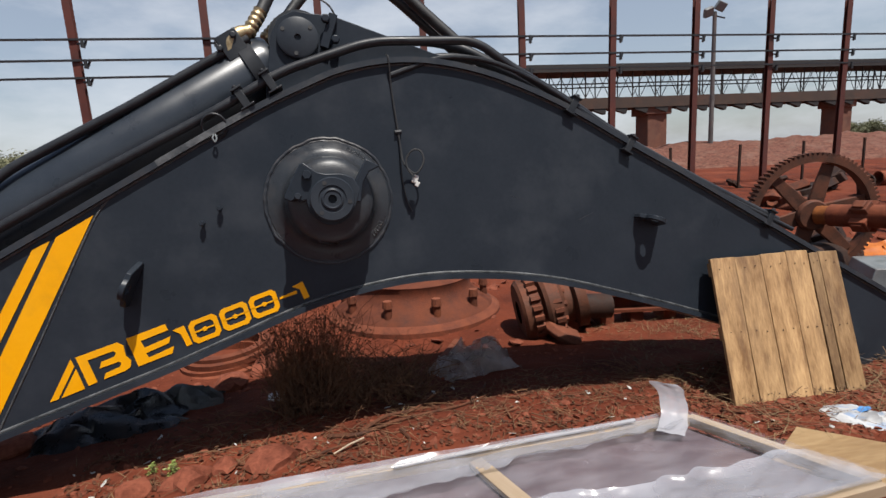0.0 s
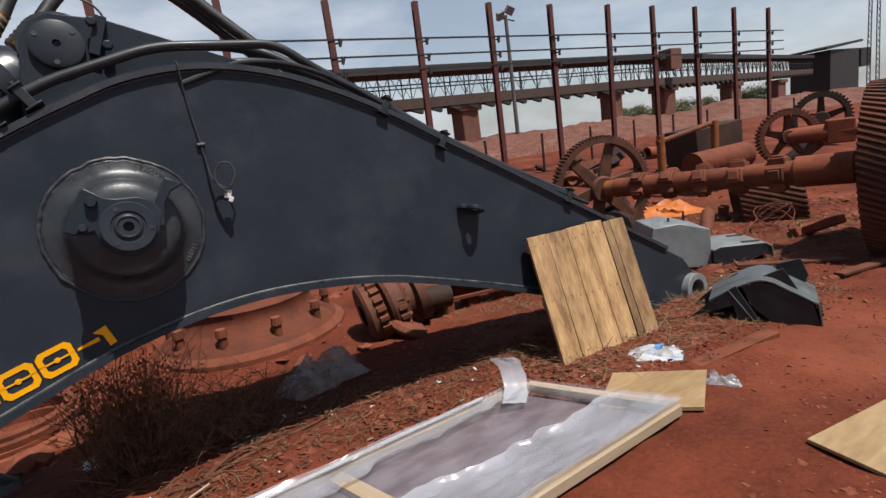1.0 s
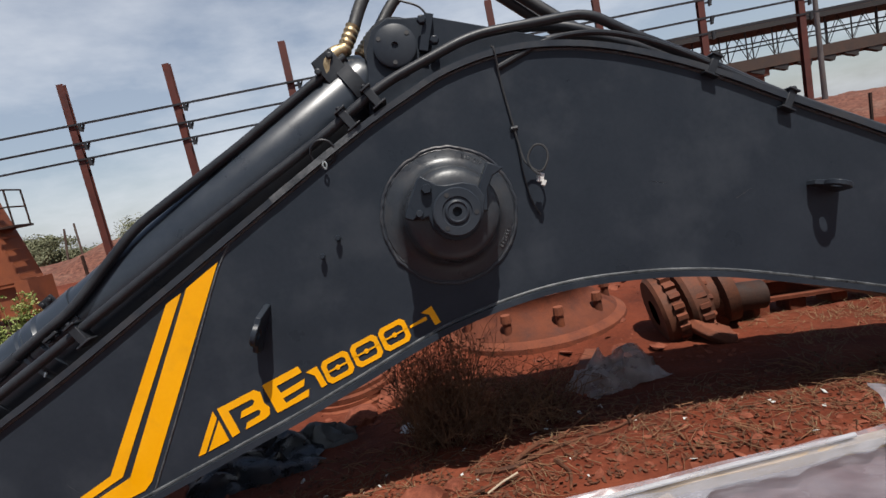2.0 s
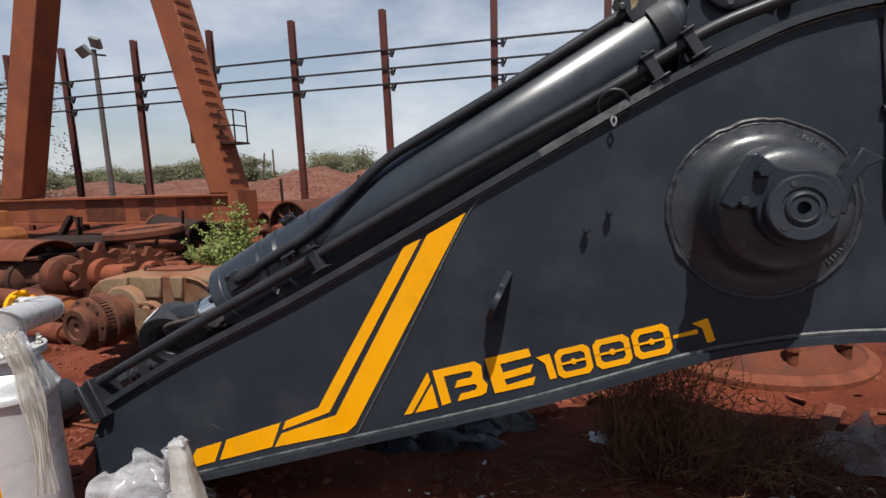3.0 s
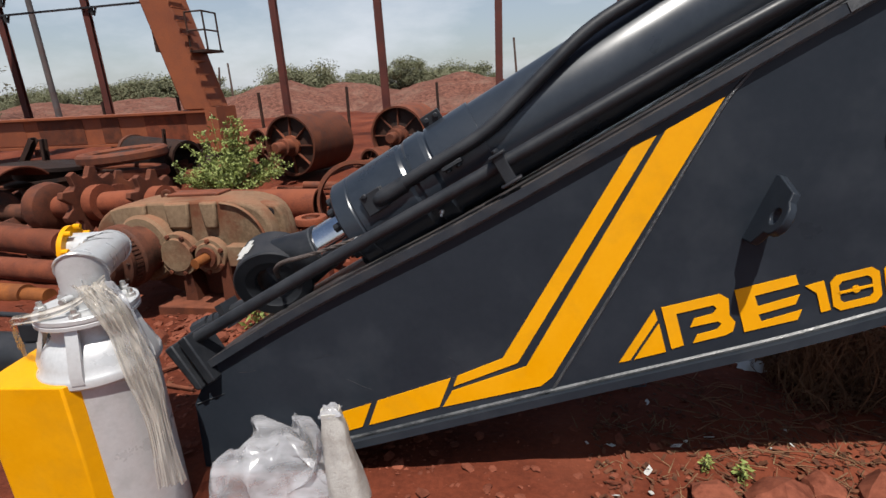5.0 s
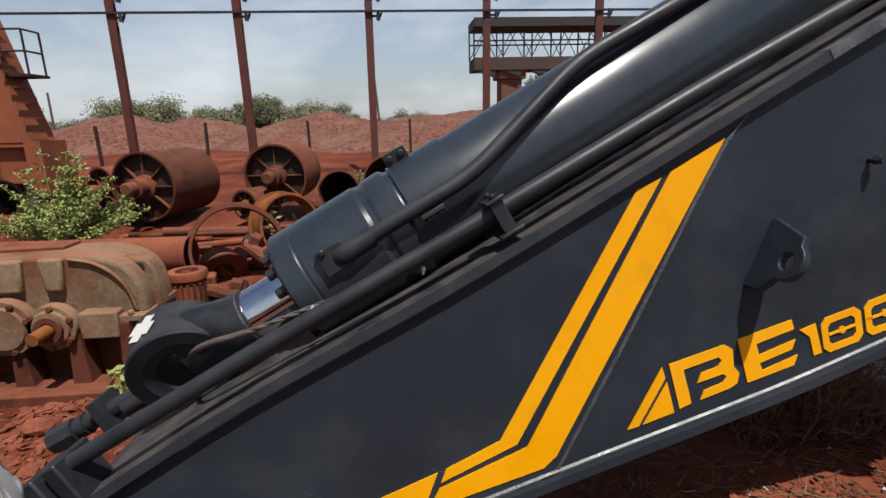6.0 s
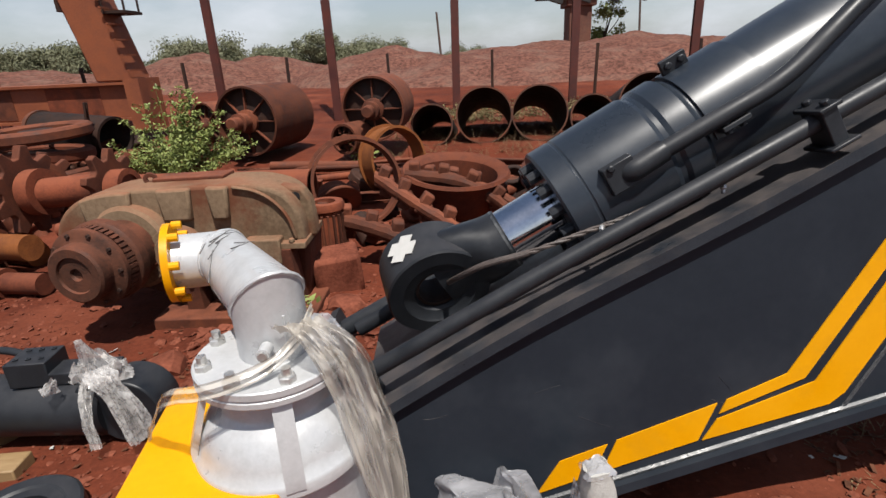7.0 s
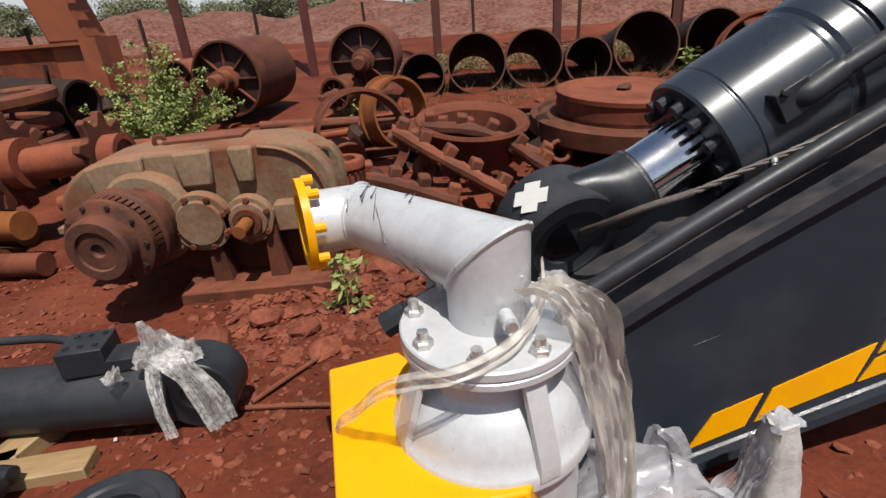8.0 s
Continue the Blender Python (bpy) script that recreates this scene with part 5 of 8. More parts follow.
# ---- second cylinder, timber and wrapping on the soil ----
def make_ground_cylinder():
    c = thing("boom_cylinder", "large black hydraulic cylinder with valve block lying on timbers", "hydraulic cylinder", m=pose(-4.35, 3.53, 0.10) @ Matrix.Scale(0.8, 4))
    part("barrel", lathe(B(), [(0, 0), (0.15, 0), (0.17, 0.02), (0.17, 2.2), (0, 2.2)], 48, along((-0.12, 0, -0.01), (-2, 0.04, -0.01))), black_paint, c)
    soften(part("end_eye", pipe(B(), (0, -0.11, 0), (0, 0.11, 0), 0.19, 0.07, 48), black_paint, c, "black rounded end eye"), 0.01)
    soften(part("eye_neck", box(B(), (0.24, 0.2, 0.3), (-0.13, 0, 0)), black_paint, c), 0.02)
    blk = soften(part("valve_block", box(B(), (0.21, 0.19, 0.14), (-0.50, 0.02, 0.225), (0, 0, 6)), black_paint, c, "black square valve block with socket bolts"), 0.005)
    for i in range(3):
        for j in (-1, 1):
            part("socket_bolt", lathe(B(), [(0.006, 0.004), (0.006, 0.008), (0.014, 0.008), (0.014, 0)], 12, pose(-0.565 + 0.065 * i, 0.02 + 0.05 * j + 0.007 * i, 0.295)), black_paint, blk)
    soften(part("manifold_plate", box(B(), (0.34, 0.15, 0.07), (-0.24, 0.02, 0.19), (0, 0, 3)), black_paint, c), 0.006)
    part("feed_pipe", tube(B(), bent([(-0.58, 0.10, 0.23), (-0.75, 0.16, 0.25), (-2.0, 0.24, 0.24)], 0.1), 0.022, 12), black_paint, c)


def make_timbers():
    for x, y, z, l, a, tilt in ((-5.02, 3.55, -0.06, 0.5, 72, 0), (-4.92, 3.27, -0.05, 0.42, 5, 0), (-5.25, 3.25, -0.06, 0.5, 20, 0)):
        t = thing("timber_block", "squared yellowish timber block bearing the cylinder", "timber", "timber supports", m=pose(x, y, z, 0, tilt, a))
        soften(part("timber", box(B(), (l, 0.12, 0.10)), plywood, t), 0.006)
    t = thing("seal_ring", "thick black flange ring lying flat on the soil", "flange ring", m=on_ground(-4.46, 2.93, 0.02, 2, -3, 0) @ Matrix.Scale(0.88, 4))
    part("inner_lip", lathe(B(), [(0.12, 0.0), (0.145, 0.0), (0.145, 0.03), (0.12, 0.03)], 48, close=True), rubber, t)
    part("ring_body", lathe(B(), [(0.14, -0.02), (0.24, -0.02), (0.25, -0.01), (0.25, 0.05), (0.24, 0.06), (0.19, 0.06), (0.18, 0.05), (0.14, 0.05)], 56, close=True), black_paint, t)
    t = thing("hose_joint", "bundle of ribbed black hydraulic hose ends", "hydraulic hose", m=on_ground(-4.98, 3.12, 0.03))
    for i in range(3):
        bm = tube(B(), bent([(-0.5, -0.05 + 0.05 * i, 0.05), (-0.1, -0.03 + 0.05 * i, 0.06), (0.08, -0.06 + 0.06 * i, 0.05)], 0.1), 0.028, 12)
        part("hose", bm, rubber, t)
        part("crimp", lathe(B(), [(0, 0), (0.034, 0), (0.036, 0.02), (0.034, 0.06), (0.02, 0.065), (0, 0.065)], 14, along((0.02, -0.05 + 0.06 * i, 0.055), (0.12, -0.06 + 0.06 * i, 0.05))), black_paint, t)
    for pts in (((-4.24, 3.53), (-4.0, 3.50), (-3.74, 3.46)), ((-4.20, 3.56), (-4.08, 3.72), (-3.93, 3.93))):
        t = thing("rebar_rod", "thin rusty iron rod lying on the soil", "iron rod", "iron rods", m=pose(0, 0, 0))
        part("rod_body", tube(B(), curve_points([(x, y, ground_height(x, y) + 0.02) for x, y in pts], 5), 0.011, 8), rust_brown, t)


def crumple(name, size, seed, mat, m, label, category, cells=18, rough_=0.5, group=""):
    """A crumpled sheet: a folded grid."""
    bm = B()
    sx, sy, sz = size
    vs = []
    for j in range(cells + 1):
        for i in range(cells + 1):
            u, v = i / cells, j / cells
            p = Vector((u * 3 + seed * 5.3, v * 3, seed))
            fold = abs(noise.noise(p * 1.1)) * 1.3 + 0.5 * abs(noise.noise(p * 2.7)) + 0.12 * abs(noise.noise(p * 6.0))
            edge = min(u, v, 1 - u, 1 - v) * 4
            hgt = sz * min(1.0, edge) * (1 - rough_ + rough_ * fold * 1.8)
            vs.append(bm.verts.new(((u - 0.5) * sx * (1 + 0.25 * noise.noise(p * 0.8)) + 0.12 * sx * noise.noise(p * 2), (v - 0.5) * sy * (1 + 0.25 * noise.noise(p * 0.9 + Vector((9, 0, 0)))) + 0.12 * sy * noise.noise(p * 2.2), hgt)))
    w = cells + 1
    for j in range(cells):
        for i in range(cells):
            bm.faces.new((vs[j * w + i], vs[j * w + i + 1], vs[(j + 1) * w + i + 1], vs[(j + 1) * w + i]))
    ob = part(name, bm, mat, None, smooth=50, m=m)
    return tagged(ob, label, category, group)


def hang_strip(line, wide, mat, parent, name, label="", seed=1.0, across=(1, 0, 0), cells=6, deep=0.016):
    bm = B()
    cells *= 3
    pts = curve_points(line, 12)
    rows = []
    a = Vector(across).normalized()
    for i, p in enumerate(pts):
        s = i / (len(pts) - 1)
        way = (pts[min(i + 1, len(pts) - 1)] - pts[max(i - 1, 0)]).normalized()
        out = a.cross(way).normalized()
        row = []
        for k in range(cells + 1):
            q = k / cells - 0.5
            n = noise.noise((q * 4 + seed * 3, s * 3, seed)) + 0.75 * (1 - 3 * abs(noise.noise((q * 11 + seed, s * 3.5, seed * 2)))) * min(1.0, wide / 0.06) + 0.3 * noise.noise((q * 26 + seed, s * 16, seed))
            row.append(bm.verts.new(p + a * wide * q * (1 + 0.35 * noise.noise((s * 4, seed, 2))) + out * deep * n))
        rows.append(row)
    for r0, r1 in zip(rows, rows[1:]):
        for k in range(cells):
            bm.faces.new((r0[k], r0[k + 1], r1[k + 1], r1[k]))
    return part(name, bm, mat, parent, label, smooth=50)


def make_wraps():
    t = thing("plastic_strap_wrap", "dusty translucent plastic strip tied round the silver drum", "plastic wrap", m=pose(-3.31, 2.558, 0))
    hang_strip([(0.095, 0.0, 1.0), (0.085, -0.055, 0.975), (0.045, -0.10, 0.945), (-0.01, -0.14, 0.93), (-0.075, -0.165, 0.922), (-0.135, -0.15, 0.905), (-0.19, -0.11, 0.86), (-0.24, -0.07, 0.79), (-0.285, -0.03, 0.73), (-0.30, -0.02, 0.67)], 0.034,
               film_dirty, t, "wrap_band", "twisted dusty band", 2.0, (0.25, 0.2, 1), 4, 0.008)
    hang_strip([(0.075, -0.05, 1.0), (0.118, -0.07, 0.985), (0.161, -0.08, 0.935), (0.188, -0.08, 0.851), (0.215, -0.08, 0.722), (0.235, -0.08, 0.533), (0.235, -0.09, 0.25)], 0.095, film_dirty, t, "wrap_tail", "long hanging tail of dirty film", 1.0, (1.0, 0.55, 0), 10)
    hang_strip([(0.085, -0.02, 0.99), (0.13, -0.03, 0.975), (0.175, -0.04, 0.91), (0.205, -0.05, 0.75), (0.225, -0.05, 0.50)], 0.055, film_milky, t, "wrap_tail", "", 4.0, (0.6, 0.8, 0), 8)
    t = thing("bubble_wrap", "torn clear bubble wrap round the cylinder eye", "bubble wrap", m=pose(-4.46, 3.49, 0.265) @ Matrix.Scale(0.85, 4))
    for k, (at, size, seed) in enumerate((((0.0, 0.0, 0.02), (0.20, 0.18, 0.14), 3), ((0.12, -0.02, 0.02), (0.14, 0.10, 0.06), 5), ((-0.17, -0.10, -0.02), (0.07, 0.06, 0.06), 8))):
        ob = crumple("wrap_clump", size, seed, film_bubble, pose(*at, 20, 10, 30 * k), "", "", 14, 0.8)
        ob.parent = t
    hang_strip([(0.06, -0.1, 0.09), (0.153, -0.17, 0.10), (0.192, -0.18, 0.03), (0.244, -0.18, -0.10), (0.279, -0.18, -0.26)], 0.12, film_bubble, t, "wrap_tail", "", 2.5, (1, 0.5, 0.3), 8)
    hang_strip([(-0.02, -0.05, 0.0), (0.02, -0.16, -0.1), (0.06, -0.22, -0.28)], 0.06, film_bubble, t, "wrap_tail", "", 9.5, (1, 0.3, 0), 6)
    crumple("plastic_sheet", (0.56, 0.42, 0.26), 12, film_milky, on_ground(-2.86, 2.78, -0.02, 0, 0, 8), "crumpled milky plastic sheeting heaped beside the boom", "plastic sheet", 30, 0.22)
    t = thing("wrapped_post", "upright square steel end wrapped in white woven tape and film", "wrapped part", m=pose(-2.53, 2.73, -0.05, 0, -4, 14))
    bm = B()
    rings = []
    for j in range(21):
        z = -0.03 + 0.50 * j / 20
        ring = []
        for k in range(24):
            a = 2 * math.pi * k / 24
            c, s = math.cos(a), math.sin(a)
            q = 0.050 / max(abs(c), abs(s)) ** 0.35 * (1 + 0.16 * noise.noise((c * 2.5, s * 2.5, z * 5)) + 0.05 * noise.noise((c * 7, s * 7, z * 20)) + 2.2 * max(0.0, 0.34 - z)) * (1 - 0.3 * smooth_step(0.36, 0.47, z))
            ring.append(bm.verts.new((c * q, s * q, z + 0.012 * noise.noise((c * 1.5, s * 1.5, 7)))))
        rings.append(ring)
    for r0, r1 in zip(rings, rings[1:]):
        for k in range(24):
            bm.faces.new((r0[k], r0[(k + 1) % 24], r1[(k + 1) % 24], r1[k]))
    bm.faces.new(rings[-1])
    part("woven_tape", bm, woven_white, t, "white woven tape", smooth=60)
    ob = crumple("film_cap", (0.075, 0.07, 0.03), 14, film_milky, pose(0, 0, 0.46), "", "", 12, 0.3)
    ob.parent = t
    hang_strip([(-0.05, 0.0, 0.40), (-0.07, 0.01, 0.30), (-0.12, 0.02, 0.20), (-0.22, 0.03, 0.14)], 0.10, film_milky, t, "film_web", "", 6.1, (0.2, 1, 0.1), 8, 0.007)


woven_white = material("white_woven_tape", (0.32, 0.31, 0.29), (0.42, 0.41, 0.385), 0.6, grain=25, fine=140, bump=0.35, stain=(0.2, 0.16, 0.12), stain_amount=0.4, stain_scale=8)
make_ground_cylinder()
make_timbers()
make_wraps()


# ---- hoses and wire on the boom ----
rope_brown = material("greasy_wire_rope", (0.0338, 0.0255, 0.0225), (0.075, 0.0562, 0.0488), 0.6, grain=20, fine=120, bump=0.3)


def make_hoses():
    h = thing("hydraulic_hose", "black rubber hydraulic hose with brass end fittings arching over the bracket", "hydraulic hose", m=BOOM)
    part("hose", tube(B(), curve_points([(-0.36, 0.20, 2.46), (-0.30, 0.22, 2.55), (-0.20, 0.26, 2.74), (-0.04, 0.32, 2.96), (0.18, 0.36, 3.06), (0.42, 0.38, 2.96), (0.68, 0.38, 2.70), (0.98, 0.36, 2.42), (1.22, 0.34, 2.20)], 8), 0.036, 14), rubber, h)
    part("hose", tube(B(), curve_points([(-0.27, 0.32, 2.47), (-0.18, 0.36, 2.56), (0.0, 0.4, 2.78), (0.22, 0.44, 2.90), (0.46, 0.46, 2.84), (0.78, 0.46, 2.57), (1.06, 0.44, 2.3)], 8), 0.033, 14), rubber, h)
    for p0, p1 in (((-0.365, 0.20, 2.45), (-0.285, 0.225, 2.585)), ((-0.28, 0.32, 2.455), (-0.19, 0.35, 2.56))):
        m = along(p0, p1)
        n = (Vector(p1) - Vector(p0)).length
        part("brass_ferrule", lathe(B(), [(0, 0)] + [(0.043 if i % 2 else 0.037, n * i / 9) for i in range(10)] + [(0, n)], 20, m), brass, h, "ribbed brass hose ferrule")
    part("elbow_fitting", tube(B(), curve_points([(-0.47, 0.17, 2.33), (-0.455, 0.165, 2.40), (-0.41, 0.18, 2.445), (-0.36, 0.2, 2.46)], 5), 0.04, 14), brass, h, "brass elbow")
    bm = box(B(), (0.13, 0.14, 0.15), (-0.45, 0.20, 2.37), (0, -30, 0))
    for dx in (-0.045, 0.03):
        hexagon(bm, (-0.47 + dx, 0.13, 2.39 + dx), (0, -1, 0), 0.02, 0.02)
    soften(part("flange_block", bm, black_paint, h), 0.005)
    part("thin_lead", tube(B(), curve_points([(0.12, 0.3, 2.45), (0.15, 0.3, 2.56), (0.11, 0.3, 2.66), (0.0, 0.3, 2.72)], 6), 0.006, 6), rubber, h)

    w = thing("wire_lead", "thin black wire with a coiled loop and white connector hanging down", "wire", m=BOOM)
    line = curve_points([(0.395, 0.0, 2.27), (0.40, -0.034, 2.235), (0.405, -0.01, 2.1), (0.415, -0.012, 1.95), (0.424, -0.012, 1.83), (0.43, -0.02, 1.74), (0.437, -0.05, 1.64), (0.49, -0.105, 1.575), (0.54, -0.11, 1.64), (0.53, -0.10, 1.70), (0.485, -0.09, 1.71), (0.447, -0.08, 1.66), (0.452, -0.09, 1.60), (0.482, -0.108, 1.555)], 6)
    part("wire", tube(B(), line, 0.0055, 6), rubber, w)
    part("wire", tube(B(), curve_points([(0.43, -0.01, 1.78), (0.425, -0.012, 1.6), (0.44, -0.014, 1.44), (0.47, -0.016, 1.36)], 6), 0.004, 6), rubber, w)
    bm = box(B(), (0.032, 0.026, 0.045), (0.488, -0.085, 1.545), (0, 20, 0))
    box(bm, (0.022, 0.02, 0.03), (0.497, -0.09, 1.515), (0, 30, 0))
    soften(part("connector", bm, white_card, w, "white plastic connector"), 0.003)
    part("wire_clip", rod(B(), (0.405, -0.012, 1.827), (0.443, -0.012, 1.827), 0.013, seg=10), black_paint, w)
    r = thing("lifting_shackle", "thin steel ring and tag hanging from the top rim", "ring", m=BOOM)
    bm = tube(B(), [(-0.565 + 0.062 * math.cos(a), -0.02 - 0.02 * math.sin(a), 1.895 + 0.062 * math.sin(a)) for a in (2 * math.pi * i / 28 for i in range(29))], 0.007, 8)
    part("ring", bm, black_paint, r)
    part("tag_loop", tube(B(), curve_points([(-0.57, -0.035, 1.85), (-0.577, -0.04, 1.83), (-0.567, -0.04, 1.81), (-0.557, -0.038, 1.83), (-0.565, -0.035, 1.85)], 5), 0.005, 6), grey_steel, r, "small bright steel loop")
    k = thing("sling_rope", "brown wire rope sling threaded through the rod eye", "wire rope", m=BOOM)
    pts = curve_points([(-2.93, 0.24, 0.80), (-2.885, 0.13, 0.86), (-2.82, 0.075, 0.905), (-2.70, 0.06, 0.937), (-2.55, 0.06, 0.985), (-2.40, 0.055, 1.036), (-2.2, 0.05, 1.125), (-2.05, 0.045, 1.20), (-1.93, 0.03, 1.27)], 8)
    bm = tube(B(), pts[:25], 0.010, 10)
    part("sleeve", bm, rope_brown, k, "dusty hose sleeve on the rope")
    for s in range(3):
        strand = []
        for i, p in enumerate(pts[23:]):
            a = i * 0.9 + s * 2.094
            strand.append(p + Vector((0, math.cos(a), math.sin(a))) * 0.0045)
        part("strand", tube(B(), strand, 0.0048, 6), rope_brown, k)
    for x, z in ((-2.157, 1.085), (-2.498, 0.985)):
        part("grease_nipple", lathe(B(), [(0, 0), (0.012, 0), (0.012, 0.02), (0.018, 0.025), (0.018, 0.045), (0.008, 0.055), (0, 0.055)], 12, pose(x, 0.04, z, -20, 10, 0) @ Matrix.Scale(0.5, 4)), steel_bolt, k, "bright ball-shaped clamp nut")


make_hoses()


# ---- foreground: pallet board, crate, plywood ----
def make_pallet():
    # board leaning on the boom: lower corners on the soil, upper edge against the plate
    bl, br, tl = Vector((2.425, 2.767, -0.07)), Vector((3.375, 2.692, -0.085)), BOOM @ Vector((2.445, -0.06, 0.89))
    ax = (br - bl).normalized()
    up = (tl - bl).normalized()
    out = ax.cross(up).normalized()
    up = out.cross(ax).normalized()
    p = thing("pallet_board", "rough sawn wooden plank board leaning against the boom", "wooden board", m=Matrix.Translation(bl) @ Matrix((ax, -out, up)).transposed().to_4x4())
    n, h = (br - bl).length, (tl - bl).length
    rnd = random.Random(4)
    wide = [0.19, 0.20, 0.20, 0.175, 0.08, 0.15]
    x = 0.0
    k = n / sum(wide)
    for i, w in enumerate(wide):
        w *= k
        top, low = h + rnd.uniform(-0.012, 0.012), rnd.uniform(-0.008, 0.008)
        gap = 0.010 if i in (0, 3, 4) else 0.003
        o = [(x + 0.0006, low), (x + w - gap, low + rnd.uniform(-0.006, 0.006)), (x + w - gap * 0.6, top), (x + 0.0006, top + rnd.uniform(-0.006, 0.006))]
        soften(part("plank", slab(B(), o, -0.02 + rnd.uniform(-0.004, 0.004), 0.003), wood, p, "rough pine plank"), 0.003)
        for z in (0.1, h / 2, h - 0.08):
            for dx in (0.3, 0.7):
                part("nail_head", lathe(B(), [(0, 0.0), (0.004, 0.0), (0.004, 0.003), (0, 0.003)], 8, pose(x + w * dx, -0.0225, z + rnd.uniform(-0.01, 0.01), 90)), rust_dark, p)
        x += w
    for z in (0.09, h / 2, h - 0.08):
        part("batten", box(B(), (n - 0.02, 0.035, 0.09), (n / 2, 0.0215, z)), wood, p, "cross batten behind the planks", smooth=0)


def make_crate():
    A, Bc, C, D = Vector((-0.95, 2.57, 0.0)), Vector((1.965, 2.605, 0.0)), Vector((2.37, 1.82, 0.0)), Vector((-0.75, 1.66, 0.0))
    c = thing("glass_crate", "shallow wooden crate holding a glass panel under plastic film", "crate", m=pose(0.7, 2.2, 0))
    off = Vector((0.7, 2.2, 0))

    def batten(p, q, wide=0.075, high=0.05, z=0.055, mat=wood_pale):
        p, q = p - off, q - off
        d = q - p
        return soften(part("batten", box(B(), (d.length, wide, high)), mat, c, "pale pine batten",
                           m=Matrix.Translation((p + q) / 2 + Vector((0, 0, z))) @ pose(0, 0, 0, 0, 0, math.degrees(math.atan2(d.y, d.x)))), 0.004)
    batten(A, Bc, 0.055, 0.06)
    batten(Bc, C, 0.06, 0.055)
    batten(D, C, 0.065, 0.06)
    batten(A, D, 0.07, 0.06)
    batten(Vector((0.63, 2.53, 0)), Vector((0.88, 1.78, 0)), 0.085, 0.03, 0.065)
    batten(Vector((-0.45, 2.53, 0)), Vector((-0.3, 1.75, 0)), 0.085, 0.03, 0.065)
    bm = B()
    vs = [bm.verts.new(q - off + Vector((0, 0, z))) for z in (0.028, 0.036) for q in (A.lerp(C, 0.03), Bc.lerp(D, 0.03), C.lerp(A, 0.03), D.lerp(Bc, 0.03))]
    for f in ((3, 2, 1, 0), (4, 5, 6, 7), (0, 1, 5, 4), (1, 2, 6, 5), (2, 3, 7, 6), (3, 0, 4, 7)):
        bm.faces.new([vs[i] for i in f])
    part("glass_panel", bm, glass_sheet, c, "dusty dark tinted glass panel", smooth=0)
    part("backing_board", box(B(), (2.6, 0.75, 0.012), (-0.1, 0.0, 0.012)), plywood, c, smooth=0)
    f = thing("crate_film", "loose crinkled clear plastic film draped over the crate", "plastic film", m=pose(0.7, 2.2, 0))

    def sheet(quad, nu, nv, z, amp, seed, mat, name, ragged=0.0):
        bm = B()
        rows = []
        for j in range(nv + 1):
            row = []
            for i in range(nu + 1):
                u, v = i / nu, j / nv
                p = quad[0].lerp(quad[1], u).lerp(quad[3].lerp(quad[2], u), v) - off
                q = Vector((p.x * 1.5 + p.y * 1.2, p.y * 6.0 - p.x * 1.3, seed))
                w = 0.7 * noise.noise(q) + 0.8 * (1 - 3 * abs(noise.noise(q * 1.7))) + 0.45 * (1 - 3 * abs(noise.noise(q * 3.6 + Vector((5, 2, 0))))) + 0.15 * noise.noise(q * 8)
                p = p + (quad[3] - quad[0]).normalized() * ragged * (0.6 * noise.noise((p.x * 2.5, seed, 1)) + 0.4 * noise.noise((p.x * 9, seed, 3))) * (v if ragged > 0 else 1 - v)
                sag = min(1.0, 6 * min(u, v, 1 - u, 1 - v))
                row.append(bm.verts.new(p + Vector((0, 0, z - 0.03 * sag + amp * w))))
            rows.append(row)
        for a, b in zip(rows, rows[1:]):
            for i in range(nu):
                bm.faces.new((a[i], a[i + 1], b[i + 1], b[i]))
        return part(name, bm, mat, f, smooth=50)
    sheet([A, Bc, C, D], 220, 80, 0.100, 0.006, 2.0, film_clear, "film_sheet")
    sheet([A.lerp(D, 0.52), Bc.lerp(C, 0.66), C + Vector((0.03, -0.02, 0)), D + Vector((0, -0.03, 0))], 200, 36, 0.112, 0.006, 7.0, film_band, "film_fold", -0.09)
    sheet([A + Vector((0, 0.03, 0)), Bc + Vector((-0.06, 0.02, 0)), Bc.lerp(C, 0.04) + Vector((-0.12, -0.05, 0)), A.lerp(D, 0.40)], 200, 30, 0.110, 0.006, 11.0, film_band, "film_fold", 0.12)
    sheet([Bc + Vector((-0.02, 0.03, 0)), C + Vector((0.05, 0.0, 0)), C + Vector((-0.16, -0.02, 0)), Bc + Vector((-0.10, -0.03, 0))], 60, 10, 0.108, 0.006, 15.0, film_clear, "film_fold")
    flap = [Vector((1.72, 2.44, 0.095)), Vector((1.78, 2.50, 0.10)), Vector((1.83, 2.56, 0.13)), Vector((1.85, 2.60, 0.19)), Vector((1.835, 2.62, 0.255)), Vector((1.80, 2.63, 0.30))]
    hang_strip([p - off for p in flap], 0.16, film_flap_soft, f, "film_flap", "film standing up at the corner", 3.0, (0.95, -0.3, -0.2), 3, 0.004)
    part("film_roll", tube(B(), curve_points([Vector((0.2, 2.55, 0.105)) - off, Vector((0.9, 2.57, 0.115)) - off, Vector((1.6, 2.6, 0.11)) - off], 8), 0.012, 8), film_milky, f, "rolled film edge along the batten")


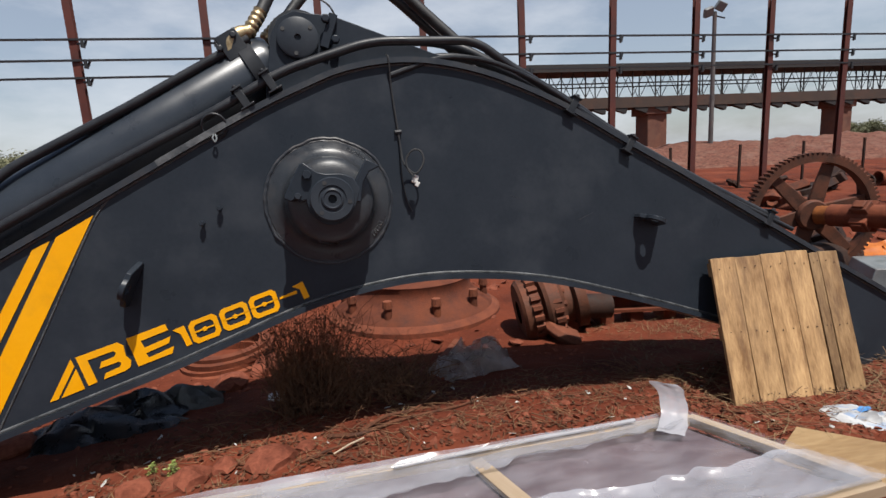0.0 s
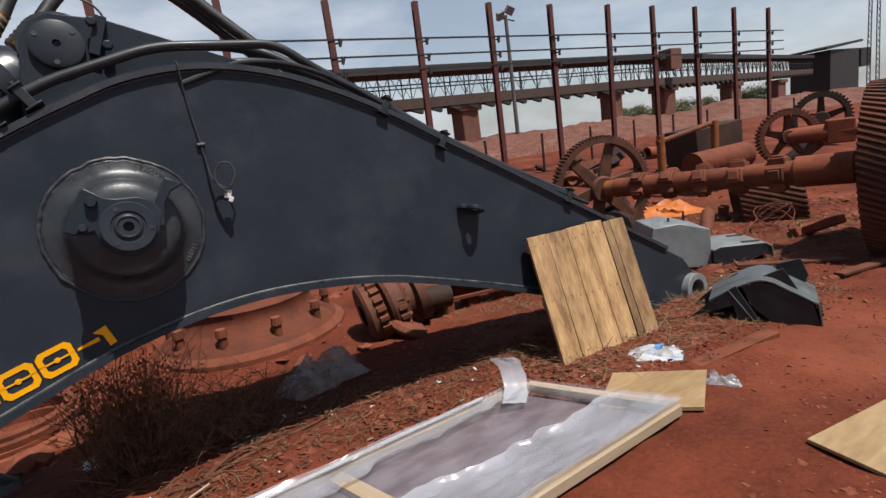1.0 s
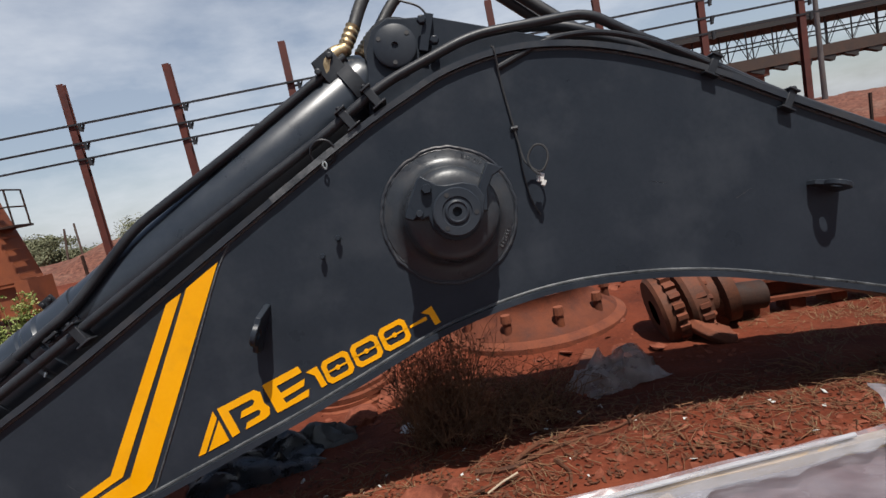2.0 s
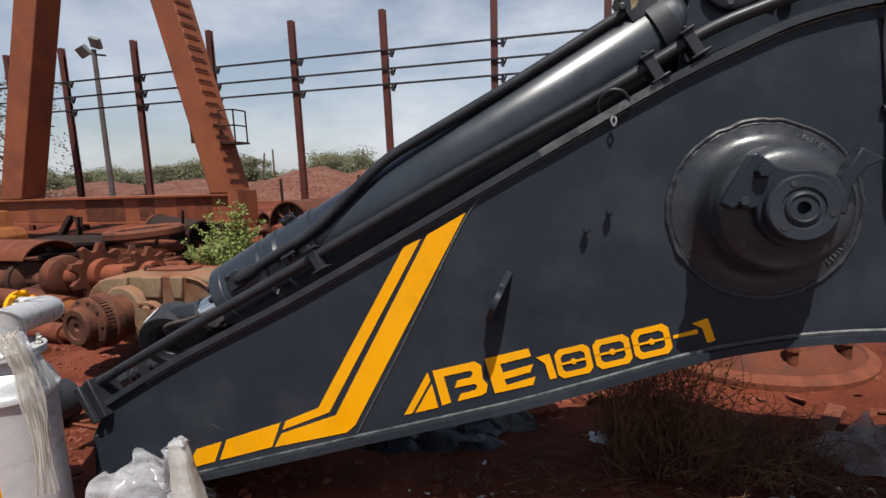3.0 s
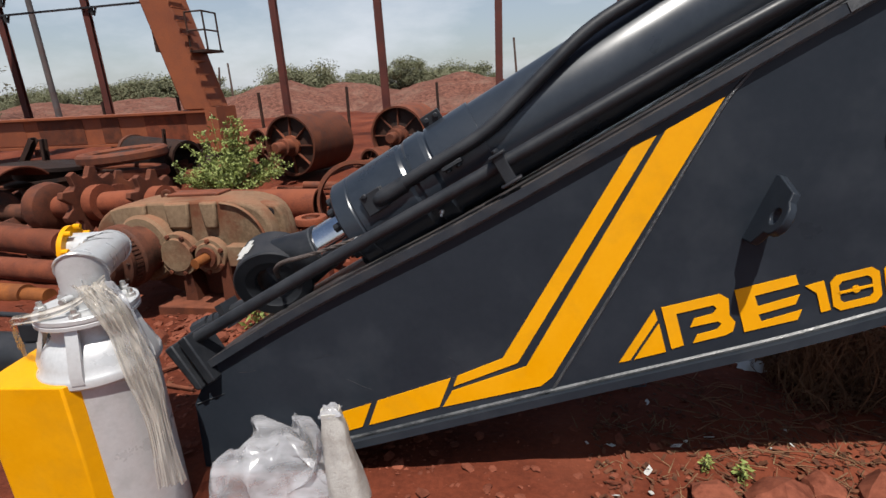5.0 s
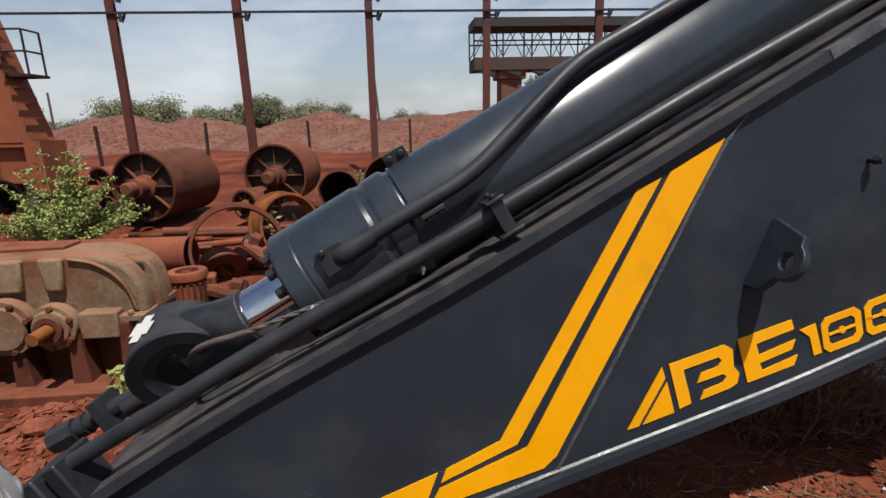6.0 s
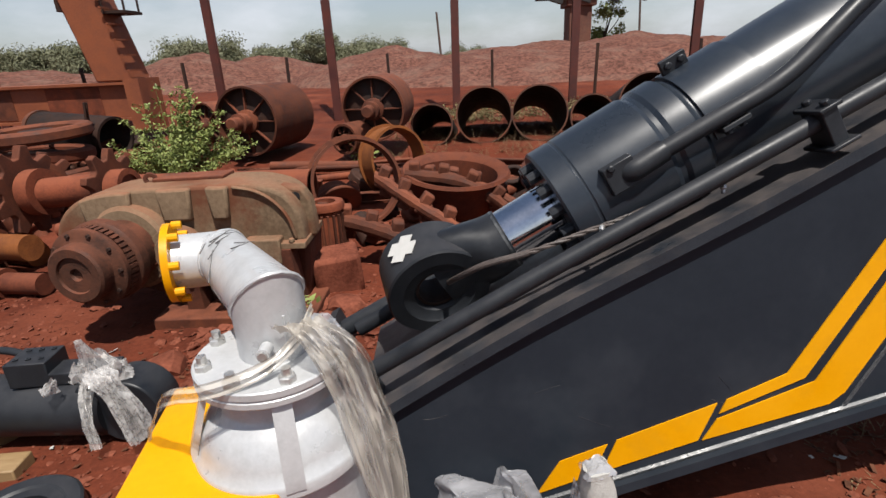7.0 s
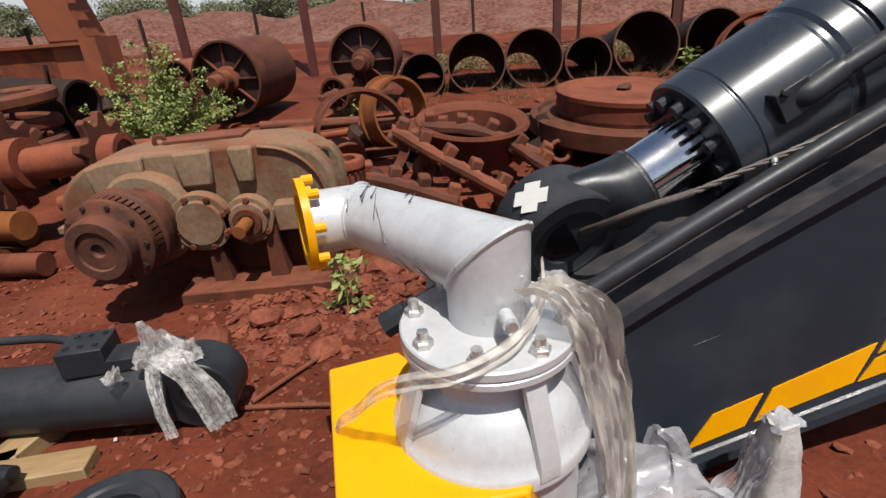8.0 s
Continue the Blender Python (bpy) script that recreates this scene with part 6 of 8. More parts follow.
def make_boards():
    def board(name, p0, p1, p2, thick, mat, label):
        p0, p1, p2 = Vector(p0), Vector(p1), Vector(p2)
        ax, ay = (p1 - p0), (p2 - p0)
        o = thing(name, label, "plywood board", "plywood boards", m=Matrix.Translation(p0))
        bm = B()
        z = Vector((0, 0, thick))
        vs = [bm.verts.new(q) for q in (Vector(), ax, ax + ay, ay, z, ax + z, ax + ay + z, ay + z)]
        for f in ((3, 2, 1, 0), (4, 5, 6, 7), (0, 1, 5, 4), (1, 2, 6, 5), (2, 3, 7, 6), (3, 0, 4, 7)):
            bm.faces.new([vs[i] for i in f])
        soften(part("sheet", bm, mat, o), 0.003)
    board("plywood_board", (2.525, 1.76, 0.0), (2.94, 2.015, -0.005), (2.10, 2.15, 0.0), 0.028, plywood, "pale plywood board lying on the soil by the crate")
    board("plywood_board", (2.565, 1.262, 0.02), (3.19, 1.18, 0.02), (2.53, 0.77, 0.0), 0.02, plywood, "pale plywood board propped on the bare soil")
    t = thing("timber_plank", "short red-stained timber plank lying on the soil", "timber", m=pose(3.43, 2.12, -0.04, 0, 0, -4))
    soften(part("plank", box(B(), (0.85, 0.11, 0.07)), rust_red, t), 0.006)
    for x, y, l, a in ((5.9, 3.0, 1.0, -45), (6.1, 2.35, 0.9, -10), (5.0, 2.85, 0.7, 20), (4.7, 2.6, 0.5, -30), (1.0, 4.75, 0.5, 60)):
        t = thing("steel_flat", "flat rusty steel bar lying on the soil", "steel bar", "flat bars", m=on_ground(x, y, 0.03, 0, 0, a))
        soften(part("bar", box(B(), (l, 0.10, 0.03)), rust_brown, t), 0.004)


bracket_grey = material("bracket_grey_paint", (0.052, 0.06, 0.062), (0.088, 0.098, 0.10), 0.42, grain=6, fine=60, bump=0.04, stain=(0.1, 0.06, 0.045), stain_amount=0.3)
dark_grey_steel = material("dark_grey_painted_steel", (0.0263, 0.03, 0.0315), (0.045, 0.0495, 0.051), 0.4, grain=6, fine=60, bump=0.05, stain=(0.0675, 0.045, 0.0338), stain_amount=0.4)


def make_brackets():
    b = thing("guard_box", "grey painted steel guard box with a bent tray", "steel guard", m=pose(5.72, 4.25, -0.2, 0, 0, -33))
    soften(part("box_body", slab(B(), [(-0.42, 0.0), (0.30, 0.0), (0.30, 0.45), (-0.05, 0.56), (-0.36, 0.54), (-0.42, 0.30)], -0.34, 0.34), grey_steel, b, "grey folded sheet box"), 0.01)
    bm = slab(B(), [(0.30, 0.20), (0.38, 0.235), (0.90, 0.225), (0.98, 0.18), (1.0, 0.04), (0.985, 0.04), (0.965, 0.17), (0.895, 0.21), (0.38, 0.22), (0.30, 0.185)], -0.40, 0.24)
    # shadow below the tray, given as a black sheet
    part("tray_front", slab(B(), [(0.30, 0.0), (0.30, 0.19), (0.38, 0.222), (0.90, 0.212), (0.94, 0.10), (0.55, 0.0)], -0.398, -0.383), black_paint, b, "front wall of the tray, blackened as shadow", smooth=0)
    tray = soften(part("tray", bm, grey_steel, b, "bent grey tray with slots"), 0.006)
    for y in (-0.28, 0.10):
        part("slot", box(B(), (0.19, 0.055, 0.014), (0.78, y, 0.23), (0, 1, 0)), rubber, tray, smooth=0)
    for x, y in ((-0.1, -0.1), (0.22, 0.25)):
        part("bolt_stub", rod(B(), (x, y, 0.44), (x, y, 0.60), 0.015, seg=8), black_paint, b)
    c = thing("support_bracket", "dark grey folded steel bracket with webs blackened as shade and holes", "steel bracket", m=pose(4.35, 2.29, -0.12, 0, 0, -62) @ Matrix.Diagonal((0.9, 1, 1.18, 1)))
    roof = [(0.305, 0.0), (0.275, 0.17), (0.24, 0.205), (0.05, 0.285), (-0.05, 0.33), (-0.16, 0.345), (-0.32, 0.30), (-0.56, 0.19)]
    fold = [(p.x, p.y) for p in curve_points([(x, z, 0) for x, z in roof], 2)]
    soften(part("top_plate", ribbon(B(), fold, 0.014, -0.23, 0.23), bracket_grey, c, "folded pale grey top plate"), 0.003)
    # webs take black paint to stand for the shade inside the bracket
    web = [(-0.30, 0.295), (-0.15, 0.325), (-0.05, 0.31), (0.23, 0.185), (0.295, 0.0), (0.02, -0.01), (-0.20, 0.14)]
    soften(part("front_web", slab(B(), web, -0.225, -0.212), black_paint, c, "front web plate, black for the shaded opening"), 0.003)
    soften(part("back_web", slab(B(), web, 0.20, 0.213), black_paint, c), 0.003)
    for o, y in (([(-0.17, 0.33), (0.02, 0.40), (0.13, 0.25), (0.0, 0.28)], -0.12), ([(-0.04, 0.30), (-0.02, 0.36), (0.16, 0.40), (0.22, 0.28), (0.18, 0.2)], 0.19)):
        soften(part("gusset_ear", slab(B(), o, y, y + 0.014), black_paint, c, "black gusset ear standing on the plate"), 0.003)
    soften(part("inner_plate", box(B(), (0.02, 0.40, 0.26), (-0.10, -0.01, 0.12), (0, -38, 0)), bracket_grey, c, "sloping inner plate"), 0.003)
    for o, y in (([(-0.72, 0.06), (-0.52, 0.20), (-0.34, 0.30), (-0.22, 0.14), (-0.10, -0.02), (-0.30, -0.02), (-0.36, 0.16)], -0.24), ([(-0.72, 0.06), (-0.52, 0.20), (-0.34, 0.30), (-0.22, 0.0)], 0.16)):
        soften(part("side_wing", slab(B(), o, y, y + 0.014), black_paint, c, "black sloping side plate"), 0.003)
    part("edge_bar", rod(B(), (-0.40, -0.235, 0.27), (-0.14, -0.235, -0.01), 0.008, seg=6), bracket_grey, c)
    for i in range(4):
        n = Vector((0.98, 0, 0.17)).normalized()
        p = Vector((0.288, -0.15 + 0.085 * i, 0.10))
        part("bolt_hole", rod(B(), p, p + n * 0.017, 0.014, seg=12), rubber, c)


def gear_bm(r, wide, teeth, depth, helix=0.0, seg_w=2):
    bm = B()
    rows = []
    for k in range(seg_w + 1):
        row = []
        for i in range(teeth):
            for da, rr in ((0.0, r - depth), (0.26, r - depth), (0.40, r), (0.78, r), (0.92, r - depth)):
                a = 2 * math.pi * (i + da + helix * k / seg_w) / teeth
                row.append(bm.verts.new((rr * math.cos(a), rr * math.sin(a), wide * (k / seg_w - 0.5))))
        rows.append(row)
    inner = [[bm.verts.new(((r - depth * 3.2) * math.cos(2 * math.pi * i / len(rows[0])), (r - depth * 3.2) * math.sin(2 * math.pi * i / len(rows[0])), z)) for i in range(len(rows[0]))] for z in (wide / 2, -wide / 2)]
    rings = rows + inner
    n = len(rows[0])
    for a, b in zip(rings, rings[1:] + rings[:1]):
        for i in range(n):
            bm.faces.new((a[i], a[(i + 1) % n], b[(i + 1) % n], b[i]))
    return bm


def make_gear(x, y, z, r, wide, way, teeth, label, spokes=6, helix=0.0, mat=None):
    mat = mat or rust_brown
    g = thing("spoked_gear", label, "gear wheel", "scrap gears", m=pose(x, y, z) @ along((0, 0, 0), way))
    part("toothed_rim", gear_bm(r, wide, teeth, r * (0.07 if teeth < 70 else 0.045), helix), mat, g, "toothed rim", smooth=25)
    for i in range(spokes):
        a = 2 * math.pi * (i + 0.25) / spokes
        m = pose(0, 0, 0, 0, 0, math.degrees(a))
        bm = slab(B(), [(r * 0.15, -r * 0.13), (r * 0.84, -r * 0.085), (r * 0.84, r * 0.085), (r * 0.15, r * 0.13)], -wide * 0.16, wide * 0.16, m @ pose(0, 0, 0, -90))
        soften(part("spoke", bm, mat, g), 0.015)
    part("hub", lathe(B(), [(0, -wide * 0.6), (r * 0.22, -wide * 0.6), (r * 0.25, -wide * 0.4), (r * 0.25, wide * 0.4), (r * 0.22, wide * 0.6), (0, wide * 0.6)], 32), mat, g)
    return g


def make_right_scrap():
    A, Bp = Vector((6.38, 6.0, 0.63)), Vector((7.05, 2.75, 0.79))
    way = (Bp - A).normalized()
    make_gear(A.x, A.y, A.z, 0.84, 0.17, (-0.3, -0.95, 0), 84, "rusty spoked gear wheel standing at the shaft end", mat=rust_dusky)
    make_gear(Bp.x + 0.12, Bp.y - 0.35, 0.76, 0.96, 0.62, way, 84, "big rusty helical gear wheel standing on the shaft", 6, 4.0, mat=rust_dusky)
    s = thing("crankshaft", "heavy rusty shaft with square cam lobes between two gears", "drive shaft", m=pose(*A))
    d = Bp - A
    part("shaft_body", rod(B(), d * 0.08, d * 0.98, 0.145, seg=32), rust_red, s)
    part("journal", rod(B(), d * 0.03, d * 0.16, 0.125, seg=28), rust_orange, s, "orange-rusted journal")
    part("journal", rod(B(), d * 0.80, d * 0.97, 0.185, seg=28), rust_red, s)
    fr = along((0, 0, 0), way)
    for i in range(5):
        q = d * (0.2 + 0.135 * i)
        for k in range(4):
            a = math.radians(90 * k + 40 + 12 * i)
            m = Matrix.Translation(q) @ fr @ Matrix.Rotation(a, 4, "Z") @ Matrix.Translation((0.155, 0, 0))
            bm = box(B(), (0.09, 0.17, 0.19))
            box(bm, (0.035, 0.12, 0.13), (0.055, 0, 0))
            soften(part("cam_lobe", bm, rust_red if k != 1 else rust_brown, s, m=m), 0.012)
    make_gear(13.9, 7.0, 0.72, 0.68, 0.3, (-0.72, -0.69, 0), 44, "rusty spoked gear wheel among far scrap", 5)
    make_gear(20.0, 9.0, 0.84, 0.88, 0.3, (-0.8, -0.6, 0), 44, "rusty spoked gear wheel among far scrap", 5, mat=rust_dark)
    t = thing("cam_shaft", "rusty shaft with blocky lobes between far gears", "drive shaft", m=pose(13.9, 7.0, 0.72))
    part("shaft_body", rod(B(), (0, 0, 0), (1.6, -2.9, 0.05), 0.2, seg=20), rust_red, t)
    for i in range(3):
        soften(part("lobe", box(B(), (0.55, 0.4, 0.55), (0.5 + 0.4 * i, -0.9 - 0.72 * i, 0.02), (0, 0, -60)), rust_red, t), 0.03)
    # stand with crossbar, tank and roller behind
    f = thing("pipe_stand", "orange rusted pipe frame standing behind the shaft", "steel frame", m=pose(11.5, 8.0, -0.1))
    for x in (-1.0, 1.05):
        part("upright", rod(B(), (x, 0, 0.0), (x, 0, 1.45 if x > 0 else 1.3), 0.09, seg=12), rust_orange, f)
    part("crossbar", rod(B(), (-1.1, 0, 1.15), (1.2, 0.05, 1.42), 0.06, seg=10), rust_brown, f)
    b = thing("scrap_hopper", "dark rusty open sheet steel hopper", "steel hopper", m=pose(14.1, 9.3, 0.45))
    soften(part("hopper_wall", box(B(), (2.1, 1.0, 1.0), (0, 0, 0.25), (0, -3, 0)), rust_dark, b), 0.03)
    r = thing("steel_roller", "rusty steel roller lying behind the shaft", "roller", m=pose(10.9, 7.5, 0.42))
    part("roller_body", rod(B(), (0.0, 0, 0), (1.7, -0.2, 0.06), 0.3, seg=28), rust_red, r)
    part("roller_bore", rod(B(), (1.7, -0.2, 0.06), (1.72, -0.2, 0.06), 0.22, seg=24), rust_dark, r)
    w = thing("helical_segment", "dark rusty helical gear lying on its side", "gear wheel", m=pose(9.2, 5.0, 0.0, 80, 0, 40))
    part("toothed_rim", gear_bm(0.62, 0.9, 40, 0.032, 5.0), rust_dusky, w, smooth=25)
    crumple("orange_tarpaulin", (1.7, 1.1, 0.16), 31, rust_orange_cloth, on_ground(8.9, 6.9, 0.0, 0, 0, -20), "bright orange tarpaulin crumpled under the gears", "tarpaulin", 20, 0.7)
    t = thing("wire_coil", "loose coil of thin brown wire lying in dry grass", "wire coil", m=on_ground(8.1, 4.3, 0.02))
    for i in range(5):
        ring = [(0.34 * math.cos(u) * (1 - 0.06 * i) + 0.05 * math.sin(i * 2), 0.22 * math.sin(u), 0.17 + 0.15 * math.sin(u + i) + 0.02 * i) for u in (2 * math.pi * q / 30 for q in range(31))]
        part("wire_turn", tube(B(), ring, 0.007, 5), rust_brown, t)
    rnd = random.Random(77)
    for i in range(34):
        x, y = rnd.uniform(5.5, 17), rnd.uniform(5.5, 15)
        if i < 3:
            x, y = rnd.uniform(7.5, 12), rnd.uniform(2.5, 6.0)
        rr = rnd.uniform(0.1, 0.3) if i < 3 else rnd.uniform(0.2, 0.6)
        t = thing("scrap_casting", "rusty broken machine casting lying among far scrap", "scrap casting", "far scrap", m=on_ground(x, y, rr * 0.4, rnd.uniform(-40, 40), rnd.uniform(-40, 40), rnd.uniform(0, 360)))
        k = i % 3
        if k == 0:
            bm = lathe(B(), [(rr * 0.5, -0.1), (rr, -0.1), (rr, 0.0), (rr * 0.7, 0.05), (rr * 0.7, 0.2), (rr * 0.5, 0.2)], 24, close=True)
        elif k == 1:
            bm = box(B(), (rr * 3, rr * 0.6, rr * 0.4))
            box(bm, (rr * 0.5, rr * 1.2, rr * 0.5), (rr * 0.7, 0, 0))
        else:
            bm = pipe(B(), (-rr * 1.4, 0, 0), (rr * 1.4, 0, 0), rr * 0.5, rr * 0.4, 20)
        soften(part("casting_body", bm, rnd.choice((rust_brown, rust_red, rust_dark)), t), 0.012, 1)


def make_under_arch():
    d = thing("crusher_disc", "large conical red-rusted crusher disc lying behind the boom", "machine wheel", m=pose(0.88, 6.3, -0.24))
    part("rim", lathe(B(), [(0.85, 0.0), (1.03, 0.0), (1.06, 0.03), (1.05, 0.10), (0.98, 0.15), (0.86, 0.16)], 80), rust_red, d, "broad red-rusted rim")
    part("cone_wall", lathe(B(), [(0.97, 0.14), (0.93, 0.19), (0.80, 0.27), (0.70, 0.36), (0.68, 0.44), (0.70, 0.50), (0.5, 0.56), (0, 0.58)], 80), rust_red, d)
    for i in range(10):
        a = 2 * math.pi * (i + 0.72) / 10
        p = Vector((0.86 * math.cos(a), 0.86 * math.sin(a), 0.19))
        bm = rod(B(), p, p + Vector((0, 0, 0.20)), 0.045, seg=12)
        rod(bm, p + Vector((0, 0, 0.14)), p + Vector((0, 0, 0.22)), 0.06, 0.05, 10)
        part("stud", bm, rust_brown, d)
    for k, (x, y, z, r) in enumerate(((-1.15, 5.25, -0.16, 0.44), (-1.12, 5.28, -0.06, 0.42))):
        t = thing("liner_ring", "red rusty flat liner ring lying behind the boom", "steel ring", "liner rings", m=pose(x, y, z, 2, -3, 0))
        part("ring_body", lathe(B(), [(r * 0.7, -0.04), (r, -0.05), (r, 0.0), (r * 0.93, 0.015), (r * 0.93, 0.05), (r * 0.7, 0.05)], 56, close=True), rust_red, t)
    c = thing("gear_coupling", "rusty flanged gear coupling pair on a black shaft end", "shaft coupling", m=pose(2.0, 5.0, 0.06, 0, 0, -8))
    part("coupling_body", lathe(B(), [(0.12, -0.12), (0.30, -0.12), (0.33, -0.09), (0.33, 0.02), (0.24, 0.04), (0.24, 0.1), (0.31, 0.12), (0.33, 0.16), (0.31, 0.28), (0.22, 0.34), (0.22, 0.42), (0.29, 0.44), (0.29, 0.54), (0.15, 0.56)], 40, pose(-0.1, 0, 0, 0, 80, 0)), rust_dusky, c)
    for x, r in ((-0.08, 0.36), (0.14, 0.35)):
        part("toothed_flange", gear_bm(r, 0.09, 22, 0.035), rust_brown, c, "coarse-toothed coupling flange", smooth=25, m=pose(x, 0, 0.01 - x * 0.17, 0, 80, 0))
    part("shaft_end", rod(B(), (0.42, 0, 0.0), (0.75, 0.02, -0.02), 0.13, seg=24), rust_dark, c, "black oily shaft end")
    for i in range(12):
        a = 2 * math.pi * i / 12
        part("flange_bolt", hexagon(B(), (-0.05 + 0.22, 0.28 * math.cos(a), 0.28 * math.sin(a) - 0.02), (1, 0, -0.15), 0.03, 0.05), rust_brown, c)
    w = thing("broken_wheel", "broken rusty wheel segment lying against the coupling", "scrap casting", m=pose(2.25, 4.75, -0.12, 20, 10, 30))
    soften(part("wheel_body", lathe(B(), [(0.1, -0.05), (0.3, -0.05), (0.34, 0.0), (0.3, 0.06), (0.1, 0.06)], 32, close=True, sweep=230), rust_brown, w), 0.01)
    b = thing("rail_beam", "red rusty steel beam lying behind the boom", "steel beam", m=pose(3.3, 5.0, 0.03, 0, 2, -6))
    bm = box(B(), (1.9, 0.22, 0.03), (0, 0, 0.09))
    box(bm, (1.9, 0.03, 0.18), (0, 0, 0))
    box(bm, (1.9, 0.22, 0.03), (0, 0, -0.09))
    part("beam", bm, rust_red, b, smooth=0)
    for x in (2.75, 3.1, 3.5):
        t = thing("packing_block", "small red packing block under the beam", "block", "packing blocks", m=on_ground(x, 5.05, 0.04))
        soften(part("block", box(B(), (0.16, 0.2, 0.14)), rust_red, t), 0.01)
    crumple("black_tarpaulin", (1.0, 0.5, 0.15), 41, tarp_black, on_ground(-1.68, 3.95, 0.0, 0, 0, 14), "crumpled black tarpaulin lying under the boom", "tarpaulin", 26, 0.5)
    crumple("grey_cloth", (0.7, 0.24, 0.13), 45, dark_grey_steel, on_ground(-1.32, 4.2, 0.0, 0, 0, 20), "dusty blue-grey cloth lying beside the tarpaulin", "cloth", 18, 0.8)
    crumple("plastic_bag", (0.75, 0.4, 0.24), 51, bag_grey, on_ground(1.08, 4.22, 0.0, 0, 0, 12), "dusty grey plastic bag lying under the boom", "plastic bag", 22, 0.55)
    crumple("paper_sack", (0.34, 0.24, 0.045), 55, sack_paper, on_ground(2.99, 2.42, 0.0, 0, 0, -40), "torn white and blue paper sack on the soil", "paper sack", 16, 0.8)
    crumple("blue_sack_print", (0.17, 0.04, 0.012), 58, blue_print, on_ground(3.0, 2.44, 0.04, 0, 0, 10), "strip of blue printed sack paper", "paper sack", 10, 0.8)
    crumple("foil_strip", (0.20, 0.09, 0.05), 61, film_milky, on_ground(2.90, 1.90, 0.0, 0, 0, -60), "shiny crumpled foil strip beside the plywood", "foil", 14, 0.9)
    crumple("plastic_scrap", (0.16, 0.14, 0.03), 63, white_card, on_ground(-0.55, 4.15, 0.0, 8, 0, 0), "white paper scrap lying on shaded soil", "paper", 8, 0.5)
    t = thing("stone_block", "red dusty stone block beside the gearbox", "stone", m=on_ground(-3.82, 5.3, 0.12, 5, -4, 15))
    soften(part("block", box(B(), (0.36, 0.3, 0.32)), stone_red, t), 0.03)


rust_orange_cloth = material("orange_cloth", (0.315, 0.075, 0.006), (0.413, 0.12, 0.0112), 0.6, grain=5, fine=40, bump=0.1)
bag_grey = film_material("dusty_grey_bag", (0.3, 0.245, 0.225), 0.4, 0.8, 0.3, (1, 1, 1), 6.0)
sack_paper = material("sack_paper", (0.3, 0.3, 0.3), (0.4, 0.4, 0.4), 0.6, grain=12, fine=60, bump=0.1, stain=(0.1, 0.19, 0.34), stain_amount=0.8, stain_scale=9, stretched=(0.4, 2.0, 1.0))
blue_print = material("blue_print", (0.0375, 0.15, 0.375), (0.09, 0.24, 0.465), 0.5, bump=0.05)
make_pallet()
make_crate()
make_boards()
make_brackets()
make_right_scrap()
make_under_arch()


# ---- heaps, fence stakes, lamps, sheds ----
def make_heaps():
    rnd = random.Random(12)
    peaks = []
    for i in range(30):
        x = -30 + i * 3.2 + rnd.uniform(-1.3, 1.3)
        peaks.append((x, rnd.uniform(24.5, 29.5), rnd.uniform(1.35, 1.85) - (0.25 if x < -17 else 0.0), rnd.uniform(3.0, 5.2)))
    nx, ny = 420, 90
    verts, faces = [], []
    for j in range(ny + 1):
        for i in range(nx + 1):
            x, y = -34 + 104 * i / nx, 15.2 + 21.0 * j / ny
            base = ground_height(x, y)
            h = -0.25
            for px, py, pz, pr in peaks:
                q = math.hypot((x - px) / pr, (y - py) / pr)
                if q < 1.6:
                    h = max(h, pz * (0.55 * (1 - q / 1.6) + 0.45 * (1 - (q / 1.6) ** 2)) - 0.1)
            k = smooth_step(15.6, 21.0, y) * (1 - smooth_step(31.5, 36.0, y))
            h = -0.3 + (h + 0.3) * k
            h += 0.13 * noise.noise((x * 0.9, y * 0.9, 2.0)) + 0.055 * noise.noise((x * 2.6, y * 2.6, 4.0)) + 0.05 * noise.noise((x * 6.5, y * 6.5, 9.0))
            verts.append((x, y, min(base, 0.5) + h))
    w = nx + 1
    for j in range(ny):
        for i in range(nx):
            faces.append((j * w + i, j * w + i + 1, (j + 1) * w + i + 1, (j + 1) * w + i))
    me = bpy.data.meshes.new("ore_heap")
    me.from_pydata(verts, [], faces)
    me.materials.append(ore)
    me.shade_smooth()
    tagged(new("ore_heap", me), "long row of red gravelly ore heaps", "ore heap", kind="stuff")


lamp_grey = material("weathered_grey_pole", (0.05, 0.042, 0.042), (0.1, 0.085, 0.082), 0.6, grain=2, fine=30, bump=0.1, stain=(0.09, 0.04, 0.028), stain_amount=0.5)


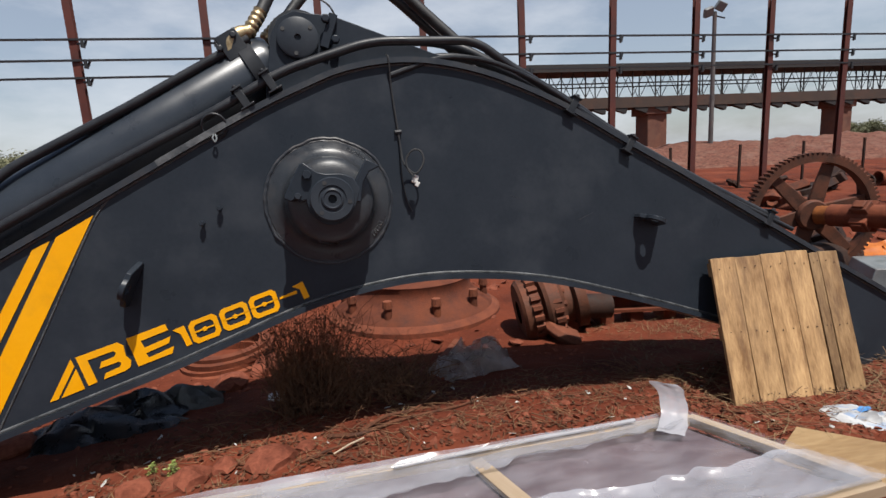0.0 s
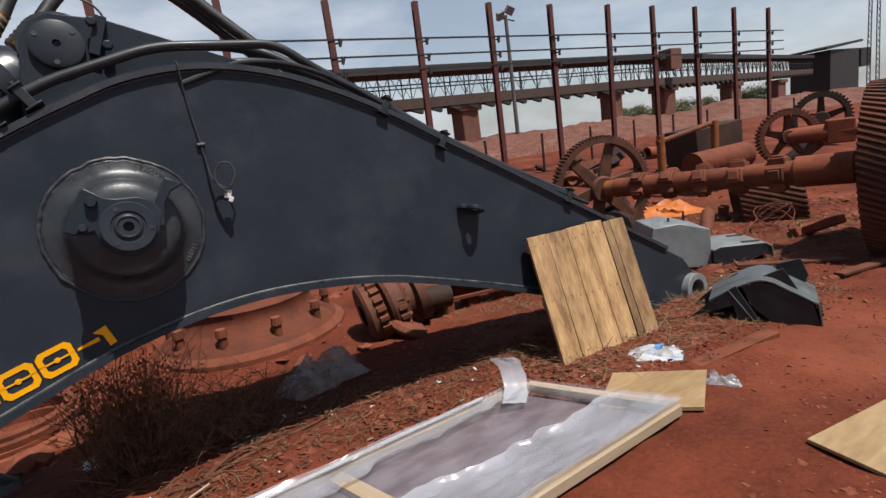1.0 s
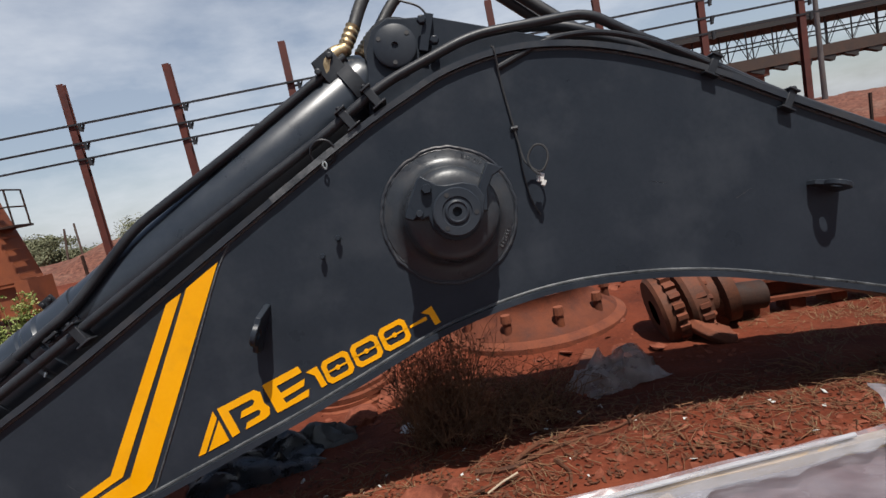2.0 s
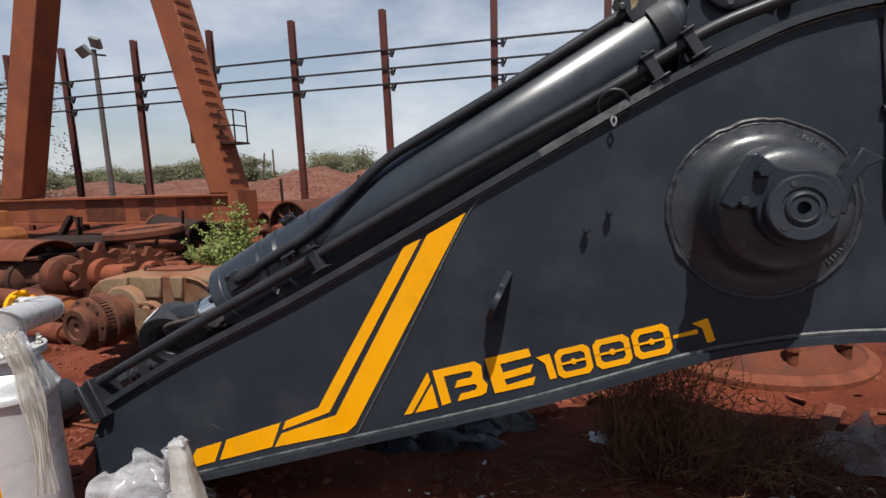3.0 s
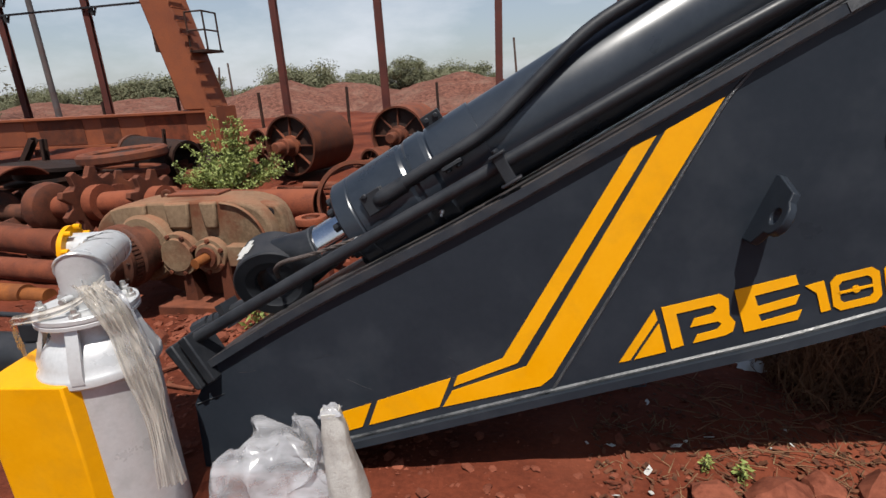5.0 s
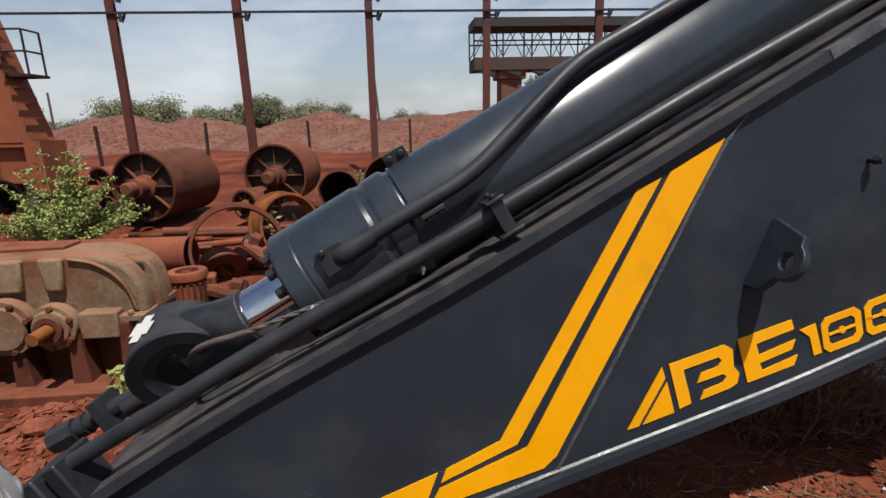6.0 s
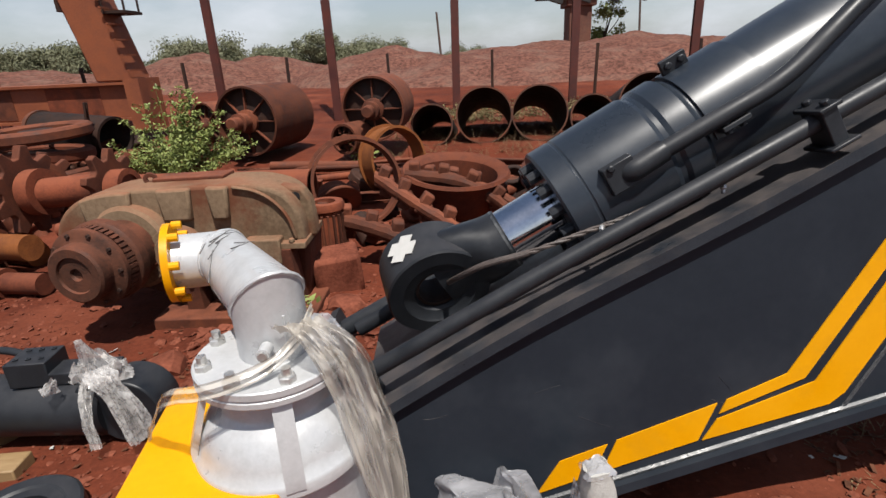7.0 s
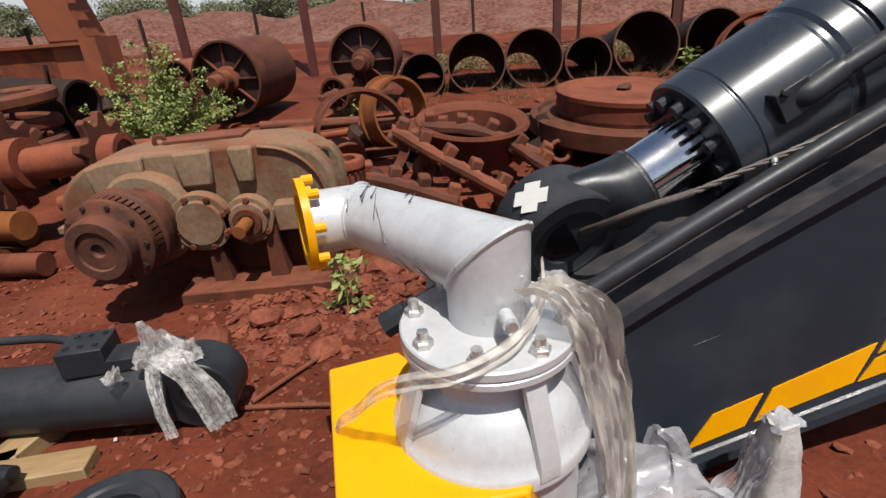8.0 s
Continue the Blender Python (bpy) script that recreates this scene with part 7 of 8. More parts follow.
def make_far_fittings():
    for i in range(-5, 14):
        x = -1.85 + 2.42 * i
        t = thing("fence_stake", "thin dark iron fence stake", "fence post", "fence stakes", m=on_ground(x, 14.5, -0.1, 0.5 * math.sin(i), 1.2 * math.sin(i * 2.3), 0))
        part("stake", box(B(), (0.06, 0.06, 1.5), (0, 0, 0.75)), rust_dark, t, smooth=0)
    lamp = thing("yard_lamp", "tall steel yard lamp pole with twin floodlights", "street lamp", "yard lamps", m=pose(20.05, 25, 0.2))
    part("pole", rod(B(), (0, 0, -0.4), (0, 0, 8.2), 0.13, 0.10, 12), lamp_grey, lamp)
    part("cross_arm", rod(B(), (-0.55, 0, 8.1), (0.6, 0, 7.9), 0.04, seg=8), dark_line, lamp)
    for x, z, a in ((0.25, 8.45, 20), (-0.45, 8.15, -20)):
        soften(part("floodlight", box(B(), (0.5, 0.22, 0.45), (x, -0.1, z), (30, a, 0)), grey_steel, lamp), 0.03)
    copy_thing(lamp, pose(-21.1, 20, -0.75))
    s = thing("low_shed", "long low grey-roofed shed beyond the yard", "shed", m=pose(-19.6, 34, -0.2))
    part("wall", box(B(), (9.0, 3.0, 1.0), (0, 0, 0.3)), concrete, s, smooth=0)
    part("roof", box(B(), (9.4, 3.4, 0.12), (0, 0, 0.86), (6, 0, 0)), grey_steel, s, smooth=0)
    part("door", box(B(), (1.6, 0.06, 0.9), (3.4, -1.52, 0.3)), blue_dark, s, "dark blue sheet door", smooth=0)
    for x, y, h, a in ((-25.3, 40, 4.0, 0), (-26.8, 40, 3.8, 9), (-3.1, 40, 4.4, -4), (10.5, 40, 5.0, -3)):
        t = thing("utility_pole", "thin grey utility pole beyond the heaps", "pole", "utility poles", m=pose(x, y, -0.8, 0, a, 0))
        part("pole", rod(B(), (0, 0, 0), (0, 0, h + 0.8), 0.09, 0.07, 8), concrete, t)
    t = thing("lattice_mast", "tall rusty lattice mast beside the transfer house", "lattice mast", m=pose(133, 50.1, -1))
    for sx in (-0.8, 0.8):
        for sy in (-0.8, 0.8):
            part("mast_leg", rod(B(), (sx, sy, 0), (sx * 0.8, sy * 0.8, 22), 0.09, seg=5), rust_dark, t)
    for s0 in (-0.75, 0.75):
        bm = B()
        for i in range(18):
            rod(bm, (-0.75, s0, i * 1.2), (0.75, s0, i * 1.2 + 1.2), 0.05, seg=4)
            rod(bm, (0.75, s0, i * 1.2), (-0.75, s0, i * 1.2 + 1.2), 0.05, seg=4)
        part("lattice", bm, rust_dark, t, "crossed lattice bracing", smooth=0)


blue_dark = material("dark_blue_sheet", (0.0225, 0.0375, 0.075), (0.045, 0.0675, 0.12), 0.5, bump=0.05)
make_heaps()
make_far_fittings()


# ---- plants ----
def leaf_cloud(clumps, per, leaf, seed, droop=0.0):
    """Small folded leaves scattered in clumps: (centre, radius) pairs."""
    rnd = random.Random(seed)
    verts, faces = [], []
    for c, r in clumps:
        for _ in range(per):
            d = Vector((rnd.gauss(0, 1), rnd.gauss(0, 1), rnd.gauss(0, 0.75)))
            d = d.normalized() * r * rnd.random() ** 0.45
            p = Vector(c) + d
            a = Vector((rnd.uniform(-1, 1), rnd.uniform(-1, 1), rnd.uniform(-0.7, 0.7) - droop)).normalized()
            s = a.cross(Vector((rnd.uniform(-1, 1), rnd.uniform(-1, 1), rnd.uniform(-1, 1)))).normalized()
            l, w = leaf * rnd.uniform(0.6, 1.35), leaf * 0.24 * rnd.uniform(0.7, 1.3)
            k = len(verts)
            verts += [p, p + a * l * 0.5 + s * w, p + a * l, p + a * l * 0.5 - s * w]
            faces.append((k, k + 1, k + 2, k + 3))
    me = bpy.data.meshes.new("crown")
    me.from_pydata(verts, [], faces)
    return me


def make_tree(seed, high, wide, leafmat, leaf=0.22, per=42, count=26, label="broad-crowned green tree in the far tree line", gap=0.3):
    rnd = random.Random(seed)
    t = thing("tree", label, "tree", "far tree line", m=pose(0, 0, 0))
    bm = B()
    tube(bm, curve_points([(0, 0, -0.6), (rnd.uniform(-0.1, 0.1), 0.05, high * 0.25), (rnd.uniform(-0.25, 0.25), rnd.uniform(-0.2, 0.2), high * 0.55)], 5), 0.16 * high / 5, 7, 0.07)
    clumps = []
    for i in range(count):
        a, q = rnd.uniform(0, 6.28), rnd.random() ** 0.6
        z = high * rnd.uniform(gap, 0.97)
        rr = wide * 0.5 * q * (1.15 - abs(z / high - 0.62) * 1.2)
        c = Vector((rr * math.cos(a), rr * math.sin(a), z))
        clumps.append((c, wide * rnd.uniform(0.10, 0.2)))
        if i % 3 == 0:
            tube(bm, curve_points([(0, 0, high * rnd.uniform(0.25, 0.5)), c * 0.6 + Vector((0, 0, high * 0.15)), c], 4), 0.05, 5, 0.015)
    part("trunk", bm, bark, t, "tapered trunk with limbs")
    me = leaf_cloud(clumps, per, leaf, seed)
    me.materials.append(leafmat)
    cr = new("crown", me)
    cr.parent = t
    return t


def make_tree_line():
    rnd = random.Random(9)
    kinds = [make_tree(100 + i, h, w, leaf_far, 0.21, 260, 52) for i, (h, w) in enumerate(((5.2, 5.0), (6.0, 4.6), (4.4, 5.6), (5.6, 6.2)))]
    spots = []
    x = -95.0
    while x < 6:
        spots.append((x, rnd.uniform(55, 78), rnd.uniform(0.85, 1.22) * (1.0 if x < -8 else 0.75)))
        x += rnd.uniform(0.9, 1.9)
    for x in (50.5, 53, 55, 60, 62.5, 71, 74, 77, 80, 95, 100, 106, 112):
        spots.append((x, rnd.uniform(57, 63), rnd.uniform(0.6, 0.8) if x < 70 else rnd.uniform(1.0, 1.25)))
    for n, (x, y, s) in enumerate(spots):
        src = kinds[n % 4]
        m = pose(x, y, -2.3, 0, 0, rnd.uniform(0, 360)) @ Matrix.Scale(s, 4)
        if n < 4:
            src.matrix_basis = m
        else:
            c = copy_thing(src, pose(x, y, -2.3, 0, 0, rnd.uniform(0, 360)))
            c.scale = (s, s, s)
    near = make_tree(300, 5.0, 3.2, leaf_green, 0.26, 90, 40, "bushy green tree growing beside the concrete pier", 0.05)
    near.matrix_basis = pose(9.8, 46.5, 0.2)
    old = make_tree(310, 7.4, 6.0, leaf_dry, 0.16, 60, 46, "sparse grey-leaved tree beyond the gantry leg", 0.1)
    old.matrix_basis = pose(-25.6, 19.5, -0.2)


def make_bush():
    rnd = random.Random(31)
    b = thing("green_bush", "bright green leafy weed bush among the scrap", "bush", m=on_ground(-6.55, 8.45, 0.05))
    clumps = []
    stems = B()
    for i in range(90):
        a, q = rnd.uniform(0, 6.28), rnd.random() ** 0.7
        tip = Vector((0.95 * q * math.cos(a) + 0.1, 0.55 * q * math.sin(a), (1.25 - 0.8 * q) * rnd.uniform(0.5, 1.2)))
        tube(stems, curve_points([(tip.x * 0.15, tip.y * 0.15, 0), tip * 0.55 + Vector((0, 0, 0.08)), tip], 4), 0.008, 4, 0.003)
        for k in range(5):
            clumps.append((tip * (0.45 + 0.14 * k) + Vector((rnd.uniform(-0.03, 0.03), rnd.uniform(-0.03, 0.03), 0.02)), 0.06))
    tagged(part("stem_tangle", stems, leaf_green, b), kind="stuff")
    me = leaf_cloud(clumps, 20, 0.05, 5)
    me.materials.append(leaf_green)
    new("leaves", me).parent = b
    weeds = [(Vector((x, y, ground_height(x, y) + rnd.uniform(0.0, 0.25))), 0.16) for x, y in ((rnd.uniform(-3.9, 1.9), rnd.uniform(12.8, 13.9)) for _ in range(130))]
    me = leaf_cloud(weeds, 80, 0.05, 23)
    me.materials.append(leaf_dry_green)
    tagged(new("weed_patch", me), "half-dry weeds growing behind the pipe shells", "weeds", kind="stuff")
    p = thing("small_weed", "small green weed growing in the red soil", "weed", "small weeds", m=on_ground(-3.89, 4.42, 0.0) @ Matrix.Scale(0.78, 4))
    me = leaf_cloud([(Vector((rnd.uniform(-0.1, 0.1), rnd.uniform(-0.06, 0.06), 0.05 + 0.06 * i)), 0.075) for i in range(7)], 16, 0.085, 8, 0.2)
    me.materials.append(leaf_green)
    new("leaves", me).parent = p
    part("stem", tube(B(), curve_points([(0, 0, -0.02), (0.01, 0, 0.2), (-0.02, 0, 0.42)], 4), 0.007, 5, 0.003), leaf_green, p)
    for x, y, s in ((-1.0, 3.04, 0.28), (-1.12, 3.08, 0.22), (8.2, 4.0, 0.35), (-4.25, 9.3, 1.2), (0.9, 9.9, 1.5)):
        c = copy_thing(p, on_ground(x, y, 0.0, 0, 0, x * 70))
        c.scale = (s, s, s * 0.7)


def make_dry_brush():
    rnd = random.Random(17)
    b = thing("dry_brush", "tangle of dry brown brushwood under the boom", "dry bush", m=on_ground(-0.12, 3.98, 0.0))
    stems = B()
    for i in range(900):
        left = rnd.random() < 0.6
        root = Vector((rnd.uniform(-0.42, 0.05) if left else rnd.uniform(0.0, 0.75), rnd.uniform(-0.35, 0.3), -0.02))
        a, q = rnd.uniform(0, 6.28), rnd.uniform(0.05, 0.5)
        high = rnd.uniform(0.15, 0.85) if left else rnd.uniform(0.02, 0.42)
        tip = root + Vector((q * math.cos(a), 0.8 * q * math.sin(a), high))
        p1 = root.lerp(tip, 0.35) + Vector((rnd.uniform(-0.1, 0.1), rnd.uniform(-0.1, 0.1), rnd.uniform(0, 0.12)))
        p2 = root.lerp(tip, 0.7) + Vector((rnd.uniform(-0.14, 0.14), rnd.uniform(-0.14, 0.14), rnd.uniform(0, 0.14)))
        tube(stems, curve_points([root, p1, p2, tip], 3), rnd.uniform(0.0018, 0.005), 3, 0.001)
    tagged(part("brushwood", stems, dry_stalk_dark, b), kind="stuff")
    me = leaf_cloud([(Vector((rnd.uniform(-0.5, 0.25), rnd.uniform(-0.3, 0.25), rnd.uniform(0.08, 0.7))), 0.10) for i in range(60)], 26, 0.028, 12)
    me.materials.append(dry_stalk_dark)
    new("dry_leaves", me).parent = b
    # straw over the shaded edge
    verts, faces = [], []
    spots = [(rnd.uniform(0.3, 2.3), rnd.uniform(2.85, 3.7), 0.08) for _ in range(70)] + [(rnd.uniform(-1.6, 0.2), rnd.uniform(2.75, 3.4), 0.08) for _ in range(50)]
    spots += [(rnd.uniform(3.2, 8.5), rnd.uniform(2.3, 6.5), 0.16) for _ in range(420)] + [(rnd.uniform(-4.6, 1.5), rnd.uniform(9.2, 12.5), 0.32) for _ in range(420)] + [(rnd.uniform(2.3, 4.2), rnd.uniform(3.6, 5.2), 0.14) for _ in range(140)]
    for x, y, h in spots:
        z = ground_height(x, y)
        for _ in range(rnd.randint(3, 9)):
            a, l = rnd.uniform(0, 6.28), h * rnd.uniform(0.5, 1.5)
            d = Vector((math.cos(a), math.sin(a), rnd.uniform(0.02, 1.2 if y > 8 else 0.5))).normalized() * l
            s = d.cross(Vector((0, 0, 1))).normalized() * 0.0028
            p = Vector((x + rnd.uniform(-0.05, 0.05), y + rnd.uniform(-0.05, 0.05), z + 0.002))
            k = len(verts)
            verts += [p - s, p + s, p + d]
            faces.append((k, k + 1, k + 2))
    for _ in range(2600):
        x, y = (rnd.uniform(5.2, 11.5), rnd.uniform(2.8, 7.0)) if rnd.random() < 0.6 else (rnd.uniform(2.2, 5.2), rnd.uniform(2.3, 3.6))
        z = ground_height(x, y) + rnd.uniform(0.0, 0.05)
        a, l = rnd.uniform(0, 6.28), rnd.uniform(0.05, 0.26)
        d = Vector((math.cos(a), math.sin(a), rnd.uniform(-0.1, 0.3))) * l
        s = d.cross(Vector((0, 0, 1))).normalized() * rnd.uniform(0.0014, 0.0038)
        k = len(verts)
        verts += [Vector((x, y, z)) - s, Vector((x, y, z)) + s, Vector((x, y, z)) + d + s * 0.5, Vector((x, y, z)) + d - s * 0.5]
        faces.append((k, k + 1, k + 2, k + 3))
    me = bpy.data.meshes.new("dry_grass")
    me.from_pydata(verts, [], faces)
    me.materials.append(dry_stalk)
    tagged(new("dry_grass", me), "scattered dry straw and dead grass", "dry grass", kind="stuff")


def make_rubble():
    rnd = random.Random(44)
    verts, faces = [], []
    shapes = []
    for s in range(6):
        bm = B()
        bmesh.ops.create_icosphere(bm, subdivisions=1, radius=1.0)
        for v in bm.verts:
            v.co *= 1 + 0.5 * noise.noise(v.co * 1.3 + Vector((s * 7.1, 0, 0)))
        bm.verts.ensure_lookup_table()
        shapes.append(([v.co.copy() for v in bm.verts], [[v.index for v in f.verts] for f in bm.faces]))
        bm.free()

    def scatter(n, x0, x1, y0, y1, lo, hi):
        for _ in range(n):
            x, y = rnd.uniform(x0, x1), rnd.uniform(y0, y1)
            if noise.noise((x * 0.9, y * 0.9, 7)) < rnd.uniform(-0.5, 0.35):
                continue
            r = lo * (hi / lo) ** (rnd.random() ** 2.2)
            vs, fs = shapes[rnd.randrange(6)]
            m = Matrix.Translation((x, y, ground_height(x, y) + r * 0.15)) @ Euler((rnd.uniform(-0.4, 0.4), rnd.uniform(-0.4, 0.4), rnd.uniform(0, 6.28))).to_matrix().to_4x4() @ Matrix.Diagonal((r * rnd.uniform(0.8, 1.5), r, r * rnd.uniform(0.16, 0.4), 1))
            k = len(verts)
            verts.extend(m @ v for v in vs)
            faces.extend([a + k for a in f] for f in fs)
    scatter(9000, -2.4, 5.5, 2.2, 4.6, 0.003, 0.035)
    scatter(16000, -6.5, -2.2, 2.9, 5.4, 0.003, 0.026)
    scatter(1500, -5.2, -3.4, 3.9, 5.0, 0.012, 0.06)
    scatter(2600, -6.5, 5.0, 4.6, 9.5, 0.01, 0.09)
    scatter(9000, 2.0, 7.0, 0.7, 3.0, 0.003, 0.014)
    scatter(700, 2.0, 9.0, 0.8, 3.2, 0.008, 0.03)
    scatter(1300, 4.0, 14.0, 3.0, 10.0, 0.015, 0.1)
    scatter(2600, 2.1, 5.4, 2.25, 3.5, 0.006, 0.03)
    scatter(2500, 5.0, 11.0, 2.4, 6.0, 0.008, 0.06)
    me = bpy.data.meshes.new("rubble")
    me.from_pydata(verts, [], faces)
    me.materials.append(stone_red)
    tagged(new("rubble", me), "loose red laterite rubble and gravel", "rubble", kind="stuff")
    for i, (x, y, r) in enumerate(((-0.46, 2.98, 0.13), (-0.9, 2.92, 0.11), (-0.72, 3.0, 0.07), (-1.15, 2.86, 0.09), (-0.28, 3.1, 0.06), (-4.1, 4.2, 0.09), (-4.6, 4.15, 0.12), (-4.35, 4.4, 0.1), (-5.0, 4.2, 0.1), (-3.95, 3.95, 0.08), (-4.75, 3.95, 0.07), (-3.7, 4.9, 0.12), (-1.95, 3.9, 0.1), (-2.2, 3.8, 0.12), (-1.0, 4.6, 0.14), (-0.7, 4.9, 0.16), (0.4, 4.6, 0.1))):
        ob = part("laterite_rock", rubble_bm(r, i + 1, 0.55), stone_red, None, smooth=18, m=on_ground(x, y, r * 0.2, 0, 0, i * 47))
        tagged(ob, "rough red laterite rock lying on the soil", "rock", "loose rocks")


leaf_dry_green = material("leaf_half_dry", (0.095, 0.075, 0.034), (0.20, 0.165, 0.08), 0.8, grain=1.2, fine=20, bump=0, spec=0.2)
leaf_dry = material("leaf_grey_dry", (0.075, 0.0713, 0.045), (0.15, 0.135, 0.09), 0.8, grain=3, fine=20, bump=0, spec=0.2)
dry_stalk_dark = material("dry_twig", (0.0638, 0.0315, 0.0182), (0.19, 0.0957, 0.0506), 0.85, grain=4, fine=30, bump=0, spec=0.2)
make_tree_line()
make_bush()


def make_litter():
    runs = (((-0.15, 3.21), (0.05, 3.16), (0.25, 3.24), (0.47, 3.32), (0.77, 3.37), (1.0, 3.5)), ((0.05, 3.18), (0.22, 3.30), (0.42, 3.42), (0.6, 3.58)), ((0.30, 3.12), (0.34, 2.98), (0.30, 2.82)),
            ((0.85, 3.45), (0.98, 3.58), (1.05, 3.8)), ((-0.75, 3.15), (-0.62, 3.0), (-0.45, 3.12)), ((-0.3, 2.9), (-0.1, 2.96), (0.08, 3.06)), ((2.3, 2.75), (2.5, 2.6), (2.75, 2.62)), ((3.4, 2.9), (3.65, 2.7), (3.8, 2.75)))
    for i, run in enumerate(runs):
        t = thing("fallen_branch", "crooked dry root lying on the red soil", "branch", "fallen branches", m=pose(0, 0, 0))
        part("wood", tube(B(), curve_points([(x, y, ground_height(x, y) + 0.012 + 0.03 * (k % 2) * (i % 2)) for k, (x, y) in enumerate(run)], 5), 0.017 - 0.0015 * i, 7, 0.006), twig_red, t)
    t = thing("pale_stick", "pale split stick lying on the soil", "stick", m=on_ground(-0.02, 2.98, 0.03, 0, -8, 24))
    part("wood", tube(B(), [(-0.1, 0, 0), (0, 0.004, 0.004), (0.1, 0, 0)], 0.006, 6), wood_pale, t)
    rnd = random.Random(62)
    for name, mat, label, cat, n, lo, hi in (("paper_litter", white_card, "small pale paper and plastic scraps strewn on the soil", "litter", 90, 0.006, 0.026),
                                             ("bark_litter", twig_red, "dark bark chips and leaf litter strewn on the soil", "litter", 5200, 0.003, 0.02)):
        verts, faces = [], []
        for i in range(n):
            q = rnd.random()
            x, y = ((rnd.uniform(2.1, 5.5), rnd.uniform(2.1, 3.6)) if q < 0.3 else (rnd.uniform(5.2, 10.5), rnd.uniform(2.3, 6.2)) if q < 0.48 else (rnd.uniform(-1.6, 2.4), 2.8 + 1.1 * rnd.random() ** 1.3) if q < 0.9 else (rnd.uniform(-5.2, -2.3), rnd.uniform(3.2, 5.0)))
            s = rnd.uniform(lo, hi)
            m = on_ground(x, y, 0.008, rnd.uniform(-35, 35), rnd.uniform(-35, 35), rnd.uniform(0, 360))
            k = len(verts)
            o = [(-s, -s * 0.4), (s * rnd.uniform(0.5, 1.2), -s * 0.5), (s, s * rnd.uniform(0.2, 0.6)), (-s * rnd.uniform(0.3, 1.0), s * 0.5)]
            verts += [m @ Vector((u, v, z + 0.12 * s * math.sin(u / s * 2))) for z in (0, 0.0025) for u, v in o]
            faces += [(k + 3, k + 2, k + 1, k), (k + 4, k + 5, k + 6, k + 7)] + [(k + j, k + (j + 1) % 4, k + 4 + (j + 1) % 4, k + 4 + j) for j in range(4)]
        me = bpy.data.meshes.new(name)
        me.from_pydata(verts, [], faces)
        me.materials.append(mat)
        tagged(new(name, me), label, cat, kind="stuff")


def make_twigs():
    rnd = random.Random(88)
    bm = B()
    for i in range(900):
        q = rnd.random()
        x, y = (rnd.uniform(-1.2, 2.4), rnd.uniform(2.85, 3.9)) if q < 0.5 else (rnd.uniform(2.2, 5.4), rnd.uniform(2.3, 3.5)) if q < 0.75 else (rnd.uniform(5.0, 10.5), rnd.uniform(2.6, 6.4))
        a, l = rnd.uniform(0, 6.28), rnd.uniform(0.08, 0.34)
        pts = []
        for k in range(4):
            a += rnd.uniform(-0.5, 0.5)
            pts.append((x, y, ground_height(x, y) + 0.006 + rnd.uniform(0, 0.03)))
            x, y = x + math.cos(a) * l / 3, y + math.sin(a) * l / 3
        tube(bm, pts, rnd.uniform(0.0018, 0.0045), 4, 0.0012)
    tagged(part("twig_litter", bm, dry_stalk_dark, None), "thin dry twigs strewn over the red soil", "twigs", kind="stuff")


twig_red = material("dry_red_root", (0.04, 0.016, 0.009), (0.13, 0.05, 0.026), 0.85, grain=9, fine=60, bump=0.3, spec=0.2)
make_litter()
make_twigs()
make_dry_brush()
make_rubble()

# ---- far structures ----
RAILS = (4.79, 4.33, 3.94)
POST_X = (-18.31, -16.07, -13.40, -10.80, -8.15, -5.50, -2.72, -0.04, 2.66, 5.36, 7.98, 10.65, 13.20, 15.92, 18.52, 21.19, 23.90, 26.55)


def make_post_row():
    row = thing("busbar_fence", "row of tall red oxide steel posts carrying three black conductor rails", "post row", kind="structure")
    rnd = random.Random(5)
    for x in POST_X:
        z0 = ground_height(x, 14.11) - 0.3
        h = 5.82 - z0
        bm = B()
        box(bm, (0.17, 0.016, h), (0, -0.055, 2.9 + z0 / 2))
        box(bm, (0.17, 0.016, h), (0, 0.055, 2.9 + z0 / 2))
        box(bm, (0.016, 0.095, h), (0, 0, 2.9 + z0 / 2))
        post = part("post", bm, post_paint, row, "tall red oxide I-section post", smooth=0, m=pose(x, 14.11, 0, rnd.uniform(-0.4, 0.4), rnd.uniform(-0.6, 0.6), rnd.uniform(-6, 6)))
        for z in RAILS:
            bm = box(B(), (0.26, 0.04, 0.045), (0.15, -0.04, z - 0.09))
            rod(bm, (0.21, -0.08, z - 0.18), (0.21, -0.08, z + 0.02), 0.045, 0.035, 10)
            box(bm, (0.04, 0.04, 0.23), (0.26, -0.04, z - 0.08), (0, 25, 0))
            part("insulator_arm", bm, dark_line, post, "dark insulator bracket")
    for z in RAILS:
        part("rail", box(B(), (47.0, 0.05, 0.045), (4.2, 14.03, z)), dark_line, row, "black conductor rail", smooth=0)


gallery_brown = material("stained_gallery_deck", (0.03, 0.018, 0.014), (0.06, 0.036, 0.026), 0.85, grain=1.2, fine=20, bump=0.2, stain=(0.085, 0.035, 0.022), stain_amount=0.5, stain_scale=0.5)


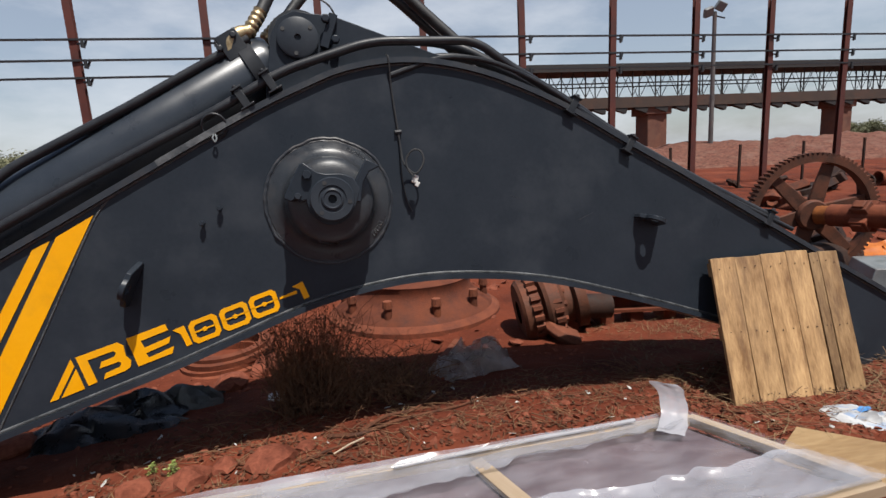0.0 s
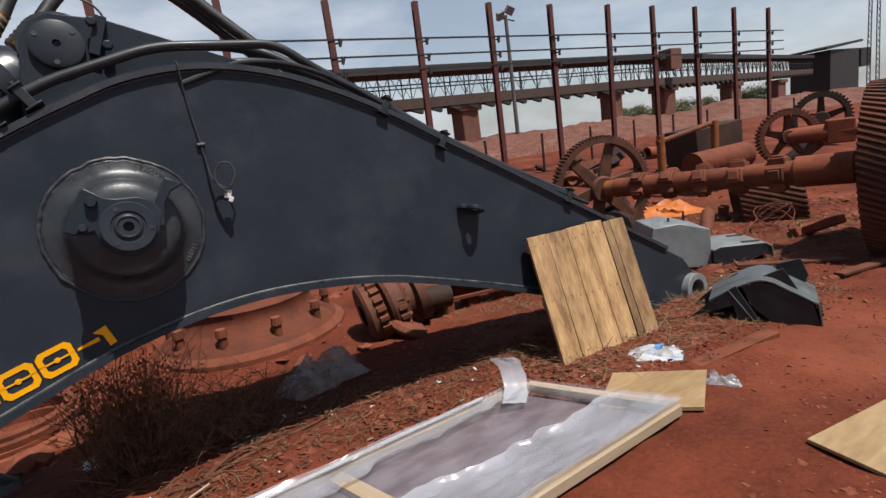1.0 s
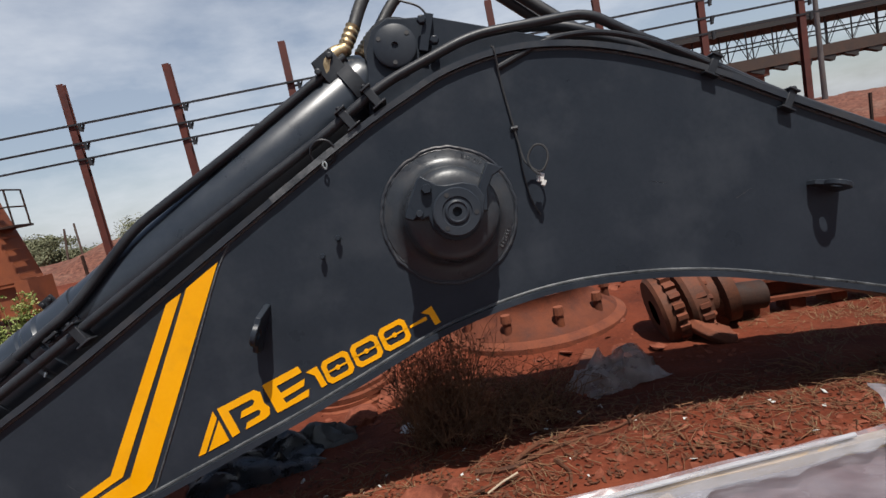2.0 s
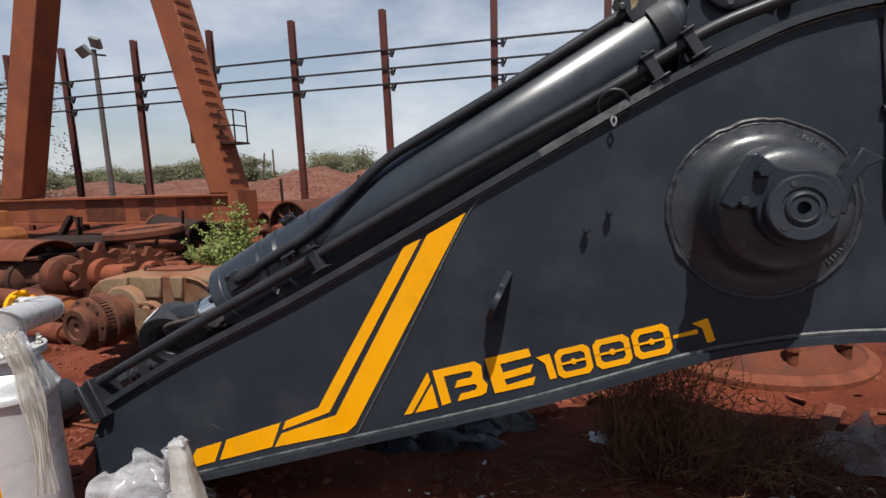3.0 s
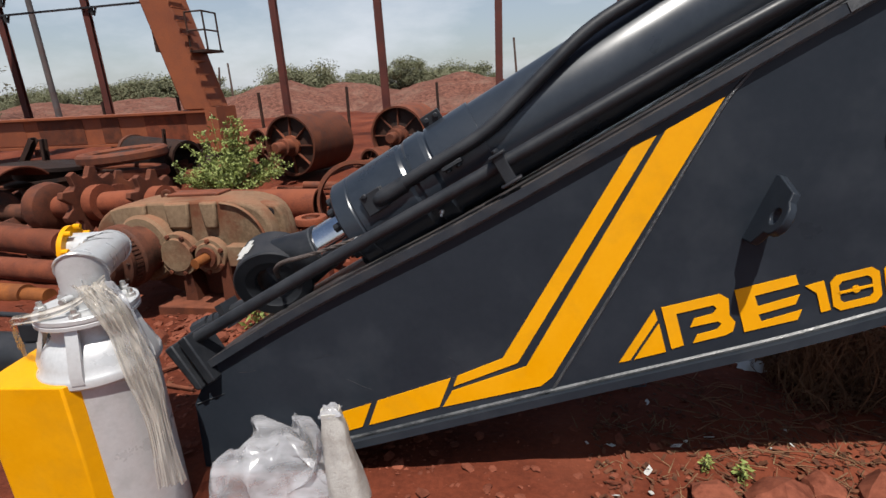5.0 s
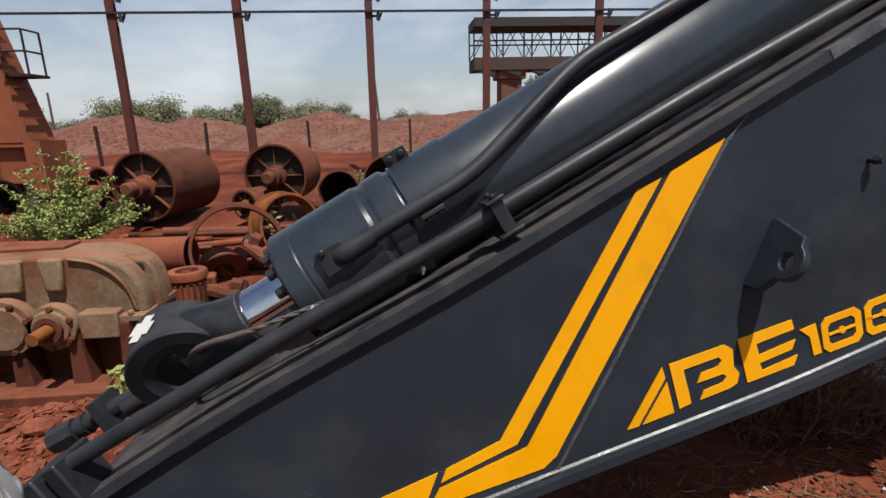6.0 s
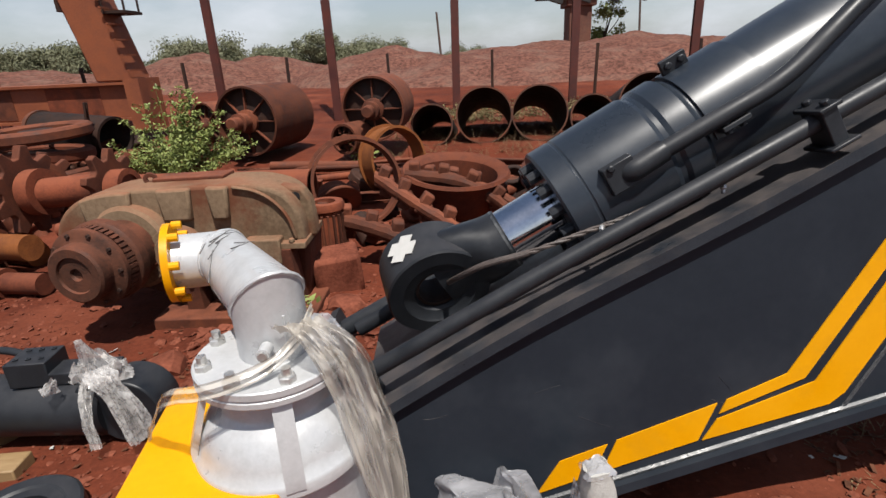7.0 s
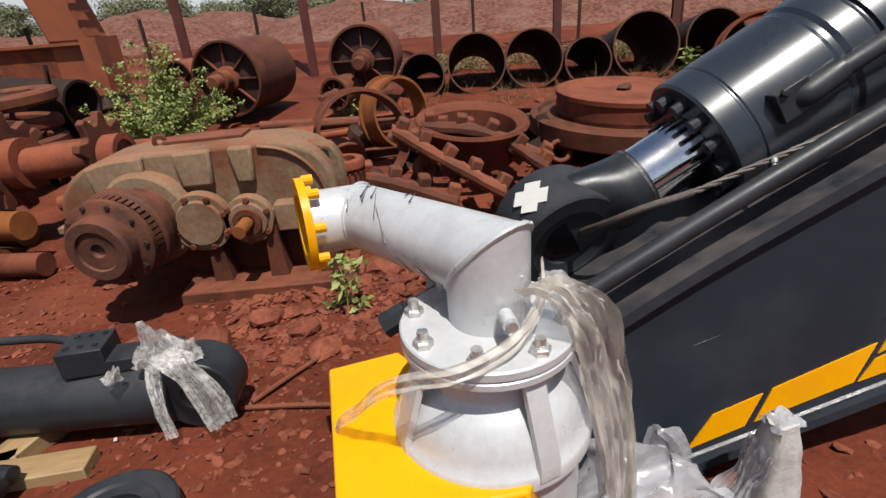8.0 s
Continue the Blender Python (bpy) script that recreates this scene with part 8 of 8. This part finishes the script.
def make_conveyor():
    c = thing("conveyor_gallery", "long dark steel truss conveyor gallery on concrete piers", "conveyor", kind="structure")

    def section(m, long_, wide=2.5):
        part("deck", box(B(), (long_, wide + 0.4, 0.9), (long_ / 2, wide / 2, 5.65)), gallery_brown, c, "stained concrete deck of the gallery", smooth=0, m=m)
        bm = B()
        for i in range(int(long_ / 2)):
            box(bm, (1.2, 0.5, 0.45), (1 + i * 2.0, 0.1, 5.1), (0, 18, 0))
        part("soffit_bracket", bm, conveyor_steel, c, smooth=0, m=m)
        part("roof", box(B(), (long_, wide + 0.9, 0.62), (long_ / 2, wide / 2, 8.55)), conveyor_steel, c, "dark sheet roof of the gallery", smooth=0, m=m)
        for y in (0.0, wide):
            bm = B()
            n = round(long_ / 2.2)
            w = long_ / n
            for i in range(n + 1):
                x = i * w
                rod(bm, (x, y, 6.1), (x, y, 8.3), 0.06, seg=5)
                if i < n:
                    rod(bm, (x, y, 6.15), (x + w / 2, y, 8.2), 0.035, seg=4)
                    rod(bm, (x + w / 2, y, 8.2), (x + w, y, 6.15), 0.035, seg=4)
            box(bm, (long_, 0.12, 0.1), (long_ / 2, y, 7.3))
            part("truss", bm, conveyor_steel, c, "dark lattice truss side", smooth=0, m=m)
    section(pose(4.0, 42.5, 0), 51.0)
    section(pose(55.0, 42.6, 0, 0, -0.7, 12.8), 76.0)
    for x, y, w in ((6.95, 43.7, 1.6), (28.8, 43.7, 1.9), (49.2, 43.7, 1.5), (60.6, 45.2, 2.2), (84.0, 50.4, 2.6), (108.0, 55.8, 2.6)):
        bm = box(B(), (w, 2.0, 6.6), (x, y, 1.4))
        box(bm, (w * 1.35, 2.4, 0.7), (x, y, 4.9))
        soften(part("pier", bm, pier_red, c, "rust-stained concrete pier"), 0.08)
    part("hopper", box(B(), (2.0, 1.8, 2.4), (59.5, 43.2, 8.2)), pier_red, c, "rusty transfer hopper on the gallery", smooth=0)
    bm = box(B(), (13, 8, 11), (139, 61.5, 5.0))
    box(bm, (16, 9, 0.5), (138, 61.5, 11.4), (0, -5, 0))
    box(bm, (5, 7, 4), (149, 61, 8.5))
    part("transfer_house", bm, conveyor_steel, c, "dark transfer house at the end", smooth=0)


def make_gantry():
    g = thing("gantry_crane_leg", "rusty orange box-section A-frame leg on a long beam", "gantry leg", kind="structure")
    def leg(p0, p1, w0, w1):
        bm = B()
        rows = []
        for p, w in ((p0, w0), (p1, w1)):
            rows.append([bm.verts.new(Vector(p) + Vector((sx * w / 2, sy * 0.35, 0))) for sx, sy in ((-1, -1), (1, -1), (1, 1), (-1, 1))])
        for k in range(4):
            bm.faces.new((rows[0][k], rows[0][(k + 1) % 4], rows[1][(k + 1) % 4], rows[1][k]))
        bm.faces.new(rows[0][::-1])
        bm.faces.new(rows[1])
        return soften(part("leg", bm, gantry_paint, g, "rusty orange tapered box leg"), 0.03)
    leg((-16.50, 12.6, 1.3), (-14.25, 12.6, 8.8), 0.84, 0.80)
    l = leg((-9.44, 12.6, 1.3), (-11.29, 12.6, 8.8), 0.72, 0.66)
    bm = B()
    for i in range(26):
        box(bm, (0.05, 0.5, 0.03), (-9.05 - 0.0693 * i, 12.4, 1.5 + 0.28 * i))
    part("rung", bm, gantry_paint, l, smooth=0)
    bm = box(B(), (10.4, 0.5, 0.64), (-14.2, 12.6, 0.93))
    box(bm, (10.5, 0.72, 0.05), (-14.2, 12.6, 1.265))
    box(bm, (10.5, 0.72, 0.05), (-14.2, 12.6, 0.58))
    box(bm, (0.30, 0.8, 1.0), (-9.1, 12.6, 0.85))
    sill = part("sill_beam", bm, gantry_paint, g, "rusty orange plate girder", smooth=0)
    for x, w, mat in ((-17.3, 0.9, rust_orange), (-15.2, 1.7, gantry_paint), (-13.3, 1.3, rust_brown), (-11.9, 0.5, rust_brown), (-10.4, 1.1, rust_red)):
        part("cover_plate", box(B(), (w, 0.012, 0.58), (x, 12.345, 0.925)), mat, sill, "welded plate of another rust tone", smooth=0)
    bm = box(B(), (0.95, 0.6, 0.05), (-9.42, 12.6, 2.55))
    box(bm, (0.20, 0.3, 0.62), (-10.14, 12.45, 2.90))
    for x, y in ((-8.98, 12.35), (-8.98, 12.85), (-9.40, 12.35)):
        rod(bm, (x, y, 2.55), (x, y, 3.36), 0.022, seg=5)
    for z in (2.98, 3.36):
        rod(bm, (-8.98, 12.35, z), (-8.98, 12.85, z), 0.02, seg=5)
        rod(bm, (-8.98, 12.35, z), (-9.40, 12.35, z), 0.02, seg=5)
    part("platform", bm, rust_dark, g, "small steel access platform with rails", smooth=0)


make_post_row()
make_conveyor()
make_gantry()
